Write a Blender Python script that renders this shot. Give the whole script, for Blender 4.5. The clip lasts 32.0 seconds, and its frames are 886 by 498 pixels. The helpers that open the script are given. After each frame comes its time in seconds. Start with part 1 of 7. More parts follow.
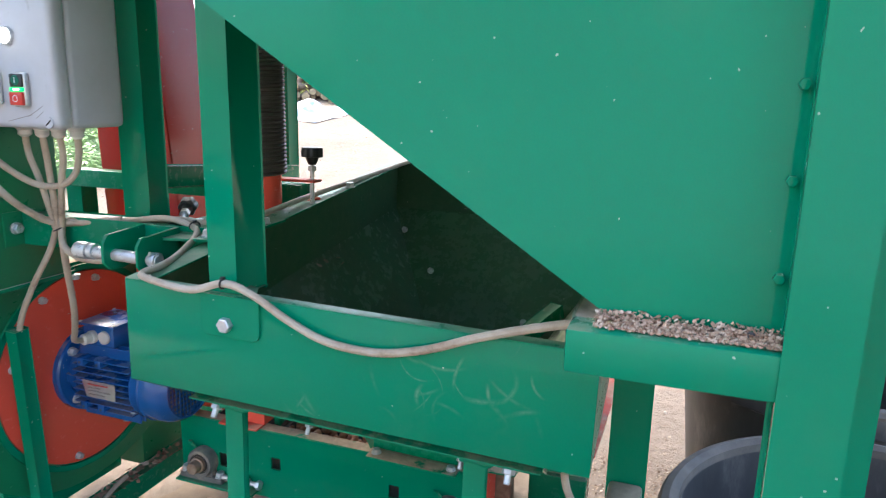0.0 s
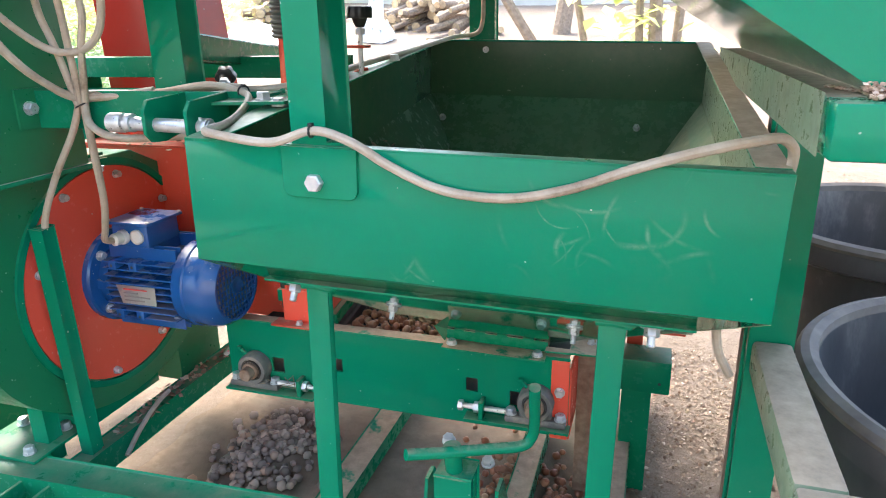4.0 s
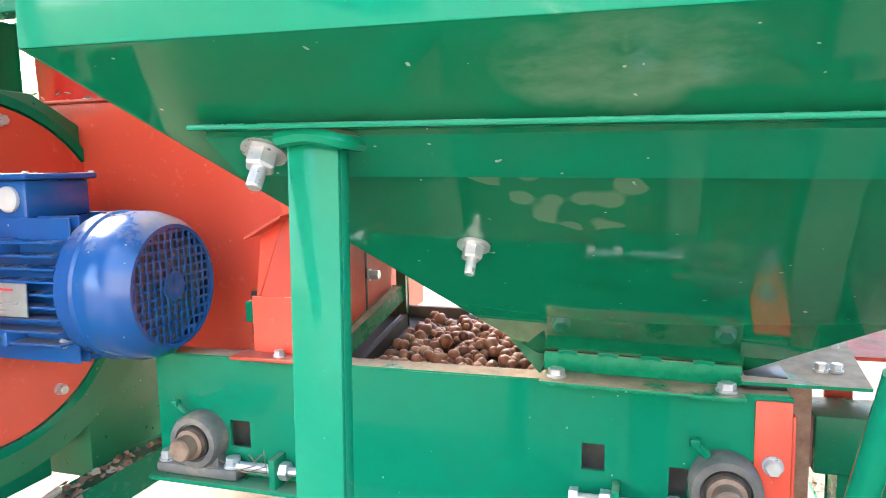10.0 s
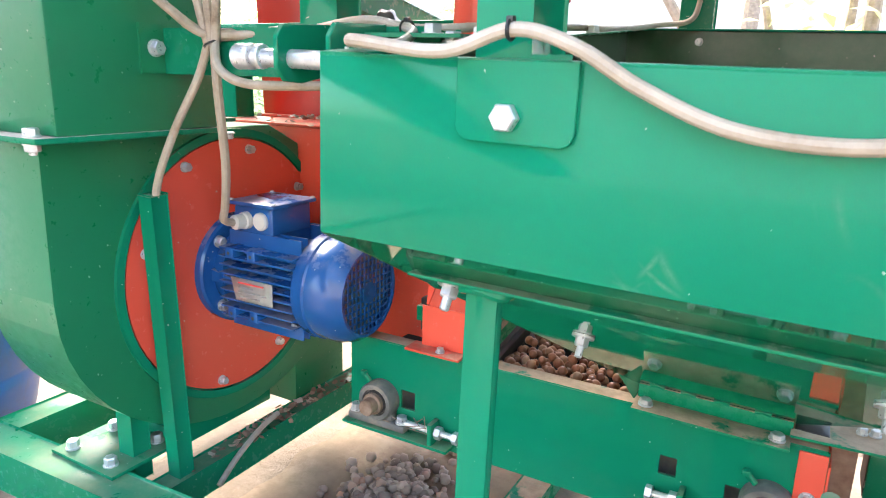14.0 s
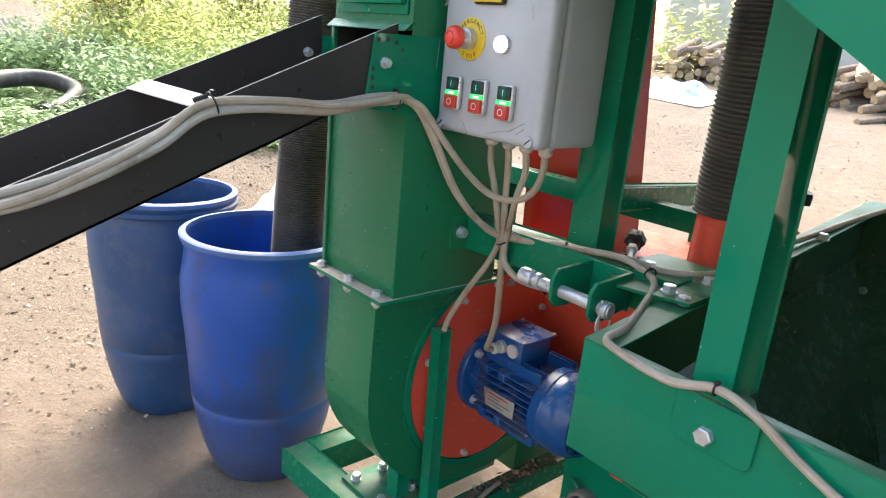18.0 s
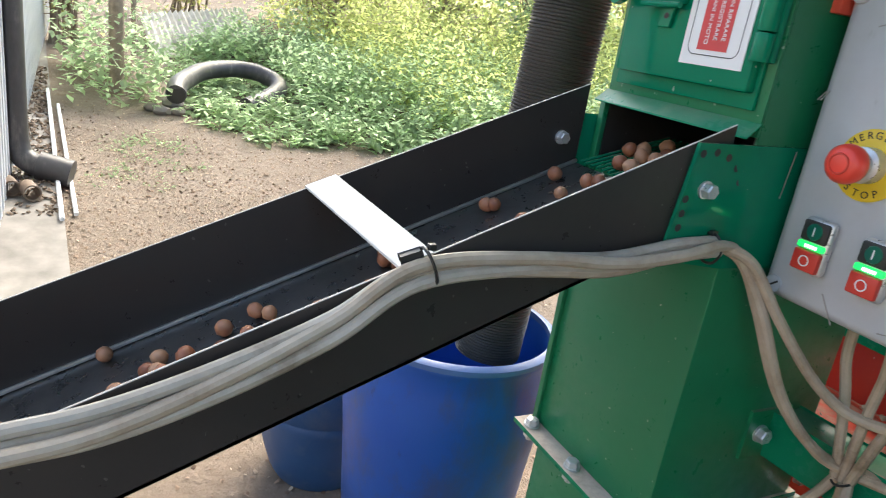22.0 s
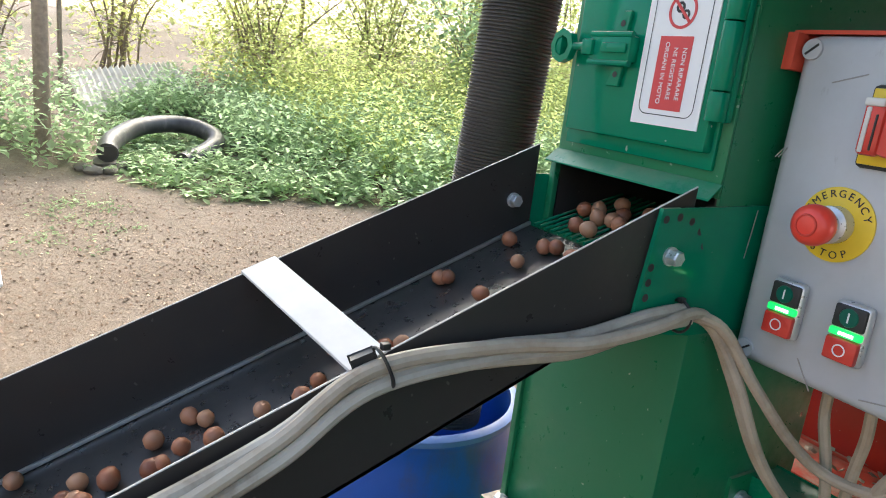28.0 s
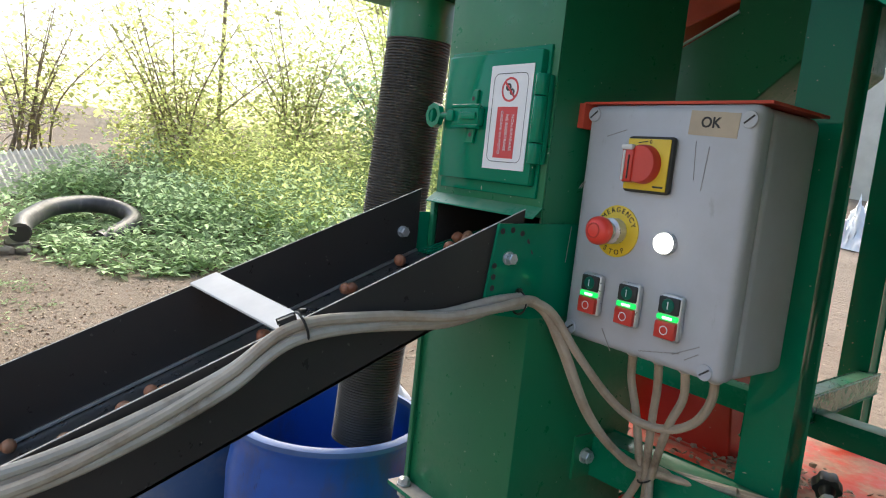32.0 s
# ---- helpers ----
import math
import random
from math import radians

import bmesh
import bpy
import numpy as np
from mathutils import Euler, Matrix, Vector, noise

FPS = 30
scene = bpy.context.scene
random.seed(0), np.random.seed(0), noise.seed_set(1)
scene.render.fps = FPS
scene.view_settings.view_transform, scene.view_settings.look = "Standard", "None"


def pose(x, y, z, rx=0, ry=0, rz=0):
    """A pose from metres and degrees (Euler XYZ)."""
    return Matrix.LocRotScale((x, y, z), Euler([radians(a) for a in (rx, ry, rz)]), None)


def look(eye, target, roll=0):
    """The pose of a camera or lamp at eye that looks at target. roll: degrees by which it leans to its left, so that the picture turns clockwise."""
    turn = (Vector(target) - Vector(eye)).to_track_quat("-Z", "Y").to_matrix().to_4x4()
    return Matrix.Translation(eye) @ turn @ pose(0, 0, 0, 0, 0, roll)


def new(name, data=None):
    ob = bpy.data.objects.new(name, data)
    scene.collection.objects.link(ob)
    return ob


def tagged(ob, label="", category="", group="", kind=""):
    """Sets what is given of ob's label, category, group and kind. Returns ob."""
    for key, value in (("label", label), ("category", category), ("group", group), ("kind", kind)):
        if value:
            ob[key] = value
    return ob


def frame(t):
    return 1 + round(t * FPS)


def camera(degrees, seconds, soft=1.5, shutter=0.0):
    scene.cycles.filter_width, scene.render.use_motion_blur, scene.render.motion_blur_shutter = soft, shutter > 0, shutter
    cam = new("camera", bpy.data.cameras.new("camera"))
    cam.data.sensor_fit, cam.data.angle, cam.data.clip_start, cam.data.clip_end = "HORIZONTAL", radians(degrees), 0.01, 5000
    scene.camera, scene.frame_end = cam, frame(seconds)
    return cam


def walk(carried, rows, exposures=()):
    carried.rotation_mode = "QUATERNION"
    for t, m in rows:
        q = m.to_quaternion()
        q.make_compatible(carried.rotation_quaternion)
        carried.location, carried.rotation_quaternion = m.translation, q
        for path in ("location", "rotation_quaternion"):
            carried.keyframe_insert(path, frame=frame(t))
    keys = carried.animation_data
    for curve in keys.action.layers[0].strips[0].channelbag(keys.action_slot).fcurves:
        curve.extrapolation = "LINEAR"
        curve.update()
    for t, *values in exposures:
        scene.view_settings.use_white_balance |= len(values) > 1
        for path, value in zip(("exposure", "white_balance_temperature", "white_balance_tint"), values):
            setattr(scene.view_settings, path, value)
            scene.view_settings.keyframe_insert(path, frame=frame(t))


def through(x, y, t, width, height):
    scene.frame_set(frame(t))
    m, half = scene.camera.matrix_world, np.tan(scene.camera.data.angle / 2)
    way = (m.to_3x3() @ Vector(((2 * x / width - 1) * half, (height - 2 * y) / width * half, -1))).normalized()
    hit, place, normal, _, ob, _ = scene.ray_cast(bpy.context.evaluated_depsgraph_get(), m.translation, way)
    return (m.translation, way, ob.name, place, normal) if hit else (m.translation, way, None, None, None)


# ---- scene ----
cam = camera(66.3, 32.0, soft=1.0, shutter=0.3)
PATH = [
    (0, (0.708, -0.693, 0.954), (0.06, 1.149, 0.521), 1.3),
    (0.5, (0.722, -0.725, 0.924), (0.01, 1.087, 0.465), 0.9),
    (1, (0.664, -0.721, 0.901), (-0.033, 1.083, 0.392), 0.7),
    (1.5, (0.598, -0.735, 0.877), (-0.086, 1.056, 0.309), -1.1),
    (2, (0.557, -0.74, 0.862), (-0.088, 1.055, 0.26), -0.8),
    (2.5, (0.545, -0.74, 0.858), (-0.042, 1.072, 0.248), -0.6),
    (3, (0.539, -0.734, 0.855), (-0.041, 1.08, 0.243), 0.0),
    (3.5, (0.535, -0.699, 0.838), (-0.03, 1.119, 0.222), -0.8),
    (5.5, (0.421, -0.455, 0.737), (-0.159, 1.347, 0.092), -1.3),
    (6, (0.377, -0.363, 0.664), (-0.146, 1.467, 0.049), -2.1),
    (6.5, (0.339, -0.278, 0.598), (-0.185, 1.581, 0.077), -4.0),
    (7, (0.317, -0.232, 0.535), (-0.179, 1.666, 0.143), -2.5),
    (7.5, (0.308, -0.234, 0.508), (-0.207, 1.671, 0.182), -0.9),
    (8, (0.308, -0.245, 0.5), (-0.246, 1.657, 0.227), -1.7),
    (8.5, (0.304, -0.249, 0.498), (-0.253, 1.654, 0.235), -1.9),
    (9, (0.305, -0.255, 0.501), (-0.266, 1.645, 0.25), -1.8),
    (9.5, (0.302, -0.255, 0.501), (-0.271, 1.646, 0.261), -1.3),
    (10, (0.299, -0.262, 0.499), (-0.286, 1.637, 0.27), -1.1),
    (10.5, (0.301, -0.268, 0.502), (-0.309, 1.623, 0.274), -1.6),
    (11, (0.296, -0.274, 0.5), (-0.341, 1.608, 0.264), -1.5),
    (11.5, (0.288, -0.284, 0.5), (-0.408, 1.575, 0.257), -1.2),
    (12, (0.289, -0.3, 0.51), (-0.475, 1.533, 0.275), -1.3),
    (12.5, (0.295, -0.325, 0.541), (-0.551, 1.466, 0.263), -0.7),
    (13, (0.307, -0.353, 0.577), (-0.56, 1.403, 0.175), 0.5),
    (13.5, (0.336, -0.395, 0.632), (-0.572, 1.326, 0.172), 0.9),
    (15.5, (0.466, -0.546, 0.859), (-0.582, 1.049, 0.26), 4.0),
    (16, (0.491, -0.586, 0.909), (-0.646, 0.932, 0.277), 3.0),
    (16.5, (0.491, -0.61, 0.946), (-0.743, 0.828, 0.307), 3.2),
    (17, (0.468, -0.63, 0.978), (-0.854, 0.74, 0.366), 3.6),
    (17.5, (0.457, -0.634, 0.999), (-0.935, 0.686, 0.435), 4.7),
    (18, (0.439, -0.629, 1.018), (-0.981, 0.66, 0.452), 5.4),
    (18.5, (0.393, -0.619, 1.04), (-1.058, 0.632, 0.467), 5.6),
    (19, (0.356, -0.607, 1.055), (-1.112, 0.614, 0.46), 6.1),
    (19.5, (0.293, -0.571, 1.069), (-1.237, 0.587, 0.504), 6.8),
    (20, (0.229, -0.537, 1.082), (-1.37, 0.526, 0.523), 8.3),
    (20.5, (0.165, -0.528, 1.09), (-1.465, 0.482, 0.524), 8.8),
    (21, (0.109, -0.511, 1.092), (-1.545, 0.451, 0.511), 9.1),
    (21.5, (0.078, -0.5, 1.1), (-1.586, 0.437, 0.504), 8.4),
    (22, (0.029, -0.496, 1.092), (-1.646, 0.401, 0.469), 8.9),
    (22.5, (-0.006, -0.501, 1.092), (-1.701, 0.327, 0.426), 8.5),
    (23, (-0.034, -0.494, 1.091), (-1.728, 0.328, 0.419), 9.8),
    (23.5, (-0.039, -0.494, 1.091), (-1.722, 0.319, 0.378), 10.2),
    (24, (-0.043, -0.499, 1.092), (-1.716, 0.331, 0.377), 10.9),
    (24.5, (-0.044, -0.498, 1.091), (-1.715, 0.34, 0.381), 11.0),
    (25, (-0.038, -0.496, 1.096), (-1.715, 0.352, 0.41), 10.1),
    (25.5, (-0.032, -0.49, 1.1), (-1.714, 0.416, 0.51), 7.8),
    (26, (-0.027, -0.488, 1.104), (-1.691, 0.491, 0.581), 7.8),
    (26.5, (-0.025, -0.484, 1.108), (-1.676, 0.531, 0.614), 7.4),
    (28.5, (-0.022, -0.476, 1.112), (-1.662, 0.559, 0.624), 6.8),
    (29, (-0.019, -0.477, 1.113), (-1.662, 0.557, 0.631), 6.7),
    (29.5, (-0.019, -0.477, 1.113), (-1.655, 0.569, 0.633), 6.6),
    (30, (-0.009, -0.477, 1.116), (-1.599, 0.651, 0.67), 5.7),
    (30.5, (0.027, -0.481, 1.123), (-1.548, 0.695, 0.756), 4.6),
    (31, (0.069, -0.504, 1.119), (-1.504, 0.695, 0.821), 5.1),
    (31.5, (0.122, -0.526, 1.106), (-1.444, 0.694, 0.863), 5.4),
    (32, (0.181, -0.569, 1.088), (-1.381, 0.656, 0.846), 5.9),
]
EXPOSURES = [(0, 2.6, 6400, 10), (1, 2.9, 6500, 10), (3.5, 3.05, 6700, 10), (6, 3.15, 6800, 10), (7, 3.75, 6800, 10), (11, 4.08, 6800, 10), (13, 3.75, 6900, 10), (16, 3.05, 6900, 10), (18, 2.25, 7000, 9), (20, 2.3, 7000, 7), (22, 1.95, 6900, 7), (24, 2.15, 6900, 7), (25, 2.15, 6900, 7), (26, 1.8, 6800, 7), (29, 1.9, 6800, 7), (32, 1.5, 6800, 7)]
walk(cam, [(t, look(eye, target, roll)) for t, eye, target, roll in PATH], EXPOSURES)

# ---- light ----
SUN_UP, SUN_ROUND = 50, 305  # degrees: height of the sun, and its bearing clockwise from +y
world = bpy.data.worlds.new("world")
scene.world = world
world.use_nodes = True
sky = world.node_tree.nodes.new("ShaderNodeTexSky")
sky.sky_type = "NISHITA"
sky.sun_disc = False
sky.sun_elevation, sky.sun_rotation = radians(SUN_UP), radians(SUN_ROUND)
sky.air_density, sky.dust_density = 1.0, 3.0
back = world.node_tree.nodes["Background"]
back.inputs["Strength"].default_value = 0.15
world.node_tree.links.new(sky.outputs[0], back.inputs["Color"])
sun_data = bpy.data.lights.new("sun", "SUN")
sun_data.energy, sun_data.angle, sun_data.color = 1.9, radians(45), (1.0, 0.95, 0.86)
sun = new("sun", sun_data)
_d = Vector((math.sin(radians(SUN_ROUND)) * math.cos(radians(SUN_UP)), math.cos(radians(SUN_ROUND)) * math.cos(radians(SUN_UP)), math.sin(radians(SUN_UP))))
sun.matrix_world = look(_d * 30, (0, 0, 0))


# ---- helpers of this scene ----
def thing(name, loc, label, category, group="", kind=""):
    ob = new(name)
    ob.empty_display_size = 0.05
    ob.location = loc
    return tagged(ob, label, category, group, kind)


def root_of(ob):
    while ob.parent:
        ob = ob.parent
    return ob


def mesh_of(name, bm, mat, smooth=35):
    me = bpy.data.meshes.new(name)
    bmesh.ops.recalc_face_normals(bm, faces=bm.faces[:])
    if smooth:
        lim = radians(smooth)
        for f in bm.faces:
            f.smooth = True
        for e in bm.edges:
            if len(e.link_faces) == 2 and e.calc_face_angle(0) > lim:
                e.smooth = False
    bm.to_mesh(me)
    bm.free()
    for m in (mat if isinstance(mat, (list, tuple)) else [mat]):
        me.materials.append(m)
    return me


def part(name, bm, mat, parent, label="", smooth=35):
    """Links a bmesh in world coordinates as one mesh under a thing or a part."""
    loc = root_of(parent).location
    bmesh.ops.translate(bm, verts=bm.verts[:], vec=-Vector(loc))
    ob = new(name, mesh_of(name, bm, mat, smooth))
    ob.parent = parent
    return tagged(ob, label)


def solid(name, bm, mat, label, category, group="", kind="", smooth=35):
    """A thing that is one mesh, with its origin at the middle of its base."""
    lo = Vector([min(v.co[i] for v in bm.verts) for i in range(3)])
    hi = Vector([max(v.co[i] for v in bm.verts) for i in range(3)])
    base = Vector(((lo.x + hi.x) / 2, (lo.y + hi.y) / 2, lo.z))
    bmesh.ops.translate(bm, verts=bm.verts[:], vec=-base)
    ob = new(name, mesh_of(name, bm, mat, smooth))
    ob.location = base
    return tagged(ob, label, category, group, kind)


def bevelled(bm, w, seg=2):
    if w > 0:
        bmesh.ops.bevel(bm, geom=bm.edges[:], offset=w, segments=seg, affect="EDGES", profile=0.5, clamp_overlap=True)
    return bm


def box(x0, x1, y0, y1, z0, z1, bev=0.002, seg=2):
    bm = bmesh.new()
    bmesh.ops.create_cube(bm, size=1)
    for v in bm.verts:
        v.co = Vector((x0 if v.co.x < 0 else x1, y0 if v.co.y < 0 else y1, z0 if v.co.z < 0 else z1))
    return bevelled(bm, bev, seg)


def frame_of(p, q, up=(0, 0, 1)):
    d = (Vector(q) - Vector(p)).normalized()
    u = Vector(up)
    if abs(d.dot(u)) > 0.98:
        u = Vector((0, 1, 0))
    s = d.cross(u).normalized()
    return d, s, s.cross(d)


def bar(p, q, w, h, bev=0.003, up=(0, 0, 1), seg=2):
    """A straight bar of section w (across) by h (along up) from p to q."""
    p, q = Vector(p), Vector(q)
    d, s, u = frame_of(p, q, up)
    bm = bmesh.new()
    bmesh.ops.create_cube(bm, size=1)
    for v in bm.verts:
        c = v.co.copy()
        v.co = (p if c.z < 0 else q) + s * (c.x * w) + u * (c.y * h)
    return bevelled(bm, bev, seg)


def rod(p, q, r, r2=None, seg=20, bev=0.0, cap=True):
    p, q = Vector(p), Vector(q)
    d, s, u = frame_of(p, q)
    r2 = r if r2 is None else r2
    bm = bmesh.new()
    rings = [[bm.verts.new(c + s * (math.cos(a) * k) + u * (math.sin(a) * k)) for a in (2 * math.pi * i / seg for i in range(seg))] for c, k in ((p, r), (q, r2))]
    for i in range(seg):
        j = (i + 1) % seg
        bm.faces.new((rings[0][i], rings[0][j], rings[1][j], rings[1][i]))
    if cap:
        ends = [bm.faces.new(rings[0][::-1]), bm.faces.new(rings[1])]
        if bev:
            bmesh.ops.bevel(bm, geom=list({e for f in ends for e in f.edges}), offset=bev, segments=2, affect="EDGES", profile=0.5)
    return bm


def lathe(origin, axis, profile, seg=40, up=(0, 0, 1)):
    """Turns a profile of (along, radius) round the axis from origin."""
    o = Vector(origin)
    d, s, u = frame_of(o, o + Vector(axis), up)
    bm = bmesh.new()
    rings = []
    for a, r in profile:
        if r < 1e-6:
            rings.append([bm.verts.new(o + d * a)])
        else:
            rings.append([bm.verts.new(o + d * a + s * (math.cos(t) * r) + u * (math.sin(t) * r)) for t in (2 * math.pi * i / seg for i in range(seg))])
    for a, b in zip(rings, rings[1:]):
        for i in range(seg):
            j = (i + 1) % seg
            if len(a) == 1 and len(b) == 1:
                continue
            if len(a) == 1:
                bm.faces.new((a[0], b[j], b[i]))
            elif len(b) == 1:
                bm.faces.new((a[i], a[j], b[0]))
            else:
                bm.faces.new((a[i], a[j], b[j], b[i]))
    return bm


def prism(points, shift, bev=0.0):
    """A flat polygon thickened by the vector shift."""
    bm = bmesh.new()
    sh = Vector(shift)
    lo = [bm.verts.new(Vector(p)) for p in points]
    hi = [bm.verts.new(Vector(p) + sh) for p in points]
    bm.faces.new(lo[::-1])
    bm.faces.new(hi)
    n = len(lo)
    for i in range(n):
        j = (i + 1) % n
        bm.faces.new((lo[i], lo[j], hi[j], hi[i]))
    return bevelled(bm, bev, 1)


def smooth_path(pts, n=8):
    pts = [Vector(p) for p in pts]
    out = []
    for i in range(len(pts) - 1):
        a, b, c, d = pts[max(i - 1, 0)], pts[i], pts[i + 1], pts[min(i + 2, len(pts) - 1)]
        for k in range(n):
            t = k / n
            out.append(0.5 * ((2 * b) + (c - a) * t + (2 * a - 5 * b + 4 * c - d) * t * t + (3 * b - a - 3 * c + d) * t ** 3))
    out.append(pts[-1])
    return out


def sweep(pts, r, seg=10, n=8, radii=None):
    """A round cord along a smooth path through the points."""
    path = smooth_path(pts, n) if n else [Vector(p) for p in pts]
    bm = bmesh.new()
    rings = []
    side = None
    for i, c in enumerate(path):
        d = (path[min(i + 1, len(path) - 1)] - path[max(i - 1, 0)]).normalized()
        if side is None:
            side = d.orthogonal().normalized()
        side = (side - d * side.dot(d)).normalized()
        u = d.cross(side)
        k = r if radii is None else radii[i]
        rings.append([bm.verts.new(c + side * (math.cos(a) * k) + u * (math.sin(a) * k)) for a in (2 * math.pi * j / seg for j in range(seg))])
    for a, b in zip(rings, rings[1:]):
        for i in range(seg):
            j = (i + 1) % seg
            bm.faces.new((a[i], a[j], b[j], b[i]))
    bm.faces.new(rings[0][::-1])
    bm.faces.new(rings[-1])
    return bm


def merge(*bms):
    out = bmesh.new()
    for b in bms:
        me = bpy.data.meshes.new("tmp")
        b.to_mesh(me)
        b.free()
        out.from_mesh(me)
        bpy.data.meshes.remove(me)
    return out


def hexhead(p, axis, af=0.016, h=0.009, washer=True, stud=0.0, disc=0.0):
    """A hexagon bolt head on a washer at p, pointing along axis, with a stud beyond it if asked."""
    wr = disc or af * 0.68
    prof_w = [(0, 0), (0, wr), (0.0022, wr), (0.0022, 0)]
    r = af / math.sqrt(3)
    bms = []
    z0 = 0.0
    if washer:
        bms.append(lathe(p, axis, prof_w, 20))
        z0 = 0.002
    bms.append(lathe(p, axis, [(z0, 0), (z0, r), (z0 + h * 0.85, r), (z0 + h, r * 0.86), (z0 + h, 0)], 6))
    if stud:
        bms.append(lathe(p, axis, [(z0 + h, af * 0.3), (z0 + h + stud * 0.9, af * 0.3), (z0 + h + stud, af * 0.24), (z0 + h + stud, 0)], 12))
    return merge(*bms)


def screwed(parent, p, axis, af=0.016, h=0.009, stud=0.0, washer=True, name="bolt", label="", disc=0.0):
    return part(name, hexhead(p, axis, af, h, washer, stud, disc), M["zinc"], parent, label, 30)


# ---- materials ----
M = {}


class Mat:
    def __init__(self, name):
        self.m = bpy.data.materials.new(name)
        self.m.use_nodes = True
        self.t = self.m.node_tree
        self.b = next(n for n in self.t.nodes if n.type == "BSDF_PRINCIPLED")
        M[name] = self.m

    def n(self, kind, **inputs):
        node = self.t.nodes.new(kind)
        for k, v in inputs.items():
            node.inputs[k.replace("_", " ")].default_value = v
        return node

    def l(self, a, b):
        self.t.links.new(a, b)

    def coords(self):
        return self.n("ShaderNodeTexCoord").outputs["Object"]

    def noise(self, scale, detail=4.0, rough=0.55, vec=None, stretch=None):
        node = self.n("ShaderNodeTexNoise", Scale=scale, Detail=detail, Roughness=rough)
        v = vec or self.world()
        if stretch:
            mp = self.n("ShaderNodeMapping")
            mp.inputs["Scale"].default_value = stretch
            self.l(v, mp.inputs["Vector"])
            v = mp.outputs["Vector"]
        self.l(v, node.inputs["Vector"])
        return node.outputs["Fac"]

    def world(self):
        return self.n("ShaderNodeNewGeometry").outputs["Position"]

    def ramp(self, fac, stops, interp="LINEAR"):
        node = self.n("ShaderNodeValToRGB")
        node.color_ramp.interpolation = interp
        el = node.color_ramp.elements
        while len(el) < len(stops):
            el.new(0.5)
        for e, (p, c) in zip(el, stops):
            e.position = p
            e.color = (*c, 1) if len(c) == 3 else c
        self.l(fac, node.inputs["Fac"])
        return node.outputs["Color"]

    def mix(self, fac, a, b, mode="MIX"):
        node = self.n("ShaderNodeMix")
        node.data_type = "RGBA"
        node.blend_type = mode
        for sock, v in ((node.inputs[0], fac), (node.inputs[6], a), (node.inputs[7], b)):
            if isinstance(v, bpy.types.NodeSocket):
                self.l(v, sock)
            else:
                sock.default_value = v if not isinstance(v, tuple) or len(v) == 4 else (*v, 1)
        return node.outputs[2]

    def math(self, op, a, b=0.0):
        node = self.n("ShaderNodeMath")
        node.operation = op
        for sock, v in ((node.inputs[0], a), (node.inputs[1], b)):
            if isinstance(v, bpy.types.NodeSocket):
                self.l(v, sock)
            else:
                sock.default_value = v
        return node.outputs[0]

    def base(self, v):
        if isinstance(v, tuple):
            self.b.inputs["Base Color"].default_value = (*v, 1)
        else:
            self.l(v, self.b.inputs["Base Color"])

    def set(self, **kw):
        for k, v in kw.items():
            sock = self.b.inputs[k.replace("_", " ")]
            if isinstance(v, bpy.types.NodeSocket):
                self.l(v, sock)
            else:
                sock.default_value = v
        return self

    def bump(self, h, strength=0.3, dist=0.002):
        node = self.n("ShaderNodeBump", Strength=strength, Distance=dist)
        self.l(h, node.inputs["Height"])
        self.l(node.outputs["Normal"], self.b.inputs["Normal"])


def up_facing(k):
    """How far a face looks upwards, 0 to 1, where dust can lie."""
    s = k.n("ShaderNodeSeparateXYZ")
    k.l(k.n("ShaderNodeNewGeometry").outputs["Normal"], s.inputs[0])
    return s.outputs["Z"]


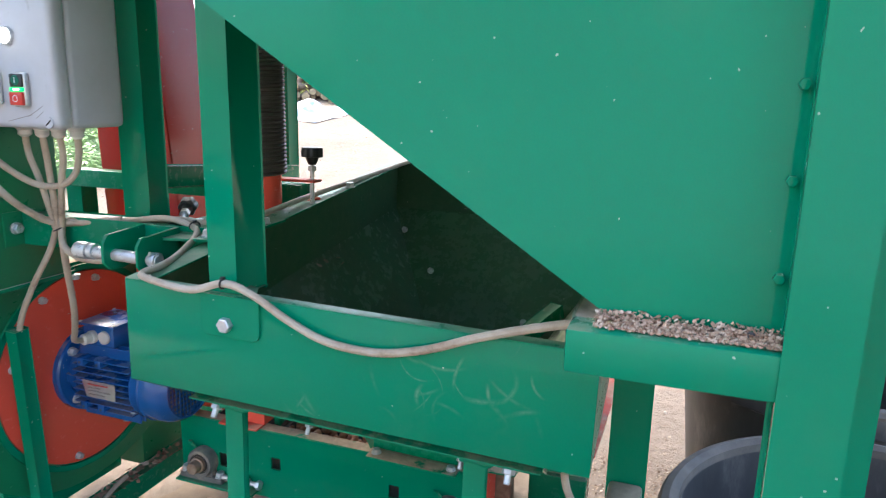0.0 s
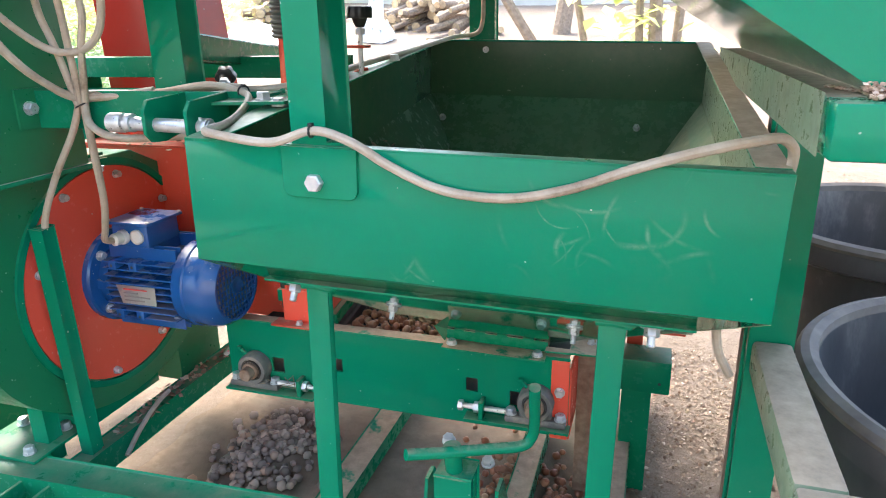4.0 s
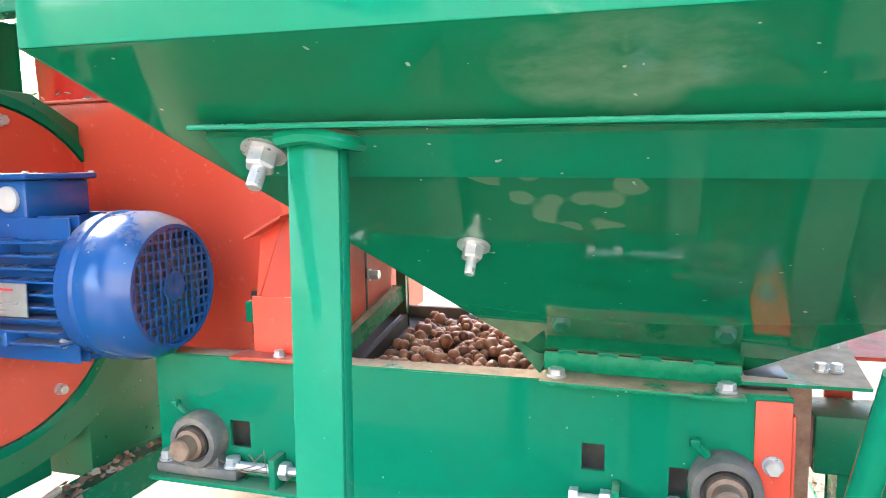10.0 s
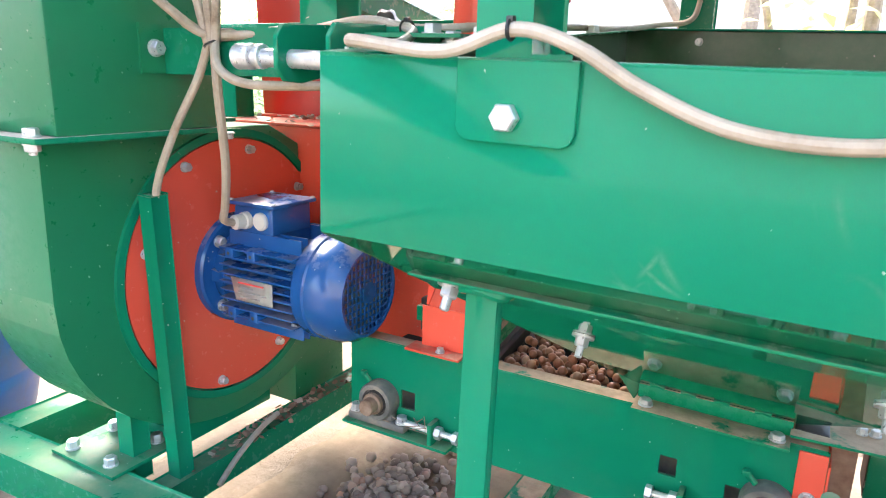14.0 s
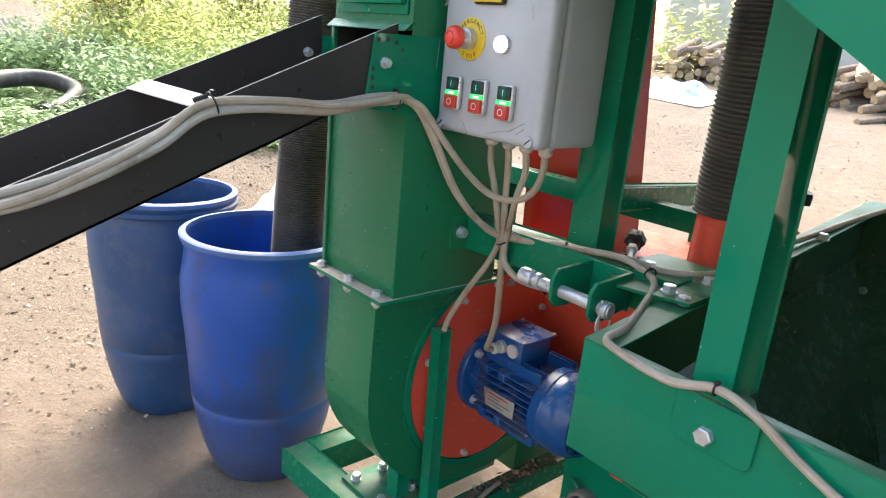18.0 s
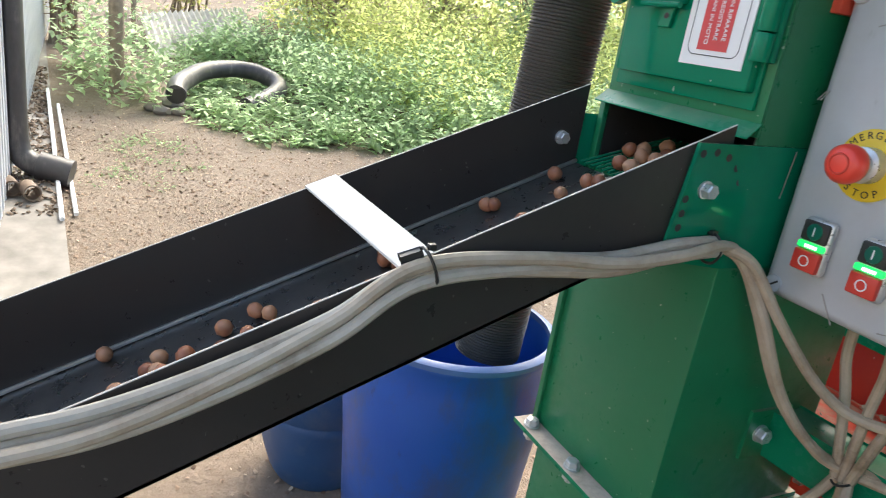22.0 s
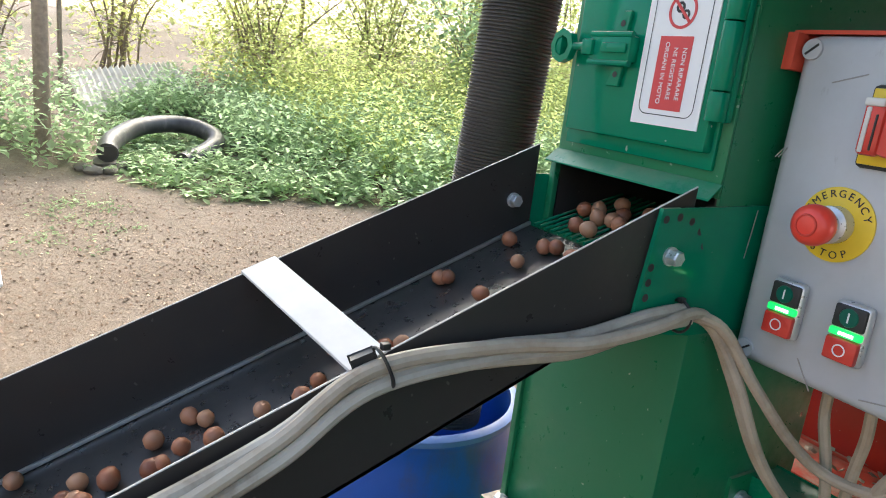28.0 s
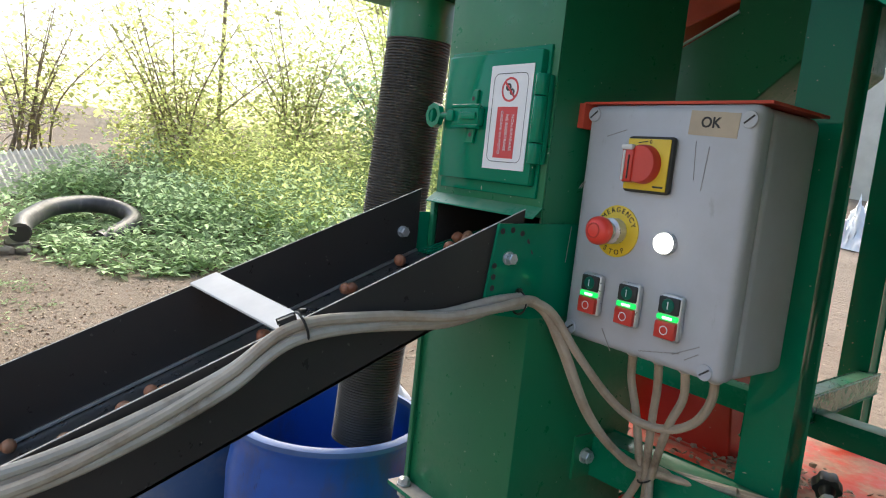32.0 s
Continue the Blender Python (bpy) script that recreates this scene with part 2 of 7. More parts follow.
def painted(name, col, col2, rough=0.22, dust=0.5, dustcol=(0.36, 0.27, 0.19), cover=(0.42, 0.6), ior=1.27, haze=0.0):
    """Gloss enamel on sheet steel: slight colour drift, dull rubbed patches, light specks, and dust where faces look up."""
    k = Mat(name)
    big = k.noise(3.0, 3)
    fine = k.noise(60.0, 5, 0.7)
    c = k.mix(k.ramp(big, [(0.35, (0, 0, 0)), (0.7, (1, 1, 1))]), col, col2)
    speck = k.ramp(k.noise(170.0, 1.0, 0.3), [(0.79, (0, 0, 0)), (0.81, (1, 1, 1))])
    c = k.mix(k.math("MULTIPLY", speck, 0.55 if max(col) > 0.1 else 0.12), c, (0.55, 0.56, 0.48))
    lie = k.ramp(up_facing(k), [(0.45, (0, 0, 0)), (0.8, (1, 1, 1))])
    patch = k.ramp(k.noise(16.0, 6, 0.65), [(cover[0], (0, 0, 0)), (cover[1], (1, 1, 1))])
    d = k.math("MULTIPLY", k.math("MULTIPLY", lie, patch), dust)
    film = k.math("MULTIPLY", k.ramp(k.noise(5.0, 6, 0.7), [(0.52, (0, 0, 0)), (0.8, (1, 1, 1))]), 0.05 * (1 if dust else 0))
    grit = k.mix(k.ramp(k.noise(45.0, 6, 0.7), [(0.35, (0, 0, 0)), (0.7, (1, 1, 1))]), tuple(v * 0.72 for v in dustcol), tuple(v * 1.1 for v in dustcol))
    # haze spreads the dust colour over all faces
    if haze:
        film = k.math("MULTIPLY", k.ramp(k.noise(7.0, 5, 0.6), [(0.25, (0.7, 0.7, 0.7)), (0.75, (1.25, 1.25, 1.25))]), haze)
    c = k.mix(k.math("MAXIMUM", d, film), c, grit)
    k.base(c)
    r = k.ramp(fine, [(0.3, (rough * 0.7,) * 3), (0.75, (rough * 1.6,) * 3)])
    k.set(Roughness=k.mix(d, r, (0.85, 0.85, 0.85)), IOR=ior)
    k.bump(k.noise(4.5, 2, stretch=(1, 1, 0.3)), 0.16, 0.006)
    return k


painted("green", (0.0004, 0.186, 0.095), (0.0006, 0.206, 0.108), 0.08, 0.5)
painted("green_dusty", (0.001, 0.180, 0.088), (0.0012, 0.200, 0.099), 0.22, 0.55, (0.36, 0.28, 0.20), (0.32, 0.80))
painted("green_caked", (0.001, 0.195, 0.093), (0.0012, 0.215, 0.105), 0.26, 1.0, (0.50, 0.365, 0.25), (0.36, 0.43))
# darker copy of the green: brown grime plus the hopper's inner shade
painted("green_grimy_shade", (0.004, 0.108, 0.050), (0.010, 0.125, 0.058), 0.18, 0.60, (0.17, 0.125, 0.085), (0.25, 0.80), ior=1.4, haze=0.30)
painted("green_pale", (0.001, 0.180, 0.088), (0.0012, 0.200, 0.099), 0.3, 1.0, (0.56, 0.48, 0.40), (0.12, 0.30))
painted("green_coated", (0.001, 0.180, 0.084), (0.0012, 0.200, 0.095), 0.26, 1.0, (0.40, 0.31, 0.225), (0.18, 0.34))
# paler copy: dust on every face, plus light on the hopper's right side
painted("green_dust_lit", (0.001, 0.180, 0.084), (0.0012, 0.200, 0.095), 0.30, 1.0, (0.38, 0.30, 0.215), (-0.1, 0.06), haze=0.55)
painted("green_matt", (0.003, 0.158, 0.066), (0.006, 0.178, 0.076), 0.34, 0.35, ior=1.55)
painted("red", (0.76, 0.088, 0.052), (0.80, 0.105, 0.066), 0.2, 0.45, ior=1.4)
# deeper copy of the red, with the duct's dark reflections put into it
painted("red_deep", (0.44, 0.022, 0.014), (0.48, 0.030, 0.020), 0.16, 0.4, ior=1.4)
painted("red_dusty", (0.56, 0.07, 0.04), (0.6, 0.09, 0.055), 0.4, 0.9, (0.5, 0.3, 0.22))
painted("motor_blue", (0.009, 0.080, 0.27), (0.013, 0.098, 0.33), 0.18, 0.55, ior=1.5)
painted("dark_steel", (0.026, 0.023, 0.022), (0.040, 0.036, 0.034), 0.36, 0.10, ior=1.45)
painted("slide_steel", (0.030, 0.028, 0.027), (0.050, 0.047, 0.045), 0.30, 0.0, ior=2.0)

def wiped(name, spots, prints=(), veils=(), ior=1.27, rough=0.08, strokes=0, col=(0.0004, 0.186, 0.095), col2=(0.0006, 0.206, 0.108)):
    """The gloss enamel with pale hand-wiped dust round the given places."""
    k = painted(name, col, col2, rough, 0.5, ior=ior)
    old = k.b.inputs["Base Color"].links[0].from_socket
    pos = k.world()

    def near_to(places, inner):
        mask = 0.0
        for p, r in places:
            d = k.n("ShaderNodeVectorMath")
            d.operation = "DISTANCE"
            k.l(pos, d.inputs[0])
            d.inputs[1].default_value = p
            ragged = k.math("ADD", k.math("DIVIDE", d.outputs["Value"], r), k.math("MULTIPLY", k.noise(30.0, 3), 0.5))
            mask = k.math("MAXIMUM", mask, k.ramp(ragged, [(inner, (1, 1, 1)), (1.0, (0, 0, 0))]))
        return mask

    # swipes of a hand: short curved strokes, each part of a ring, broken up
    hair = k.ramp(k.noise(95.0, 4, 0.7, stretch=(0.8, 1, 0.8)), [(0.35, (0.15, 0.15, 0.15)), (0.62, (1, 1, 1))])
    rr = random.Random(7)
    swipe = None
    for p, r in spots:
        for _ in range(strokes):
            b = Vector(p) + Vector((rr.uniform(-0.85, 0.85) * r, 0, rr.uniform(-0.75, 0.75) * r))
            a, big = rr.uniform(0, 6.28), rr.uniform(0.02, 0.10)
            c = b + Vector((math.cos(a), 0, math.sin(a))) * big
            near, ring = k.n("ShaderNodeVectorMath"), k.n("ShaderNodeVectorMath")
            for node, q in ((near, b), (ring, c)):
                node.operation = "DISTANCE"
                k.l(pos, node.inputs[0])
                node.inputs[1].default_value = q
            line = k.math("SUBTRACT", 1.0, k.math("MULTIPLY", k.math("ABSOLUTE", k.math("SUBTRACT", ring.outputs["Value"], big)), 1 / rr.uniform(0.0012, 0.0045)))
            reach = k.math("SUBTRACT", 1.3, k.math("MULTIPLY", near.outputs["Value"], 1 / rr.uniform(0.008, 0.028)))
            one = k.math("MULTIPLY", k.math("MAXIMUM", line, 0.0), k.math("MINIMUM", k.math("MAXIMUM", reach, 0.0), 1.0))
            swipe = one if swipe is None else k.math("MAXIMUM", swipe, one)
    swipe = k.math("MULTIPLY", swipe, k.math("MULTIPLY", hair, 0.20)) if swipe else 0.0
    # finger prints: rounded flat blots, wider than high
    vo = k.n("ShaderNodeTexVoronoi", Scale=62.0)
    vo.feature = "SMOOTH_F1"
    vm = k.n("ShaderNodeMapping")
    vm.inputs["Scale"].default_value = (1.0, 0.85, 0.85)
    k.l(pos, vm.inputs[0])
    k.l(vm.outputs[0], vo.inputs["Vector"])
    blots = k.ramp(vo.outputs["Distance"], [(0.36, (1, 1, 1)), (0.44, (0, 0, 0))])
    print_ = k.math("MULTIPLY", k.math("MULTIPLY", blots, near_to(prints, 0.97)), 0.17)
    cloud = k.ramp(k.noise(26.0, 5, 0.65, stretch=(0.6, 1, 1.4)), [(0.36, (0.1, 0.1, 0.1)), (0.62, (1, 1, 1))])
    veil = k.math("MULTIPLY", k.math("MULTIPLY", near_to(veils, 0.70), cloud), 0.19)
    f = k.math("MAXIMUM", k.math("MULTIPLY", near_to(spots, 0.45), swipe), k.math("MAXIMUM", print_, veil))
    k.base(k.mix(f, old, (0.46, 0.46, 0.36)))


wiped("green_front", [((0.425, 0.0, 0.625), 0.08), ((0.505, 0.0, 0.640), 0.095), ((0.580, 0.0, 0.645), 0.085), ((0.278, 0.0, 0.562), 0.036)], strokes=11)
# same enamel darkened: shade under the slope is put into its base
wiped("green_slope", [((0.284, 0.012, 0.549), 0.03)], [((0.262, 0.118, 0.484), 0.052), ((0.216, 0.094, 0.498), 0.022)],
      [((0.262, 0.028, 0.539), 0.040), ((0.290, 0.024, 0.541), 0.050), ((0.318, 0.022, 0.542), 0.036)],
      1.5, 0.04, 5, (0.0012, 0.148, 0.066), (0.0016, 0.166, 0.075))

k = Mat("zinc")
k.base(k.ramp(k.noise(90, 4), [(0.3, (0.50, 0.51, 0.52)), (0.8, (0.70, 0.70, 0.69))]))
k.set(Metallic=0.6, Roughness=k.ramp(k.noise(200, 3), [(0.3, (0.25,) * 3), (0.8, (0.5,) * 3)]))

k = Mat("cast_grey")
k.base(k.ramp(k.noise(40, 5), [(0.3, (0.10, 0.105, 0.10)), (0.55, (0.17, 0.165, 0.15)), (0.8, (0.34, 0.28, 0.21))]))
k.set(Roughness=0.62, Metallic=0.2)
k.bump(k.noise(300, 4), 0.4, 0.001)

k = Mat("rusty_shaft")
k.base(k.ramp(k.noise(60, 5), [(0.3, (0.20, 0.12, 0.08)), (0.7, (0.36, 0.26, 0.19))]))
k.set(Roughness=0.6, Metallic=0.4)

k = Mat("cable_grey")
k.base(k.ramp(k.noise(14, 6, 0.7), [(0.3, (0.19, 0.135, 0.09)), (0.42, (0.36, 0.285, 0.21)), (0.55, (0.43, 0.36, 0.28)), (0.8, (0.52, 0.46, 0.38))]))
k.set(Roughness=0.55)
k.bump(k.noise(120, 3), 0.15, 0.001)

k = Mat("cable_white")
k.base(k.ramp(k.noise(12, 6, 0.7), [(0.3, (0.22, 0.175, 0.13)), (0.42, (0.36, 0.315, 0.255)), (0.65, (0.47, 0.43, 0.37))]))
k.set(Roughness=0.45)

k = Mat("black_plastic")
k.base(k.ramp(k.noise(20, 4), [(0.3, (0.010, 0.010, 0.010)), (0.8, (0.028, 0.027, 0.026))]))
k.set(Roughness=0.42)

k = Mat("hose_black")
k.base(k.ramp(k.noise(7, 5), [(0.3, (0.030, 0.026, 0.023)), (0.8, (0.10, 0.083, 0.068))]))
k.set(Roughness=0.5)

k = Mat("tub_black")
k.base(k.ramp(k.noise(9, 6, 0.7, stretch=(1, 1, 0.4)), [(0.3, (0.030, 0.030, 0.033)), (0.55, (0.055, 0.054, 0.057)), (0.85, (0.22, 0.20, 0.19))]))
k.set(Roughness=0.42)
k.bump(k.noise(40, 4), 0.2, 0.002)

k = Mat("drum_blue")
scratch = k.ramp(k.noise(30, 6, 0.75, stretch=(1, 1, 0.12)), [(0.62, (0, 0, 0)), (0.72, (1, 1, 1))])
c = k.mix(k.ramp(k.noise(4, 5), [(0.3, (0, 0, 0)), (0.75, (1, 1, 1))]), (0.006, 0.080, 0.38), (0.012, 0.108, 0.45))
c = k.mix(k.math("MULTIPLY", scratch, 0.18), c, (0.16, 0.20, 0.30))
z = k.n("ShaderNodeSeparateXYZ")
k.l(k.world(), z.inputs[0])
mud = k.ramp(k.math("ADD", z.outputs["Z"], k.math("MULTIPLY", k.noise(6, 6, 0.7), 0.5)), [(0.22, (1, 1, 1)), (0.52, (0, 0, 0))])
c = k.mix(k.math("MULTIPLY", mud, 0.65), c, (0.11, 0.12, 0.16))
scuff = k.math("MULTIPLY", k.ramp(k.noise(9, 7, 0.75, stretch=(1, 1, 0.5)), [(0.47, (0, 0, 0)), (0.62, (1, 1, 1))]), k.ramp(z.outputs["Z"], [(0.05, (1, 1, 1)), (0.62, (0.9, 0.9, 0.9)), (0.70, (0.15, 0.15, 0.15))]))
c = k.mix(k.math("MULTIPLY", scuff, 0.75), c, (0.055, 0.075, 0.135))
marks = k.ramp(k.noise(34, 5, 0.7, stretch=(1, 1, 0.35)), [(0.63, (0, 0, 0)), (0.70, (1, 1, 1))])
c = k.mix(k.math("MULTIPLY", marks, k.math("MULTIPLY", k.ramp(k.noise(5, 3), [(0.48, (0, 0, 0)), (0.6, (1, 1, 1))]), 0.8)), c, (0.025, 0.032, 0.055))
k.base(c)
k.set(Roughness=k.ramp(k.noise(12, 5), [(0.3, (0.3,) * 3), (0.8, (0.5,) * 3)]))

tr = k.n("ShaderNodeBsdfTranslucent", Color=(0.02, 0.16, 0.75, 1))
mx_ = k.n("ShaderNodeMixShader", Fac=0.13)
k.l(k.b.outputs[0], mx_.inputs[1])
k.l(tr.outputs[0], mx_.inputs[2])
k.l(mx_.outputs[0], next(n for n in k.t.nodes if n.type == "OUTPUT_MATERIAL").inputs[0])

k = Mat("drum_blue_dark")
c = k.mix(k.ramp(k.noise(5, 5), [(0.3, (0, 0, 0)), (0.75, (1, 1, 1))]), (0.014, 0.060, 0.165), (0.022, 0.080, 0.21))
k.base(k.mix(k.math("MULTIPLY", k.ramp(k.noise(11, 6, 0.7), [(0.5, (0, 0, 0)), (0.7, (1, 1, 1))]), 0.35), c, (0.14, 0.15, 0.19)))
k.set(Roughness=0.45)

k = Mat("box_grey")
c = k.mix(k.ramp(k.noise(7, 6, 0.7), [(0.4, (0, 0, 0)), (0.75, (1, 1, 1))]), (0.47, 0.49, 0.52), (0.41, 0.42, 0.43))
smear = k.ramp(k.noise(26, 6, 0.75, stretch=(2.5, 1, 0.8)), [(0.62, (0, 0, 0)), (0.72, (1, 1, 1))])
k.base(k.mix(k.math("MULTIPLY", smear, 0.35), c, (0.24, 0.225, 0.21)))
k.set(Roughness=0.42)

k = Mat("soil")
v = k.world()
c = k.ramp(k.noise(1.3, 6, 0.6), [(0.3, (0.150, 0.118, 0.092)), (0.5, (0.190, 0.154, 0.122)), (0.72, (0.235, 0.196, 0.16))])
c = k.mix(k.math("MULTIPLY", k.ramp(k.noise(22, 6, 0.7), [(0.45, (0, 0, 0)), (0.7, (1, 1, 1))]), 0.55), c, (0.16, 0.105, 0.07))
c = k.mix(k.math("MULTIPLY", k.ramp(k.noise(70, 4, 0.7), [(0.55, (0, 0, 0)), (0.7, (1, 1, 1))]), 0.5), c, (0.42, 0.35, 0.285))
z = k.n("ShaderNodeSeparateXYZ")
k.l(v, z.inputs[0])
# soil browned near the machine to make up for the blue shade light
near_warm = k.ramp(k.math("MULTIPLY", k.math("ADD", k.math("ADD", z.outputs["X"], 2.0), k.math("MULTIPLY", k.noise(1.6, 6, 0.65), 1.2)), 0.5), [(0.2, (0, 0, 0)), (0.6, (1, 1, 1))])
near_tone = k.ramp(k.noise(9, 6, 0.7), [(0.35, (0.20, 0.147, 0.110)), (0.7, (0.29, 0.225, 0.173))])
c = k.mix(k.math("MULTIPLY", near_warm, 0.6), c, near_tone)
k.base(c)
k.set(Roughness=0.95)
k.bump(k.noise(18, 8, 0.7), 0.8, 0.03)


def plain(name, col, rough=0.5, var=0.15, scale=25, metal=0.0):
    k = Mat(name)
    k.base(k.ramp(k.noise(scale, 5), [(0.3, tuple(v * (1 - var) for v in col)), (0.75, tuple(min(1, v * (1 + var)) for v in col))]))
    k.set(Roughness=rough, Metallic=metal)
    return k


plain("white_steel", (0.58, 0.57, 0.55), 0.5, 0.12, 18)
plain("label_white", (0.80, 0.79, 0.77), 0.5, 0.04)
plain("label_red", (0.62, 0.05, 0.05), 0.45, 0.05)
plain("ink", (0.03, 0.028, 0.026), 0.6, 0.1)
plain("ink_faint", (0.30, 0.29, 0.28), 0.6, 0.1)
plain("yellow", (0.75, 0.52, 0.03), 0.4, 0.06)
plain("switch_red", (0.60, 0.045, 0.03), 0.35, 0.05)
plain("mushroom_red", (0.78, 0.06, 0.04), 0.33, 0.06)
plain("button_green", (0.0, 0.11, 0.07), 0.3, 0.05)
plain("button_white", (0.75, 0.76, 0.75), 0.4, 0.03)
plain("tape", (0.48, 0.40, 0.29), 0.6, 0.12, 30)
plain("gland_white", (0.62, 0.60, 0.56), 0.5, 0.08)
plain("steel_bright", (0.62, 0.62, 0.60), 0.35, 0.12, 40, 0.8)
plain("concrete", (0.215, 0.204, 0.190), 0.9, 0.3, 9)
plain("panel_white", (0.50, 0.535, 0.58), 0.4, 0.05, 5)
plain("brown_post", (0.16, 0.115, 0.085), 0.6, 0.2, 15)
plain("bark", (0.27, 0.21, 0.16), 0.9, 0.3, 30)
plain("cut_wood", (0.50, 0.38, 0.24), 0.85, 0.25, 25)
plain("rusty_tin", (0.55, 0.52, 0.48), 0.6, 0.2, 10)
plain("sheet_white", (0.75, 0.77, 0.80), 0.6, 0.08, 8)
plain("plaster", (0.54, 0.52, 0.48), 0.9, 0.1, 4)
plain("drum_rim", (0.075, 0.16, 0.40), 0.5, 0.2, 15)
plain("rubber", (0.020, 0.019, 0.018), 0.9, 0.3, 30)
plain("dusty_rail", (0.20, 0.165, 0.13), 0.85, 0.3, 20)
plain("tub_rim", (0.125, 0.108, 0.094), 0.75, 0.35, 22)
plain("stone", (0.20, 0.18, 0.16), 0.9, 0.25, 14)

k = Mat("tarp")
k.base(k.mix(k.ramp(k.noise(3.0, 4, 0.6), [(0.48, (0, 0, 0)), (0.56, (1, 1, 1))]), (0.66, 0.68, 0.70), (0.22, 0.36, 0.55)))
k.set(Roughness=0.55)

k = Mat("lamp_white")
k.base((0.9, 0.9, 0.88))
k.set(Emission_Color=(1.0, 0.98, 0.94, 1), Emission_Strength=1.6)
k = Mat("led_green")
k.base((0.02, 0.5, 0.12))
k.set(Emission_Color=(0.0, 0.9, 0.12, 1), Emission_Strength=0.4)
k = Mat("led_core")
k.base((0.3, 0.8, 0.4))
k.set(Emission_Color=(0.35, 1.0, 0.45, 1), Emission_Strength=1.3)

k = Mat("nut")
r = k.n("ShaderNodeObjectInfo").outputs["Random"]
isl = k.n("ShaderNodeNewGeometry").outputs["Random Per Island"]
mixr = k.math("FRACT", k.math("ADD", r, isl))
c = k.ramp(mixr, [(0.0, (0.19, 0.058, 0.026)), (0.35, (0.30, 0.10, 0.046)), (0.7, (0.40, 0.155, 0.078)), (1.0, (0.46, 0.25, 0.14))])
c = k.mix(k.math("MULTIPLY", k.ramp(k.noise(90, 4), [(0.4, (0, 0, 0)), (0.7, (1, 1, 1))]), 0.22), c, (0.42, 0.30, 0.21))
k.base(c)
k.set(Roughness=0.5)

k = Mat("sacking")
c = k.ramp(k.noise(5.5, 6, 0.62), [(0.36, (0.175, 0.125, 0.085)), (0.52, (0.235, 0.172, 0.120)), (0.68, (0.36, 0.278, 0.20))])
c = k.mix(k.math("MULTIPLY", k.ramp(k.noise(38, 6, 0.7), [(0.5, (0, 0, 0)), (0.72, (1, 1, 1))]), 0.5), c, (0.14, 0.095, 0.065))
k.base(c)
k.set(Roughness=0.95)
k.bump(k.noise(420, 2, stretch=(1, 0.25, 1)), 0.5, 0.002)

k = Mat("husk")
isl = k.n("ShaderNodeNewGeometry").outputs["Random Per Island"]
k.base(k.ramp(isl, [(0.0, (0.17, 0.125, 0.105)), (0.5, (0.31, 0.235, 0.19)), (0.85, (0.43, 0.33, 0.265)), (1.0, (0.40, 0.23, 0.15))]))
k.set(Roughness=0.8)

k = Mat("pale_chaff")
isl = k.n("ShaderNodeNewGeometry").outputs["Random Per Island"]
k.base(k.ramp(isl, [(0.0, (0.20, 0.11, 0.07)), (0.4, (0.40, 0.25, 0.17)), (0.8, (0.52, 0.37, 0.27)), (1.0, (0.62, 0.48, 0.37))]))
k.set(Roughness=0.85)

k = Mat("litter")
isl = k.n("ShaderNodeNewGeometry").outputs["Random Per Island"]
k.base(k.ramp(isl, [(0.0, (0.15, 0.095, 0.065)), (0.5, (0.27, 0.19, 0.135)), (0.85, (0.40, 0.31, 0.23)), (1.0, (0.52, 0.44, 0.35))]))
k.set(Roughness=0.85)


def leafy(name, a, b, c3, through=(0.80, 0.86, 0.36)):
    k = Mat(name)
    isl = k.n("ShaderNodeNewGeometry").outputs["Random Per Island"]
    big = k.noise(0.9, 3)
    col = k.ramp(k.math("FRACT", k.math("ADD", isl, big)), [(0.0, a), (0.5, b), (1.0, c3)])
    k.base(col)
    k.set(Roughness=0.8)
    tr = k.n("ShaderNodeBsdfTranslucent")
    k.l(k.mix(0.7, col, through), tr.inputs["Color"])
    mx = k.n("ShaderNodeMixShader")
    mx.inputs[0].default_value = 0.7
    out = next(n for n in k.t.nodes if n.type == "OUTPUT_MATERIAL")
    k.l(k.b.outputs[0], mx.inputs[1])
    k.l(tr.outputs[0], mx.inputs[2])
    k.l(mx.outputs[0], out.inputs[0])
    return k


plain("fallen_leaf", (0.15, 0.112, 0.082), 0.85, 0.4, 40)
leafy("leaf_weed", (0.22, 0.32, 0.17), (0.29, 0.395, 0.225), (0.37, 0.46, 0.29), (0.56, 0.72, 0.45))
leafy("leaf_shrub", (0.23, 0.26, 0.14), (0.34, 0.37, 0.20), (0.56, 0.49, 0.18))
leafy("leaf_bright", (0.26, 0.34, 0.13), (0.36, 0.43, 0.17), (0.50, 0.50, 0.20))
leafy("leaf_dry", (0.20, 0.14, 0.08), (0.28, 0.23, 0.11), (0.42, 0.34, 0.13))


# ---- ground and distance ----
G0 = -0.06


def ground_z(x, y):
    """Level under the machine, rising gently away behind it."""
    d = math.hypot(max(0.0, -x), max(0.0, y - 0.3))
    k = min(max(0.0, d - 1.7), 14.0)
    bumps = 0.008 * noise.noise((x * 4, y * 4, 7.7)) + 0.02 * noise.noise((x * 0.9, y * 0.9, 3.1)) * min(1.0, k)
    return G0 + 0.125 * k * k / (k + 0.6) + bumps * min(1.0, math.hypot(x, y))


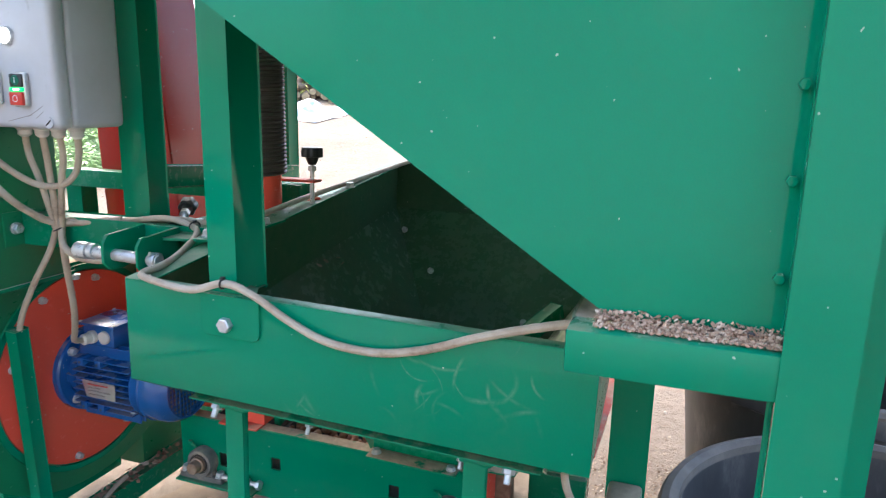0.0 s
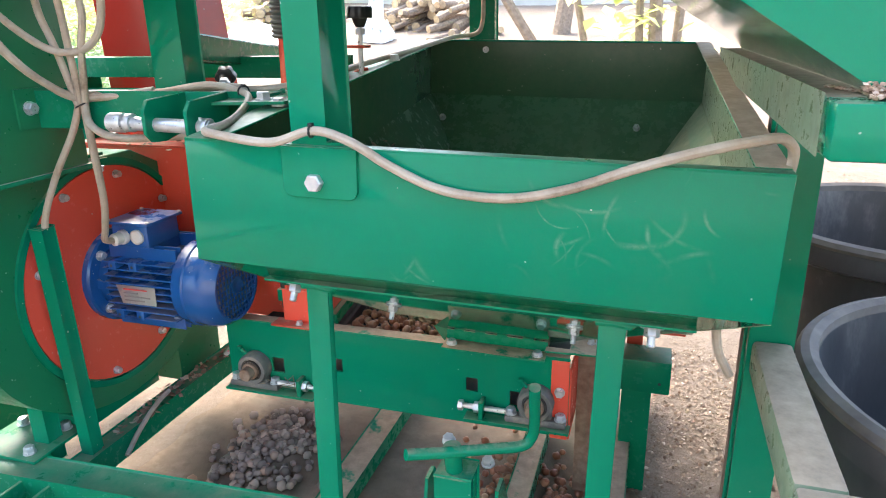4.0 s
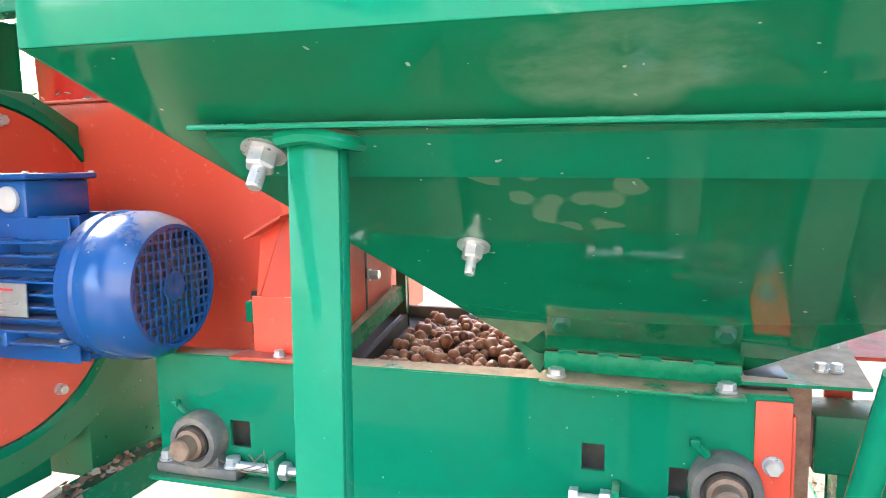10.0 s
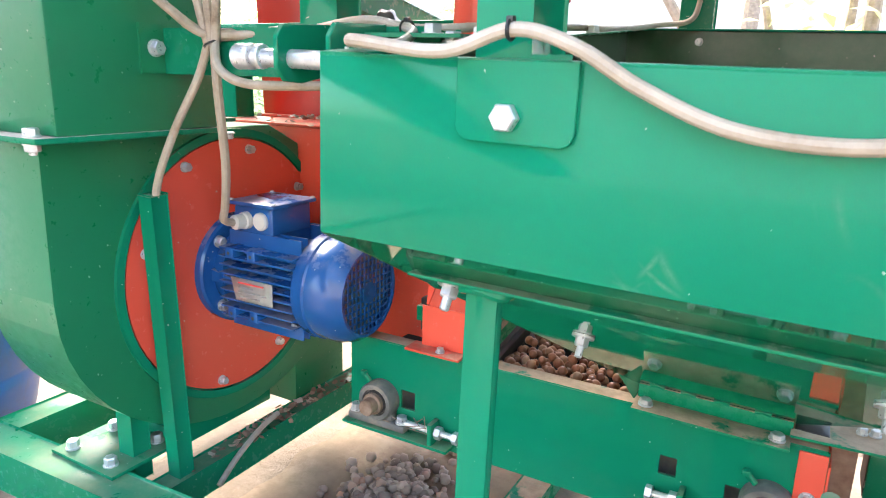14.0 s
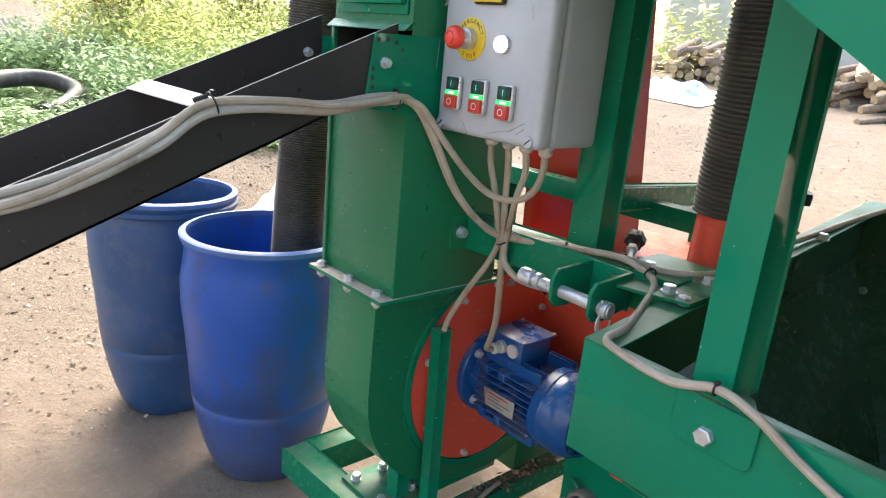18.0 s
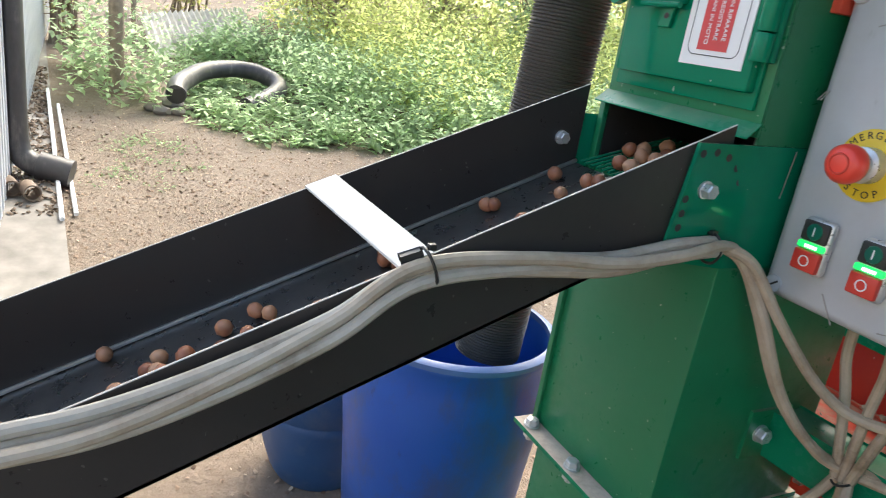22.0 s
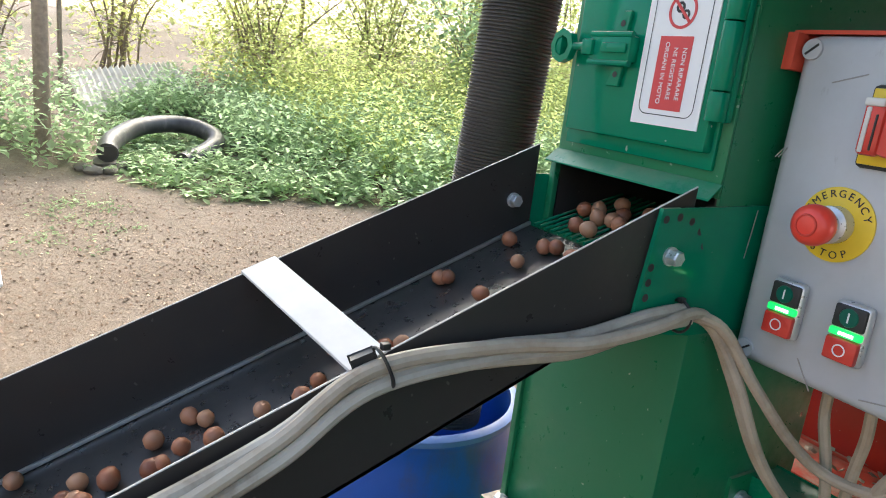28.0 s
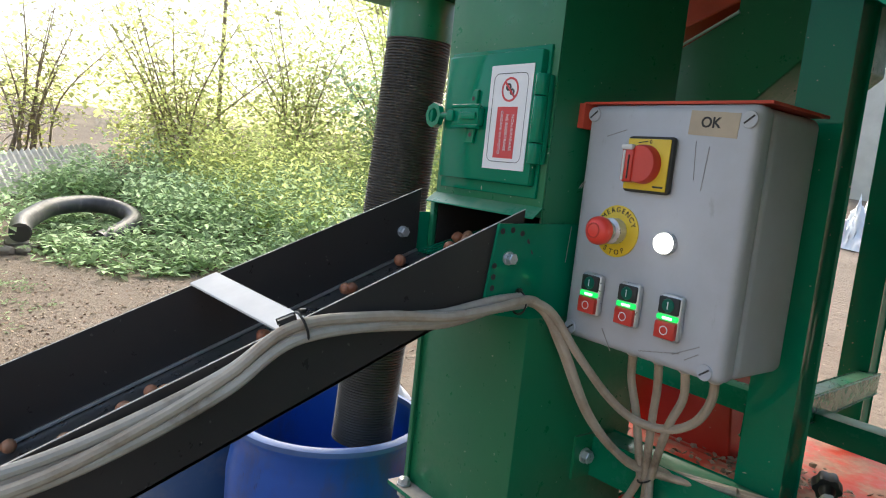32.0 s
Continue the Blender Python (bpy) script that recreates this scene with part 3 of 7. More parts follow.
def ground_sheet():
    bm = bmesh.new()
    xs = [-400, -150, -60, -30, -18] + [-12 + 0.16 * i for i in range(115)] + [7, 9, 14, 30, 90, 400]
    ys = [-400, -120, -40, -15, -8, -5] + [-3.5 + 0.16 * i for i in range(95)] + [13, 16, 25, 60, 150, 400]
    grid = [[bm.verts.new((x, y, ground_z(x, y))) for y in ys] for x in xs]
    for a, b in zip(grid, grid[1:]):
        for i in range(len(ys) - 1):
            bm.faces.new((a[i], b[i], b[i + 1], a[i + 1]))
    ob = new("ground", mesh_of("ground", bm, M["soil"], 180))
    return tagged(ob, "bare trodden brown soil with dry leaf litter", "ground", "", "structure")


ground_sheet()

# ---- sieve bed with nuts, under the feed hopper ----
bed = thing("sieve_bed", (0.09, 0.58, 0.15), "green steel sieve bed with adjustable bearings, nuts lying on its belt", "machine bed")
BX0, BX1, BY0, BY1, BZ0, BZ1 = -0.236, 0.418, 0.360, 0.80, 0.155, 0.300


def plate_with_holes(x0, x1, z0, z1, y0, y1, holes):
    """An upright plate along x with square holes through it."""
    xs = sorted({x0, x1, *[h[0] for h in holes], *[h[1] for h in holes]})
    zs = sorted({z0, z1, *[h[2] for h in holes], *[h[3] for h in holes]})
    bm = bmesh.new()
    vs = {}

    def v(x, z):
        return vs.setdefault((x, z), bm.verts.new((x, y0, z)) if (x, z) not in vs else None)

    for a, b in zip(xs, xs[1:]):
        for c, d in zip(zs, zs[1:]):
            mx, mz = (a + b) / 2, (c + d) / 2
            if any(h[0] < mx < h[1] and h[2] < mz < h[3] for h in holes):
                continue
            q = []
            for p in ((a, c), (b, c), (b, d), (a, d)):
                if p not in vs:
                    vs[p] = bm.verts.new((p[0], y0, p[1]))
                q.append(vs[p])
            bm.faces.new(q)
    ext = bmesh.ops.extrude_face_region(bm, geom=bm.faces[:])
    bmesh.ops.translate(bm, verts=[e for e in ext["geom"] if isinstance(e, bmesh.types.BMVert)], vec=(0, y1 - y0, 0))
    return bm


HOLES = [(-0.018, 0.004, 0.219, 0.245), (0.240, 0.261, 0.217, 0.243), (-0.143, -0.118, 0.20, 0.23), (0.318, 0.334, 0.20, 0.228)]
part("side_plate", plate_with_holes(BX0, BX1, BZ0, BZ1, BY0, BY0 + 0.004, HOLES), M["green"], bed, "", 30)
part("side_plate", plate_with_holes(BX0, BX1, BZ0, BZ1 - 0.027, BY1 - 0.004, BY1, HOLES), M["green"], bed, "", 30)
part("top_lip", box(BX0, 0.416, BY0 + 0.001, BY0 + 0.028, BZ1 - 0.001, BZ1 + 0.002, 0.001), M["green_caked"], bed)
part("bottom_lip", box(BX0 + 0.03, BX1, BY0 + 0.001, BY0 + 0.03, BZ0 - 0.003, BZ0, 0.001), M["green"], bed)
part("belt", box(BX0 + 0.02, BX1 - 0.02, BY0 + 0.02, BY1 - 0.02, 0.250, 0.262, 0.003), M["rubber"], bed, "black rubber belt")
part("inner_wall", box(BX0 + 0.01, BX1 - 0.01, BY1 - 0.016, BY1 - 0.006, 0.240, 0.252, 0.002), M["rubber"], bed)
part("back_rail", box(BX0 + 0.01, BX1 - 0.01, BY1 - 0.030, BY1 - 0.017, 0.252, 0.279, 0.002), M["dusty_rail"], bed, "dusty grey-brown rail along the belt")
screwed(bed, (0.03, BY1 - 0.030, 0.266), (0, -1, 0), 0.013, 0.008)
# black block draws the shade of an open gap
part("gap_block", box(0.380, 0.415, BY0 + 0.012, BY0 + 0.05, BZ1 + 0.0025, BZ1 + 0.015, 0.001), M["black_plastic"], bed, "black block put in for the shaded gap beside the outlet")
part("end_plate", box(0.388, 0.4175, BY0 - 0.003, BY0, 0.150, 0.297, 0.001), M["red"], bed, "red painted end plate")
part("end_plate", box(0.418, 0.421, BY0, BY1, 0.150, 0.284, 0.001), M["red"], bed, "red painted end plate")
screwed(bed, (0.403, BY0 - 0.003, 0.240), (0, -1, 0), 0.013, 0.007)
part("inner_plate", box(BX0 + 0.03, BX1 - 0.02, BY0 + 0.035, BY0 + 0.038, 0.165, 0.248, 0), M["cast_grey"], bed)
for y in (0.45, 0.60, 0.75):
    part("crossbar", rod((BX0 + 0.03, y, 0.21), (BX1 - 0.03, y, 0.21), 0.012, seg=12), M["dark_steel"], bed)


def take_up_bearing(cx, cz, to, label):
    """A pillow-block bearing on a slide with its adjusting bolt, reaching to x = to."""
    y = BY0
    s = 1 if to > cx else -1
    b = part("bearing", lathe((cx, y, cz), (0, -1, 0), [(0, 0), (0, 0.0305), (0.020, 0.0305), (0.024, 0.028), (0.024, 0.0215), (0.020, 0.020), (0.020, 0)], 32), M["cast_grey"], bed, label)
    part("inner_ring", lathe((cx, y, cz), (0, -1, 0), [(0.018, 0), (0.018, 0.0195), (0.024, 0.0190), (0.024, 0.017), (0.021, 0)], 24), M["dark_steel"], b)
    part("shaft", lathe((cx, y, cz), (0, -1, 0), [(0, 0), (0, 0.0165), (0.030, 0.0165), (0.031, 0.0125), (0.045, 0.0125), (0.047, 0.011), (0.047, 0)], 24), M["rusty_shaft"], b, "rusty steel shaft end")
    part("foot", box(cx - 0.052, cx + 0.052, y - 0.022, y, cz - 0.040, cz - 0.027, 0.004), M["cast_grey"], b)
    part("web", box(cx - 0.028, cx + 0.028, y - 0.018, y, cz - 0.032, cz - 0.012, 0.006), M["cast_grey"], b)
    part("nipple", merge(rod((cx - 0.015, y - 0.012, cz + 0.028), (cx - 0.024, y - 0.014, cz + 0.038), 0.004, seg=8), box(cx - 0.030, cx - 0.021, y - 0.019, y - 0.010, cz + 0.036, cz + 0.044, 0.002)), M["green"], b)
    for dx in (-0.042, 0.042):
        screwed(b, (cx + dx, y - 0.011, cz - 0.027), (0, 0, 1), 0.015, 0.009)
    part("slide", box(min(cx - s * 0.058, to + s * 0.03), max(cx - s * 0.058, to + s * 0.03), y - 0.028, y, cz - 0.046, cz - 0.041, 0.001), M["green_dusty"], b)
    e = to
    part("stop_lug", box(e - 0.004, e + 0.004, y - 0.026, y, cz - 0.042, cz - 0.008, 0.002), M["green"], b)
    part("adjusting_bolt", merge(rod((cx + s * 0.050, y - 0.013, cz - 0.024), (e + s * 0.038, y - 0.013, cz - 0.024), 0.0048, seg=10),
                                 lathe((e + s * 0.034, y - 0.013, cz - 0.024), (s, 0, 0), [(0, 0), (0, 0.0095), (0.008, 0.0095), (0.008, 0)], 6),
                                 lathe((e + s * 0.005, y - 0.013, cz - 0.024), (s, 0, 0), [(0, 0), (0, 0.010), (0.009, 0.010), (0.009, 0)], 6)), M["zinc"], b, "zinc-plated adjusting bolt", 30)


take_up_bearing(-0.176, 0.209, -0.078, "grey cast-iron bearing block, dusty")
take_up_bearing(0.3645, 0.219, 0.272, "grey cast-iron bearing block, dusty")
for i in range(26):
    a, t = random.uniform(0, 6.28), random.uniform(0.015, 0.05)
    p = Vector((-0.113 + random.uniform(-0.03, 0.025), BY0 - random.uniform(0.004, 0.02), 0.176 + random.uniform(0, 0.006)))
    if i < 10:
        part("straw", rod(p, p + Vector((math.cos(a) * t, -0.004, abs(math.sin(a)) * t * 0.6)), 0.0007, seg=4), M["litter"], bed)

part("end_post", bar((0.437, 0.47, G0 + 0.04), (0.437, 0.47, 0.285), 0.026, 0.03, 0.002, (0, 1, 0)), M["rusty_shaft"], bed, "dusty brown end post")

# red hood over the feed end of the bed
hood = thing("red_hood", (-0.15, 0.5, 0.30), "red painted steel dust hood on the sieve bed", "hood")
part("front_foot", prism([(-0.130, 0.346, 0.3025), (-0.040, 0.346, 0.3025), (-0.040, 0.38, 0.3025), (-0.130, 0.38, 0.3025)], (0, 0, 0.004), 0.001), M["red_dusty"], hood)
part("front_sheet", prism([(-0.114, 0.370, 0.3065), (-0.037, 0.370, 0.3065), (-0.037, 0.370, 0.368), (-0.114, 0.370, 0.368)], (0, 0.003, 0), 0.0005), M["red"], hood)
part("side_sheet", prism([(-0.037, 0.374, 0.3065), (-0.037, 0.44, 0.3065), (-0.037, 0.585, 0.335), (-0.037, 0.600, 0.420), (-0.037, 0.57, 0.485), (-0.037, 0.40, 0.485), (-0.037, 0.374, 0.40)], (-0.003, 0, 0), 0.0005), M["red_dusty"], hood, "dusty orange-red side sheet with a slot")
part("cheek", prism([(-0.106, 0.374, 0.366), (-0.041, 0.374, 0.366), (-0.041, 0.392, 0.452), (-0.083, 0.392, 0.452)], (0, 0.003, 0), 0.0005), M["red_dusty"], hood)
part("throat", prism([(-0.083, 0.392, 0.453), (-0.041, 0.392, 0.453), (-0.036, 0.384, 0.500), (-0.092, 0.384, 0.500)], (0, 0.003, 0), 0.0005), M["red"], hood)
part("left_cheek", prism([(-0.110, 0.374, 0.368), (-0.106, 0.374, 0.368), (-0.083, 0.392, 0.453), (-0.113, 0.392, 0.430)], (0, 0.05, 0), 0.0005), M["red"], hood)
# the pale dust here also stands in for a patch of sunlight
part("wing_edge", prism([(-0.122, 0.372, 0.428), (-0.076, 0.372, 0.452), (-0.070, 0.395, 0.455), (-0.116, 0.395, 0.432)], (0, 0, 0.003), 0.0005), M["red_dusty"], hood, "dusty bent wing of the hood, its pale top standing in for sunlight")
part("rail", bar((-0.030, 0.405, 0.302), (-0.030, 0.595, 0.334), 0.012, 0.018, 0.002), M["green_coated"], hood, "dusty olive rail")
part("belt_edge", bar((-0.024, 0.420, 0.268), (-0.024, 0.60, 0.296), 0.010, 0.014, 0.002), M["black_plastic"], hood, "black rubber edge strip")
part("corner_post", bar((-0.086, 0.76, 0.24), (-0.086, 0.76, 0.52), 0.014, 0.014, 0.001, (0, 1, 0)), M["green_grimy_shade"], hood)
part("slot", box(-0.0368, -0.0362, 0.500, 0.505, 0.325, 0.410, 0), M["ink"], hood)
screwed(hood, (-0.037, 0.512, 0.372), (1, 0, 0), 0.011, 0.012)
part("bracket", box(-0.138, -0.115, 0.392, 0.42, 0.333, 0.357, 0.002), M["green_coated"], hood, "dusty grey-green bracket")
for z0, z1 in ((0.357, 0.368), (0.316, 0.333)):
    part("pin", box(-0.134, -0.118, 0.398, 0.414, z0, z1, 0.002), M["black_plastic"], hood)
screwed(hood, (-0.076, 0.358, 0.3065), (0, 0, 1), 0.010, 0.005)

# ---- feed hopper ----
hopper = thing("feed_hopper", (0.318, 0.4, 0.30), "glossy green sheet-steel feed hopper with smeared dust on its front", "hopper")
HX, HB, ZF, ZB, ZT = 0.636, 0.98, 0.556, 0.658, 0.700
XL2, XR2 = -0.026, 0.612  # sides at the back
ZR = 0.785  # rim at the back
OX0, OX1, OY0, OY1, OZ = 0.205, 0.372, 0.405, 0.72, 0.306
sh = 0.003
part("front_panel", box(0, HX, 0, sh, ZF, ZT, 0.001), M["green_front"], hopper)
part("left_panel", prism([(0, sh, ZF), (XL2, HB, ZB), (XL2, HB, ZR), (0, sh, ZT)], (sh, 0, 0)), M["green_grimy_shade"], hopper)
part("right_panel", prism([(HX, sh, ZF), (XR2, HB, ZB), (XR2, HB, ZR), (HX, sh, ZT)], (-sh, 0, 0)), M["green_dust_lit"], hopper)
part("back_panel", prism([(XL2, HB, ZB), (XR2, HB, ZB), (XR2, HB, ZR), (XL2, HB, ZR)], (0, sh, 0)), M["green_grimy_shade"], hopper)
part("front_slope", prism([(0, 0.001, ZF), (HX, 0.001, ZF), (OX1, OY0, OZ), (OX0, OY0, OZ)], (0, 0.003, 0.002)), M["green_slope"], hopper)
part("left_slope", prism([(0.001, 0, ZF), (XL2 + 0.001, HB, ZB), (OX0, OY1, OZ), (OX0, OY0, OZ)], (0.002, 0, 0.003)), M["green_grimy_shade"], hopper)
part("right_slope", prism([(HX - 0.001, 0, ZF), (XR2 - 0.001, HB, ZB), (OX1, OY1, OZ), (OX1, OY0, OZ)], (-0.002, 0, 0.003)), M["green_dust_lit"], hopper)
part("back_slope", prism([(XL2, HB, ZB), (XR2, HB, ZB), (OX1, OY1, OZ), (OX0, OY1, OZ)], (0, -0.003, 0.002)), M["green_grimy_shade"], hopper)
part("front_rim", box(0, HX, 0, 0.020, ZT - 0.001, ZT + 0.002, 0.001), M["green_dusty"], hopper)
part("left_rim", prism([(0, 0.0, ZT), (0.042, 0.0, ZT), (XL2 + 0.042, HB, ZR), (XL2, HB, ZR)], (0, 0, 0.003), 0.0008), M["green_dusty"], hopper)
part("right_rim", prism([(HX, 0.021, ZT), (HX - 0.032, 0.021, ZT), (XR2 - 0.030, HB, ZR), (XR2, HB, ZR)], (0, 0, 0.003), 0.0008), M["green_coated"], hopper)
part("back_rim", box(XL2 + 0.043, XR2 - 0.031, HB - 0.018, HB, ZR - 0.001, ZR + 0.003, 0.001), M["green"], hopper)
part("outlet_flap", prism([(0.138, 0.398, 0.358), (0.199, 0.368, 0.3035), (0.209, 0.402, 0.328)], (0.001, 0.003, 0.0)), M["green_dusty"], hopper)
part("outlet_angle", merge(box(0.203, 0.378, 0.336, 0.376, BZ1 + 0.0025, BZ1 + 0.0065, 0.001), box(0.203, 0.378, 0.371, 0.375, BZ1 + 0.0065, BZ1 + 0.0245, 0.001)), M["green_caked"], hopper, "dusty bolted angle under the outlet")
for x in (0.225, 0.262, 0.300, 0.345):
    part("weld", sweep([(x - 0.008, 0.372, BZ1 + 0.0245), (x, 0.3715, BZ1 + 0.0265), (x + 0.009, 0.372, BZ1 + 0.0245)], 0.0026, 6, 3), M["green"], hopper)
for x in (0.217, 0.364):
    screwed(hopper, (x, 0.354, BZ1 + 0.0065), (0, 0, 1), 0.0135, 0.006)
part("outlet_apron", prism([(0.376, 0.355, 0.313), (0.478, 0.365, 0.313), (0.495, 0.54, 0.318), (0.376, 0.56, 0.318)], (0, 0, 0.003)), M["green_caked"], hopper, "dusty triangular apron plate")
for x, y in ((0.446, 0.401), (0.459, 0.403), (0.476, 0.49)):
    screwed(hopper, (x, y, 0.3175), (0, 0, 1), 0.009, 0.006)
slope_n = Vector((0, -0.25, -0.4)).normalized()
for x in (0.183, 0.437):
    c = Vector((x, 0.175, 0.556 - 0.25 * 0.175 / 0.405))
    screwed(hopper, c, slope_n, 0.0122, 0.009, 0.011, disc=0.0112)
screwed(hopper, (0.114, HB - 0.001, 0.765), (0, -1, 0), 0.011, 0.007)
back_n = Vector((0, -(ZB - OZ), HB - OY1)).normalized()
for x, z in ((0.02, 0.605), (0.475, 0.60), (0.12, 0.52), (0.38, 0.44)):
    screwed(hopper, Vector((x, HB - (ZB - z) * (HB - OY1) / (ZB - OZ), z)) + back_n * 0.003, back_n, 0.012, 0.008)
for y in (0.18, 0.30, 0.62):
    screwed(hopper, (0.02, y, ZT + (ZR - ZT) * y / HB + 0.003), (0, 0, 1), 0.016, 0.009)
part("support_angle", (box(0.060, 0.575, 0.044, 0.085, 0.5185, 0.5215, 0.001)), M["green"], hopper)
part("support_angle", prism([(0.060, 0.062, 0.5185), (0.575, 0.062, 0.5185), (0.575, 0.095, 0.497), (0.060, 0.095, 0.497)], (0, -0.002, -0.003)), M["green"], hopper)
for x in (0.096, 0.537):
    screwed(hopper, (x - 0.006, 0.0715, 0.5085), slope_n, 0.0150, 0.010, 0.012, disc=0.0130)
for x in (0.1265, 0.489):
    part("leg", merge(box(x - 0.0155, x + 0.0145, 0.058, 0.062, G0, 0.5185, 0.0015), box(x + 0.0105, x + 0.0145, 0.062, 0.072, G0, 0.5185, 0.0015)), M["green"], hopper, "angle-iron leg")
    part("weld", sweep([(x - 0.018, 0.055, 0.514), (x, 0.053, 0.516), (x + 0.018, 0.055, 0.513), (x + 0.022, 0.07, 0.512)], 0.005, 8, 4), M["green"], hopper)
part("post_tab", prism([(0.126, -0.004, 0.701), (0.126, -0.004, 0.654), (0.129, -0.004, 0.648), (0.135, -0.004, 0.645), (0.206, -0.004, 0.645), (0.212, -0.004, 0.648), (0.215, -0.004, 0.654), (0.215, -0.004, 0.701)], (0, 0.004, 0), 0.0006), M["green"], hopper)
screwed(hopper, (0.166, -0.004, 0.663), (0, -1, 0), 0.0175, 0.009, washer=False)
hopper.rotation_euler = (0, 0.020, 0)
hopper.location.z -= 0.001
for i in range(9):
    part("grate_bar", bar((OX0 - 0.02, OY0 + 0.02 + i * 0.035, 0.335), (OX1 + 0.02, OY0 + 0.02 + i * 0.035, 0.335), 0.006, 0.02, 0.001), M["green"], hopper)
part("divider", bar((0.30, 0.46, 0.37), (0.46, 0.80, 0.49), 0.03, 0.03, 0.002), M["green_dusty"], hopper)

# ---- machine frame: posts and beams ----
mframe = thing("machine_frame", (-0.3, 0.3, 0.04), "green welded square-tube machine frame", "machine frame")
part("front_post", bar((0.1645, 0.038, 0.700), (0.1645, 0.038, 1.75), 0.034, 0.066, 0.004, (0, 1, 0)), M["green"], mframe)
part("gusset", prism([(0.182, 0.006, 0.703), (0.214, 0.006, 0.703), (0.20, 0.03, 0.703), (0.182, 0.04, 0.703)], (0, 0, 0.004)), M["green"], mframe)
part("rear_post", bar((-0.184, 0.255, 0.727), (-0.184, 0.255, 1.75), 0.048, 0.048, 0.004, (0, 1, 0)), M["green"], mframe)
part("cross_beam", bar((-0.66, 0.53, 0.755), (-0.04, 0.53, 0.755), 0.04, 0.04, 0.003), M["green_dusty"], mframe)
part("cross_beam", bar((-0.04, 0.51, 0.773), (-0.04, 0.51, 0.60), 0.04, 0.04, 0.003), M["green_dusty"], mframe)
part("corner_post", bar((-0.66, 0.553, 0.605), (-0.66, 0.553, 0.734), 0.04, 0.046, 0.003, (0, 1, 0)), M["green"], mframe)
part("side_beam", bar((-0.387, 0.195, 0.713), (0.0, 0.222, 0.713), 0.05, 0.05, 0.003), M["green_dusty"], mframe)
part("base_beam", bar((-0.770, 0.066, 0.086), (0.20, 0.11, 0.086), 0.06, 0.06, 0.004), M["green_dusty"], mframe)
part("base_beam", bar((-0.740, 0.096, 0.086), (-0.740, 0.62, 0.086), 0.06, 0.06, 0.004), M["green_dusty"], mframe)
part("base_beam", bar((-0.42, 0.14, 0.07), (-0.42, 0.90, 0.07), 0.04, 0.04, 0.004), M["green_dusty"], mframe)
part("base_beam", bar((0.0, 0.14, -0.02), (0.0, 0.90, -0.02), 0.055, 0.03, 0.004), M["green_caked"], mframe)
part("base_beam", bar((0.33, 0.14, -0.02), (0.33, 0.90, -0.02), 0.045, 0.03, 0.004), M["green_caked"], mframe)
part("base_beam", bar((0.490, 0.12, 0.015), (0.490, 0.90, 0.015), 0.062, 0.06, 0.004), M["green_coated"], mframe)

# ---- fan with its motor ----
fan = thing("fan_housing", (-0.52, 0.3, 0.12), "green sheet-steel fan housing with a bolted red inlet disc", "fan")
FX0, FX1 = -0.600, -0.450
FC = (0.333, 0.390)


def spiral():
    pts = [(0.032, 0.606), (0.030, 0.40)]
    for i in range(1, 25):
        a = math.pi + i * math.pi / 24
        pts.append((FC[0] + 0.303 * math.cos(a), FC[1] + 0.262 * math.sin(a)))
    pts += [(0.63, 0.50), (0.42, 0.606)]
    return pts


part("shell", prism([(FX0, y, z) for y, z in spiral()], (FX1 - FX0, 0, 0), 0.0015), M["green_matt"], fan)
part("rim_ring", lathe((FX1, FC[0], 0.384), (1, 0, 0), [(0, 0.214), (0, 0.220), (0.006, 0.220), (0.006, 0.208), (0, 0.208)], 64), M["green"], fan)
disc = part("inlet_disc", lathe((FX1, FC[0], 0.384), (1, 0, 0), [(0, 0), (0, 0.205), (0.004, 0.205), (0.004, 0)], 64), M["red"], fan, "red round steel inlet cover")
for y, z in ((0.368, 0.569), (0.24, 0.553), (0.163, 0.438), (0.175, 0.292), (0.286, 0.198), (0.42, 0.222), (0.510, 0.33), (0.480, 0.495)):
    screwed(disc, (FX1 + 0.004, y, z), (1, 0, 0), 0.0115, 0.009)
part("stay", bar((-0.425, 0.180, 0.075), (-0.400, 0.148, 0.530), 0.022, 0.026, 0.002, (0, 1, 0)), M["green"], fan)
part("stay", bar((-0.49, 0.15, 0.08), (-0.49, 0.15, 0.22), 0.03, 0.03, 0.002, (0, 1, 0)), M["green"], fan)
part("foot_panel", box(FX0, FX1 - 0.002, 0.47, 0.615, 0.075, 0.40, 0.002), M["green_matt"], fan)
part("foot_plate", box(-0.60, -0.455, 0.085, 0.20, 0.117, 0.123, 0.001), M["green_dusty"], fan)
for x, y in ((-0.575, 0.105), (-0.485, 0.105), (-0.575, 0.175), (-0.485, 0.185)):
    screwed(fan, (x, y, 0.123), (0, 0, 1), 0.016, 0.012)
part("foot", box(-0.58, -0.47, 0.20, 0.42, 0.10, 0.14, 0.002), M["green"], fan)

motor = thing("electric_motor", (-0.33, 0.28, 0.29), "blue electric motor with cooling fins and a perforated fan cowl", "motor")
MC = (0.335, 0.383)
mx = FX1 + 0.004
o = (mx, MC[0], MC[1])
part("flange", lathe(o, (1, 0, 0), [(0, 0), (0, 0.090), (0.011, 0.090), (0.014, 0.086), (0.014, 0)], 48), M["motor_blue"], motor)
for i in range(4):
    a = math.pi / 4 + i * math.pi / 2
    screwed(motor, (mx + 0.014, MC[0] + 0.073 * math.cos(a), MC[1] + 0.073 * math.sin(a)), (1, 0, 0), 0.014, 0.009)
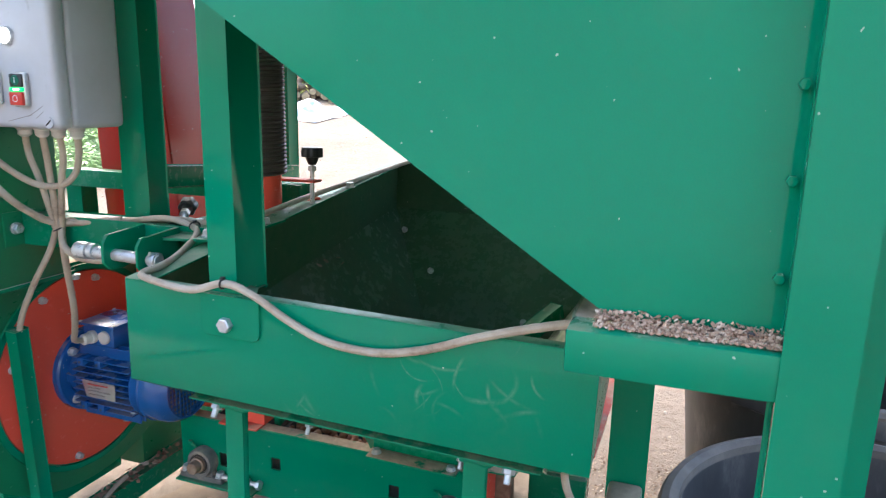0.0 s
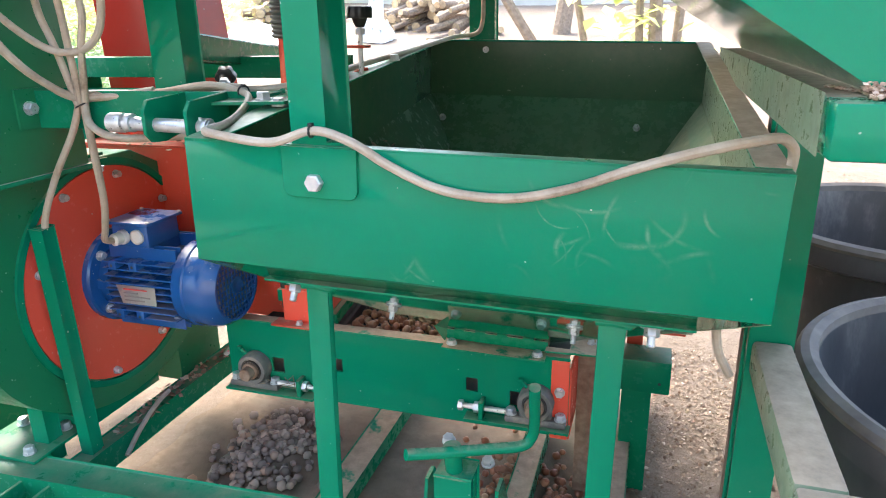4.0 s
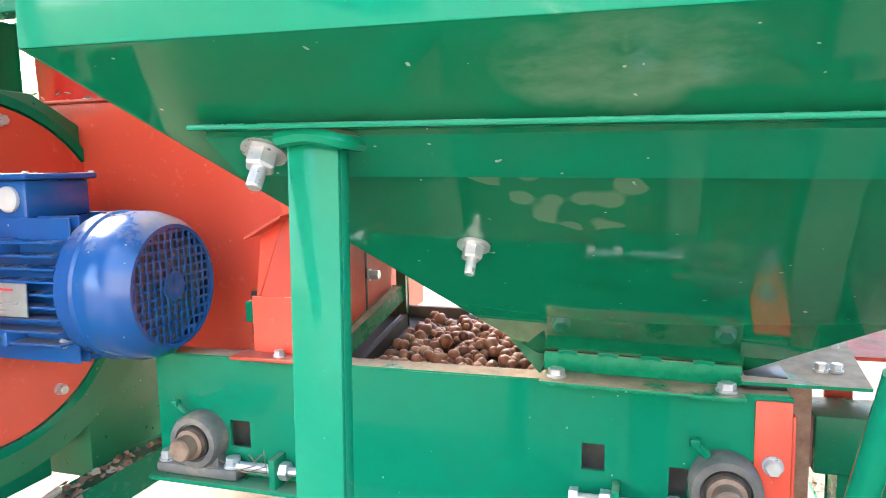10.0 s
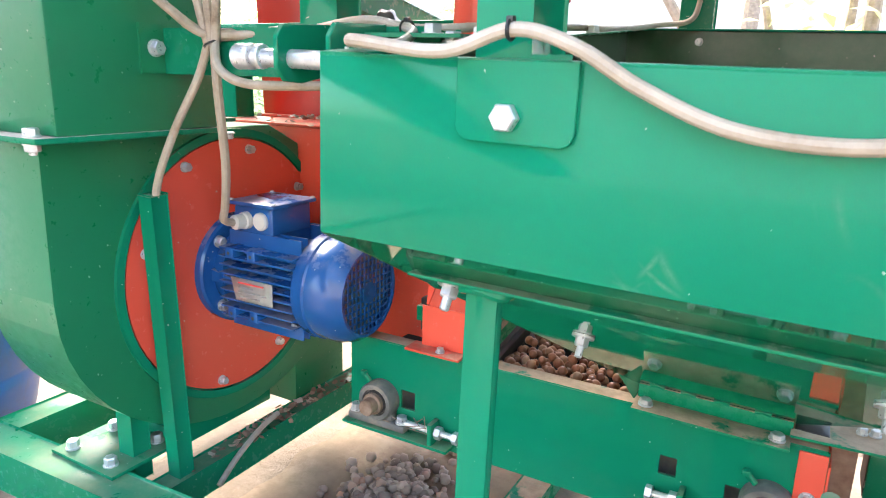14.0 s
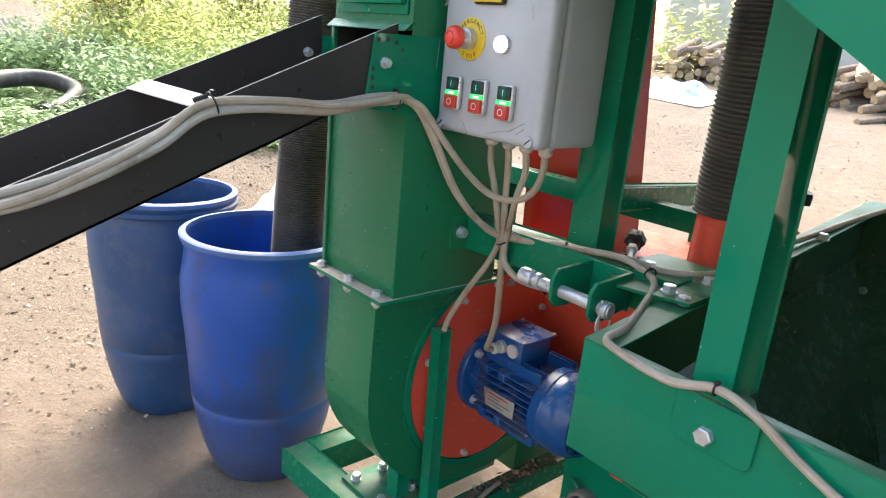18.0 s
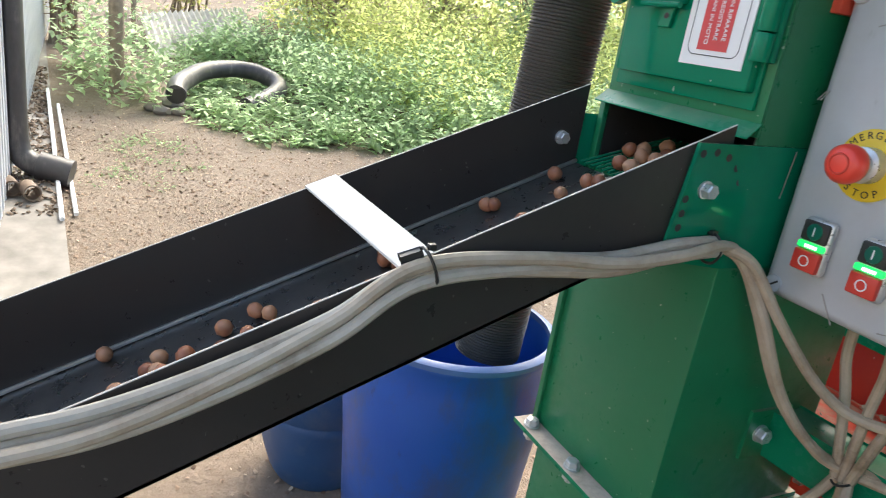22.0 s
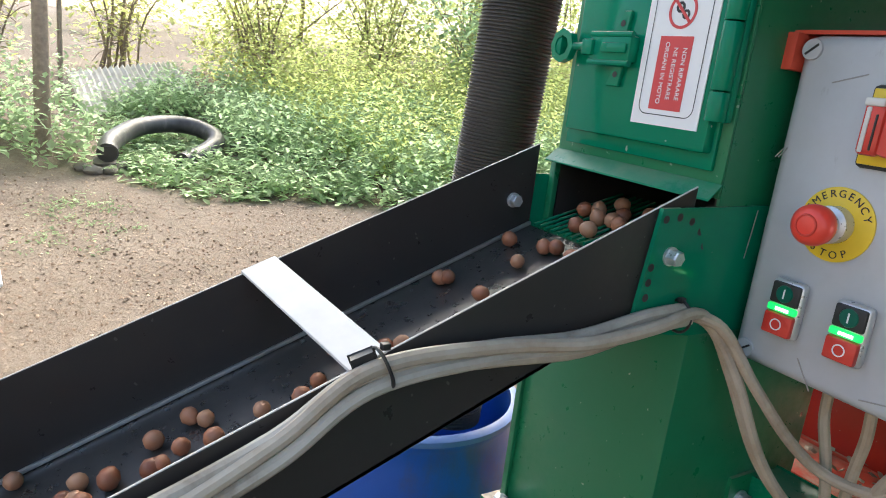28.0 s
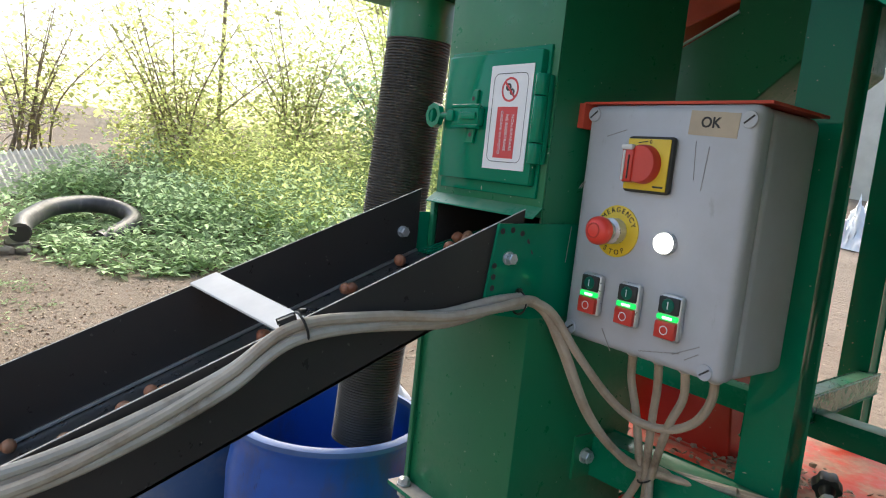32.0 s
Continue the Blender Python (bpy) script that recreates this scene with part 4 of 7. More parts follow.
part("shield", lathe(o, (1, 0, 0), [(0.012, 0), (0.012, 0.064), (0.030, 0.070), (0.040, 0.072), (0.040, 0)], 40), M["motor_blue"], motor)
part("stator", lathe(o, (1, 0, 0), [(0.035, 0), (0.035, 0.0585), (0.182, 0.0585), (0.182, 0)], 40), M["motor_blue"], motor)
for side in (-1, 1):
    for i in range(9):
        d = -0.052 + i * 0.013
        inner, outer = math.sqrt(0.057 ** 2 - d * d), 0.078 - 0.10 * max(0.0, abs(d) - 0.030)
        y0, y1 = sorted((MC[0] + side * inner, MC[0] + side * outer))
        part("fin", box(mx + 0.040, mx + 0.182, y0, y1, MC[1] + d - 0.0013, MC[1] + d + 0.0013, 0.0005, 1), M["motor_blue"], motor)
        if side < 0 or abs(d) > 0.036:
            z0, z1 = sorted((MC[1] + side * inner, MC[1] + side * outer))
            part("fin", box(mx + 0.040, mx + 0.182, MC[0] + d - 0.0013, MC[0] + d + 0.0013, z0, z1, 0.0005, 1), M["motor_blue"], motor)
for zz in (0.046, -0.048):
    for dx in (0.054, 0.098):
        lug_ = part("lug", box(mx + dx, mx + dx + 0.017, MC[0] - 0.078, MC[0] - 0.050, MC[1] + zz - 0.008, MC[1] + zz + 0.009, 0.003), M["motor_blue"], motor)
        part("lug_hole", lathe((mx + dx + 0.0085, MC[0] - 0.0782, MC[1] + zz), (0, -1, 0), [(0, 0), (0.0005, 0.0028), (0.0005, 0)], 12), M["ink"], lug_)
part("rib", prism([(mx + 0.014, MC[0] - 0.070, MC[1] - 0.008), (mx + 0.060, MC[0] - 0.070, MC[1] - 0.006), (mx + 0.060, MC[0] - 0.070, MC[1] + 0.004), (mx + 0.014, MC[0] - 0.070, MC[1] + 0.012)], (0, 0.020, 0), 0.001), M["motor_blue"], motor)
cowl = part("fan_cowl", lathe(o, (1, 0, 0), [(0.180, 0.070), (0.180, 0.0775), (0.184, 0.079), (0.192, 0.079), (0.202, 0.0812), (0.205, 0.079), (0.219, 0.080), (0.232, 0.080), (0.250, 0.075), (0.263, 0.066), (0.263, 0.0620), (0.258, 0.0620)], 48), M["motor_blue"], motor, "smooth blue fan cowl")
part("cowl_back", lathe(o, (1, 0, 0), [(0.245, 0), (0.245, 0.066)], 40), M["cast_grey"], cowl)


def grille(o, ax, r, n=13):
    """A round grille of crossing bars with a solid hub."""
    bms = []
    for i in range(n):
        u = (i + 0.5) / n * 2 - 1
        h = r * math.sqrt(max(0.0, 1 - u * u))
        if h > 0.006:
            bms.append(box(ax - 0.0018, ax, o[1] + u * r - 0.0014, o[1] + u * r + 0.0014, o[2] - h, o[2] + h, 0))
            bms.append(box(ax - 0.0016, ax - 0.0002, o[1] - h, o[1] + h, o[2] + u * r - 0.0014, o[2] + u * r + 0.0014, 0))
    bms.append(lathe((ax - 0.002, o[1], o[2]), (1, 0, 0), [(0, 0), (0, 0.016), (0.0026, 0.016), (0.0026, 0.004), (0.001, 0)], 24))
    return merge(*bms)


part("grille", grille(o, mx + 0.2615, 0.063), M["motor_blue"], cowl)
screwed(cowl, (mx + 0.172, MC[0] - 0.060, MC[1] - 0.051), (0, -0.76, -0.64), 0.008, 0.004)
tb = part("terminal_box", box(-0.394, -0.317, 0.282, 0.366, 0.4575, 0.498, 0.004), M["motor_blue"], motor)
part("box_neck", box(-0.386, -0.322, 0.296, 0.370, 0.436, 0.4575, 0.002), M["motor_blue"], tb)
part("box_lid", box(-0.402, -0.309, 0.276, 0.372, 0.498, 0.505, 0.003), M["motor_blue"], tb, "dusty blue terminal box lid")
for x in (-0.397, -0.314):
    for y in (0.281, 0.367):
        part("lid_screw", lathe((x, y, 0.505), (0, 0, 1), [(0, 0), (0, 0.0035), (0.002, 0.003), (0.002, 0)], 10), M["zinc"], tb)
part("gland", lathe((mx + 0.079, 0.282, 0.477), (-0.1, -1, 0), [(0, 0), (0, 0.013), (0.008, 0.013), (0.010, 0.011), (0.024, 0.011), (0.027, 0.006), (0.027, 0)], 16), M["gland_white"], tb, "pale plastic cable gland")
part("blank_plug", lathe((mx + 0.107, 0.282, 0.478), (0, -1, 0), [(0, 0), (0, 0.0135), (0.004, 0.0135), (0.006, 0.011), (0.006, 0)], 24), M["gland_white"], tb, "pale plastic blanking plug")
part("name_plate", prism([(mx + 0.078, MC[0] - 0.0805, MC[1] - 0.022), (mx + 0.150, MC[0] - 0.0805, MC[1] - 0.022), (mx + 0.150, MC[0] - 0.0795, MC[1] + 0.012), (mx + 0.068, MC[0] - 0.0795, MC[1] + 0.012)], (0, -0.0015, 0)), M["steel_bright"], motor, "worn metal name plate")
for i in range(4):
    z = MC[1] + 0.006 - i * 0.007
    part("plate_mark", box(mx + 0.084, mx + 0.084 + (0.05, 0.03, 0.055, 0.042)[i], MC[0] - 0.0828, MC[0] - 0.0821, z - 0.0014, z + 0.0008, 0), M["label_red" if i == 0 else "ink_faint"], motor)

# ---- column of the air separator ----
CX0, CX1, CY0, CY1 = -0.600, -0.388, 0.020, 0.255
col = thing("separator_column", (-0.5, 0.14, 0.606), "tall dark green sheet-steel air separator column", "machine column")
part("casing", box(CX0, CX1, CY0, CY1, 0.613, 0.966, 0.003), M["green_matt"], col)
part("upper_front", box(CX0, CX1, CY0, CY0 + 0.003, 1.038, 1.75, 0.001), M["green_matt"], col)
for x in (CX0, CX1 - 0.003):
    part("side_sheet", box(x, x + 0.003, CY0 + 0.003, CY1, 0.966, 1.75, 0), M["green_matt"], col)
part("rear_sheet", box(CX0 + 0.003, CX1 - 0.003, CY1 - 0.003, CY1, 0.966, 1.75, 0), M["green_grimy_shade"], col)
# dark sheets added inside, standing in for the shade of the mouth
for x in (CX0 + 0.0032, CX1 - 0.0052):
    part("liner", box(x, x + 0.002, CY0 + 0.004, CY1 - 0.008, 0.967, 1.30, 0), M["dark_steel"], col, "dark sheet added for the shade inside the mouth")
part("liner", box(CX0 + 0.006, CX1 - 0.006, CY1 - 0.0065, CY1 - 0.0035, 0.967, 1.30, 0), M["dark_steel"], col, "dark sheet added for the shade inside the mouth")
part("liner", box(CX0 + 0.006, CX1 - 0.006, CY0 + 0.004, CY0 + 0.006, 1.040, 1.30, 0), M["dark_steel"], col, "dark sheet added for the shade inside the mouth")
part("liner", box(CX0 + 0.006, CX1 - 0.006, CY0 + 0.004, CY1 - 0.008, 0.9665, 0.9685, 0), M["dark_steel"], col, "dark sheet added for the shade inside the mouth")
part("top_sheet", box(CX0, CX1, CY0, CY1, 1.750, 1.753, 0), M["green_matt"], col)
part("corner_bead", box(CX0 - 0.003, CX0 + 0.006, CY0 - 0.005, CY0 + 0.002, 0.613, 1.045, 0.001), M["green_matt"], col)
part("flange", box(CX0 - 0.014, CX1 + 0.002, CY0 - 0.026, CY1 + 0.014, 0.606, 0.613, 0.001), M["green_pale"], col, "dusty flange with bolts")
for x in (-0.590, -0.50, -0.414):
    screwed(col, (x, CY0 - 0.013, 0.613), (0, 0, 1), 0.015, 0.008)
    screwed(col, (x, CY0 - 0.013, 0.606), (0, 0, -1), 0.015, 0.008, 0.004)
for y in (0.258,):
    screwed(col, (CX1 + 0.004, y + 0.01, 0.606), (0, 0, -1), 0.014, 0.008)
part("flange_stub", box(-0.470, -0.405, CY1 + 0.003, 0.305, 0.618, 0.624, 0.001), M["green_coated"], col)
screwed(col, (-0.425, 0.285, 0.618), (0, 0, -1), 0.014, 0.009, 0.005)
part("side_tab", bevelled(box(CX1, CX1 + 0.004, 0.135, 0.20, 0.685, 0.745, 0.0), 0.0), M["green_matt"], col)
screwed(col, (CX1 + 0.004, 0.156, 0.716), (1, 0, 0), 0.016, 0.009)
# opening where the nuts leave
part("mouth_lip", prism([(CX0 - 0.002, CY0, 1.049), (CX1 + 0.002, CY0, 1.049), (CX1 + 0.002, CY0 - 0.015, 1.036), (CX0 - 0.002, CY0 - 0.015, 1.036)], (0, 0, 0.002), 0.0005), M["green_dusty"], col)
for i in range(20):
    x = CX0 + 0.010 + i * 0.0101
    part("grate_bar", rod((x, CY0 + 0.10, 1.002), (x, CY0 - 0.026, 0.967), 0.0017, seg=6), M["green"], col)
DX0, DX1, DZ0, DZ1 = -0.580, -0.402, 1.074, 1.236
door = part("door", box(DX0, DX1, CY0 - 0.014, CY0, DZ0, DZ1, 0.003), M["green"], col, "small hinged green inspection door")
part("door_skirt", box(DX0 - 0.006, DX1 + 0.004, CY0 - 0.004, CY0, DZ0 - 0.014, DZ1 + 0.006, 0.001), M["green"], door)
for z0, z1 in ((1.101, 1.125), (1.126, 1.180), (1.181, 1.206)):
    part("hinge", rod((DX1 + 0.004, CY0 - 0.013, z0), (DX1 + 0.004, CY0 - 0.013, z1), 0.0085, seg=16, bev=0.001), M["green"], door)
part("hinge_leaf", box(DX1 + 0.006, DX1 + 0.013, CY0 - 0.009, CY0 - 0.002, 1.101, 1.206, 0.002), M["green"], door)
latch = part("latch", box(-0.548, -0.494, CY0 - 0.026, CY0 - 0.013, 1.143, 1.167, 0.003), M["green"], door, "painted toggle latch")
part("lever_rib", box(-0.530, -0.497, CY0 - 0.029, CY0 - 0.026, 1.151, 1.160, 0.0014), M["green"], latch)
part("lever_edge", rod((-0.548, CY0 - 0.024, 1.168), (-0.494, CY0 - 0.024, 1.168), 0.003, seg=10), M["green"], latch)
part("lever_edge", rod((-0.548, CY0 - 0.024, 1.142), (-0.494, CY0 - 0.024, 1.142), 0.003, seg=10), M["green"], latch)
part("pivot_block", box(-0.556, -0.541, CY0 - 0.030, CY0 - 0.014, 1.148, 1.163, 0.002), M["green"], latch)
part("draw_bolt", rod((-0.576, CY0 - 0.024, 1.156), (-0.546, CY0 - 0.024, 1.156), 0.004, seg=12), M["green"], latch)
part("draw_ring", lathe((-0.588, CY0 - 0.020, 1.156), (0, -1, 0), [(0, 0.010), (0, 0.017), (0.008, 0.017), (0.008, 0.010), (0, 0.010)], 8), M["green"], latch)
part("catch", box(-0.603, -0.590, CY0 - 0.027, CY0 - 0.012, 1.146, 1.166, 0.003), M["green"], latch)
for z0, z1 in ((1.167, 1.190), (1.121, 1.143)):
    ear = part("latch_ear", prism([(-0.527, CY0 - 0.0142, z0), (-0.509, CY0 - 0.0142, z0), (-0.507, CY0 - 0.0142, z1), (-0.517, CY0 - 0.0142, z1)], (0, -0.004, 0), 0.001), M["green"], latch)
    part("rivet_hole", lathe((-0.515, CY0 - 0.0183, (z0 + z1) / 2), (0, -1, 0), [(0, 0), (0.0005, 0.003), (0.0005, 0)], 12), M["ink"], latch)
SX0, SX1, SZ0, SZ1 = -0.488, -0.412, 1.091, 1.219
stk = part("warning_sticker", box(SX0, SX1, CY0 - 0.0152, CY0 - 0.0142, SZ0, SZ1, 0), M["label_white"], door, "white and red warning sticker")

# ---- control box ----
KX0, KX1, KY0, KY1, KZ0, KZ1 = -0.376, -0.163, 0.070, 0.200, 0.897, 1.178
cbox = thing("control_box", (-0.285, 0.135, KZ0), "grey plastic control box with lit buttons and an emergency stop", "control box")
part("body", box(KX0, KX1, KY0 + 0.028, KY1, KZ0, KZ1, 0.010, 3), M["box_grey"], cbox)
part("lid", box(KX0 - 0.001, KX1 + 0.001, KY0, KY0 + 0.030, KZ0 - 0.001, KZ1 + 0.001, 0.010, 3), M["box_grey"], cbox)


def disc_on_lid(name, x, z, r, mat, parent, h=0.0015, label="", seg=32, off=0.0):
    return part(name, lathe((x, KY0 - off, z), (0, -1, 0), [(0, 0), (0, r), (h * 0.7, r), (h, r * 0.96), (h, 0)], seg), mat, parent, label)


for x, z in ((-0.367, 1.167), (-0.173, 1.163), (-0.180, 0.906), (-0.364, 0.908)):
    sc = disc_on_lid("lid_screw", x, z, 0.0085, M["box_grey"], cbox, 0.002)
    part("screw_slot", bar((x - 0.005, KY0 - 0.0022, z - 0.004), (x + 0.005, KY0 - 0.0022, z + 0.004), 0.0008, 0.0018, 0, (0, 0, 1)), M["ink"], sc)
def words(text, x, z, size, mat, parent, y, turn=0.0, name="lettering", bold=0.0):
    """Raised lettering that faces -y, centred at x, z and turned in its plane."""
    cu = bpy.data.curves.new(name, "FONT")
    cu.body, cu.size, cu.align_x, cu.align_y, cu.extrude, cu.offset = text, size, "CENTER", "CENTER", 0.0002, bold
    tmp = bpy.data.objects.new(name, cu)
    scene.collection.objects.link(tmp)
    bpy.context.view_layer.update()
    me = bpy.data.meshes.new_from_object(tmp.evaluated_get(bpy.context.evaluated_depsgraph_get()))
    bpy.data.objects.remove(tmp)
    loc = root_of(parent).location
    me.transform(Matrix.Translation(Vector((x, y, z)) - loc) @ Matrix.Rotation(radians(90), 4, "X") @ Matrix.Rotation(radians(turn), 4, "Z"))
    me.materials.clear()
    me.materials.append(mat)
    ob = new(name, me)
    ob.parent = parent
    return ob


# main switch
sw = part("main_switch", box(-0.309, -0.248, KY0 - 0.008, KY0, 1.081, 1.143, 0.004), M["ink"], cbox, "yellow and red rotary main switch")
part("switch_plate", box(-0.306, -0.251, KY0 - 0.010, KY0 - 0.008, 1.084, 1.140, 0.003), M["yellow"], sw)
part("switch_knob", lathe((-0.281, KY0 - 0.010, 1.112), (0, -1, 0), [(0, 0), (0, 0.0215), (0.009, 0.0208), (0.011, 0.0195), (0.011, 0)], 40), M["switch_red"], sw, "round red switch knob")
part("switch_grip", box(-0.303, -0.287, KY0 - 0.024, KY0 - 0.0105, 1.091, 1.132, 0.004), M["switch_red"], sw)
part("grip_slot", box(-0.300, -0.2965, KY0 - 0.0252, KY0 - 0.0235, 1.093, 1.126, 0.001), M["gland_white"], sw)
part("grip_slot", box(-0.2925, -0.291, KY0 - 0.0252, KY0 - 0.0235, 1.095, 1.121, 0.0005), M["ink"], sw)
part("padlock_tab", box(-0.3025, -0.288, KY0 - 0.0260, KY0 - 0.019, 1.1265, 1.1325, 0.0015), M["gland_white"], sw)
part("switch_mark", bar((-0.292, KY0 - 0.0102, 1.1355), (-0.280, KY0 - 0.0102, 1.1372), 0.0004, 0.0009, 0), M["ink"], sw)
words("0", -0.276, 1.1365, 0.0062, M["ink"], sw, KY0 - 0.0102)
part("print_bar", box(-0.267, -0.254, KY0 - 0.0104, KY0 - 0.0101, 1.0875, 1.0895, 0), M["ink"], sw)
# emergency stop
EX, EZ = -0.313, 1.034
es = disc_on_lid("emergency_stop", EX, EZ, 0.030, M["yellow"], cbox, 0.002, "red mushroom emergency stop on a yellow ring", 48)
part("collar", lathe((EX, KY0 - 0.002, EZ), (0, -1, 0), [(0, 0), (0, 0.015), (0.012, 0.015), (0.014, 0.011), (0.026, 0.011), (0.026, 0)], 24), M["zinc"], es)
part("mushroom", lathe((EX, KY0 - 0.024, EZ), (0, -1, 0), [(0, 0), (0, 0.0128), (0.003, 0.0156), (0.008, 0.0164), (0.013, 0.0156), (0.017, 0.012), (0.0185, 0.008), (0.018, 0.0)], 40), M["mushroom_red"], es, "red mushroom button")
part("twist_ring", lathe((EX, KY0 - 0.0420, EZ), (0, -1, 0), [(0, 0.007), (0.0012, 0.0074), (0.0012, 0.0084), (0, 0.009)], 32), M["switch_red"], es)


for word, mid in (("EMERGENCY", 90), ("STOP", 270)):
    n = len(word)
    for i, ch in enumerate(word):
        step = 17 if n > 5 else 20
        a = mid + ((n - 1) / 2 - i) * step if mid == 90 else mid - ((n - 1) / 2 - i) * step
        turn = a - 90 if mid == 90 else a + 90
        words(ch, EX + 0.0245 * math.cos(radians(a)), EZ + 0.0245 * math.sin(radians(a)), 0.0085, M["ink"], es, KY0 - 0.0023, turn)
# white pilot lamp
LX, LZ = -0.2455, 1.030
lamp = disc_on_lid("pilot_lamp", LX, LZ, 0.0128, M["zinc"], cbox, 0.006, "glowing white pilot lamp")
part("lens", lathe((LX, KY0 - 0.006, LZ), (0, -1, 0), [(0, 0), (0, 0.0112), (0.004, 0.0106), (0.006, 0.0075), (0.0065, 0)], 28), M["lamp_white"], lamp, "lit white lens")
# three twin push buttons
for bx, bz in ((-0.333, 0.956), (-0.279, 0.955), (-0.225, 0.953)):
    b = part("push_button", box(bx - 0.0145, bx + 0.0145, KY0 - 0.010, KY0, bz - 0.025, bz + 0.025, 0.0045, 3), M["zinc"], cbox, "twin push button with a lit green strip")
    part("start_button", box(bx - 0.0125, bx + 0.0125, KY0 - 0.0125, KY0 - 0.008, bz + 0.004, bz + 0.0225, 0.002), M["ink"], b)
    part("start_face", lathe((bx, KY0 - 0.0125, bz + 0.0135), (0, -1, 0), [(0, 0), (0, 0.0075), (0.001, 0.007), (0.001, 0)], 24), M["button_green"], b, "green start button")
    part("light_strip", box(bx - 0.0125, bx + 0.0125, KY0 - 0.0130, KY0 - 0.008, bz - 0.0025, bz + 0.003, 0.001), M["led_green"], b, "glowing green strip")
    part("light_core", box(bx - 0.005, bx + 0.007, KY0 - 0.0133, KY0 - 0.0128, bz - 0.0014, bz + 0.0016, 0.0004), M["led_core"], b, "bright lamp behind the strip")
    part("stop_button", box(bx - 0.0125, bx + 0.0125, KY0 - 0.0150, KY0 - 0.008, bz - 0.0225, bz - 0.0035, 0.002), M["switch_red"], b, "red stop button")
    part("stop_mark", lathe((bx, KY0 - 0.0151, bz - 0.013), (0, -1, 0), [(0, 0.0040), (0.0004, 0.0040), (0.0004, 0.0050), (0, 0.0050)], 24), M["button_white"], b)
    part("start_mark", box(bx - 0.0006, bx + 0.0006, KY0 - 0.0139, KY0 - 0.0134, bz + 0.0095, bz + 0.0175, 0), M["button_white"], b)
tp = part("tape", prism([(-0.239, KY0, 1.147), (-0.184, KY0, 1.144), (-0.183, KY0, 1.169), (-0.238, KY0, 1.172)], (0, -0.0006, 0)), M["tape"], cbox, "strip of masking tape with a pen mark")
words("OK", -0.214, 1.159, 0.015, M["ink"], tp, KY0 - 0.0010, -2, bold=0.0003)
for (x0, z0, x1, z1) in ((-0.345, 1.142, -0.318, 1.150), (-0.378, 1.078, -0.372, 1.086), (-0.375, 1.078, -0.369, 1.087), (-0.385, 0.985, -0.382, 1.03), (-0.262, 0.906, -0.212, 0.917), (-0.22, 0.914, -0.19, 0.93), (-0.205, 0.912, -0.19, 0.922), (-0.316, 0.918, -0.30, 0.895), (-0.225, 1.10, -0.228, 1.14), (-0.215, 1.09, -0.212, 1.135)):
    part("scuff", bar((x0, KY0 - 0.0002, z0), (x1, KY0 - 0.0002, z1), 0.0004, 0.0011, 0, (0, 0, 1)), M["ink_faint"], cbox)
part("roof_strip", prism([(KX0 - 0.012, KY0 + 0.002, KZ1 + 0.0015), (KX1 + 0.006, KY0 + 0.008, KZ1 + 0.0015), (KX1 + 0.006, KY1, KZ1 + 0.0015), (KX0 - 0.012, KY1, KZ1 + 0.0015)], (0, 0, 0.003)), M["red_dusty"], cbox, "red steel cover strip")
part("roof_tab", box(KX0 - 0.016, KX0 - 0.003, KY0 - 0.006, KY0 + 0.05, KZ1 - 0.028, KZ1 + 0.002, 0.001), M["red_dusty"], cbox)
glands = [(-0.318, 0.140), (-0.280, 0.140), (-0.244, 0.140), (-0.206, 0.140)]
for x, y in glands:
    part("gland", lathe((x, y, KZ0), (0, 0, -1), [(0, 0), (0, 0.0125), (0.006, 0.0125), (0.008, 0.0105), (0.015, 0.0105), (0.019, 0.006), (0.019, 0)], 14), M["gland_white"], cbox, "pale plastic cable gland")
# sticker print
def slab(name, x0, x1, z0, z1, mat, off):
    return part(name, box(x0, x1, CY0 - off - 0.0004, CY0 - off, z0, z1, 0), mat, stk)


def rounded(x0, x1, z0, z1, q):
    out = []
    for cx, cz_, a0 in ((x1 - q, z1 - q, 0), (x0 + q, z1 - q, 90), (x0 + q, z0 + q, 180), (x1 - q, z0 + q, 270)):
        out += [(cx + q * math.cos(radians(a0 + 15 * i)), cz_ + q * math.sin(radians(a0 + 15 * i))) for i in range(7)]
    return out


def frame_line(x0, x1, z0, z1, q, w, y):
    """A thin flat line round a rounded rectangle."""
    bm = bmesh.new()
    out = [bm.verts.new((x, y, z)) for x, z in rounded(x0, x1, z0, z1, q)]
    inn = [bm.verts.new((x, y, z)) for x, z in rounded(x0 + w, x1 - w, z0 + w, z1 - w, q - w)]
    for i in range(len(out)):
        k = (i + 1) % len(out)
        bm.faces.new((out[i], out[k], inn[k], inn[i]))
    return bm


part("border", frame_line(SX0 + 0.007, SX1 - 0.007, SZ0 + 0.009, SZ1 - 0.010, 0.009, 0.0008, CY0 - 0.0155), M["ink"], stk)
slab("red_field", SX0 + 0.019, SX1 - 0.021, SZ0 + 0.014, SZ0 + 0.077, M["label_red"], 0.0153)
for i, line in enumerate(("NON RIPARARE", "NE REGISTRARE", "ORGANI IN MOTO")):
    words(line, SX1 - 0.0275 - i * 0.0100, SZ0 + 0.0455, 0.0063, M["label_white"], stk, CY0 - 0.0160, -90)
px, pz = (SX0 + SX1) / 2, SZ1 - 0.030
part("ban_ring", lathe((px, CY0 - 0.0153, pz), (0, -1, 0), [(0, 0.0125), (0.0005, 0.0125), (0.0005, 0.0150), (0, 0.0150)], 40), M["label_red"], stk)
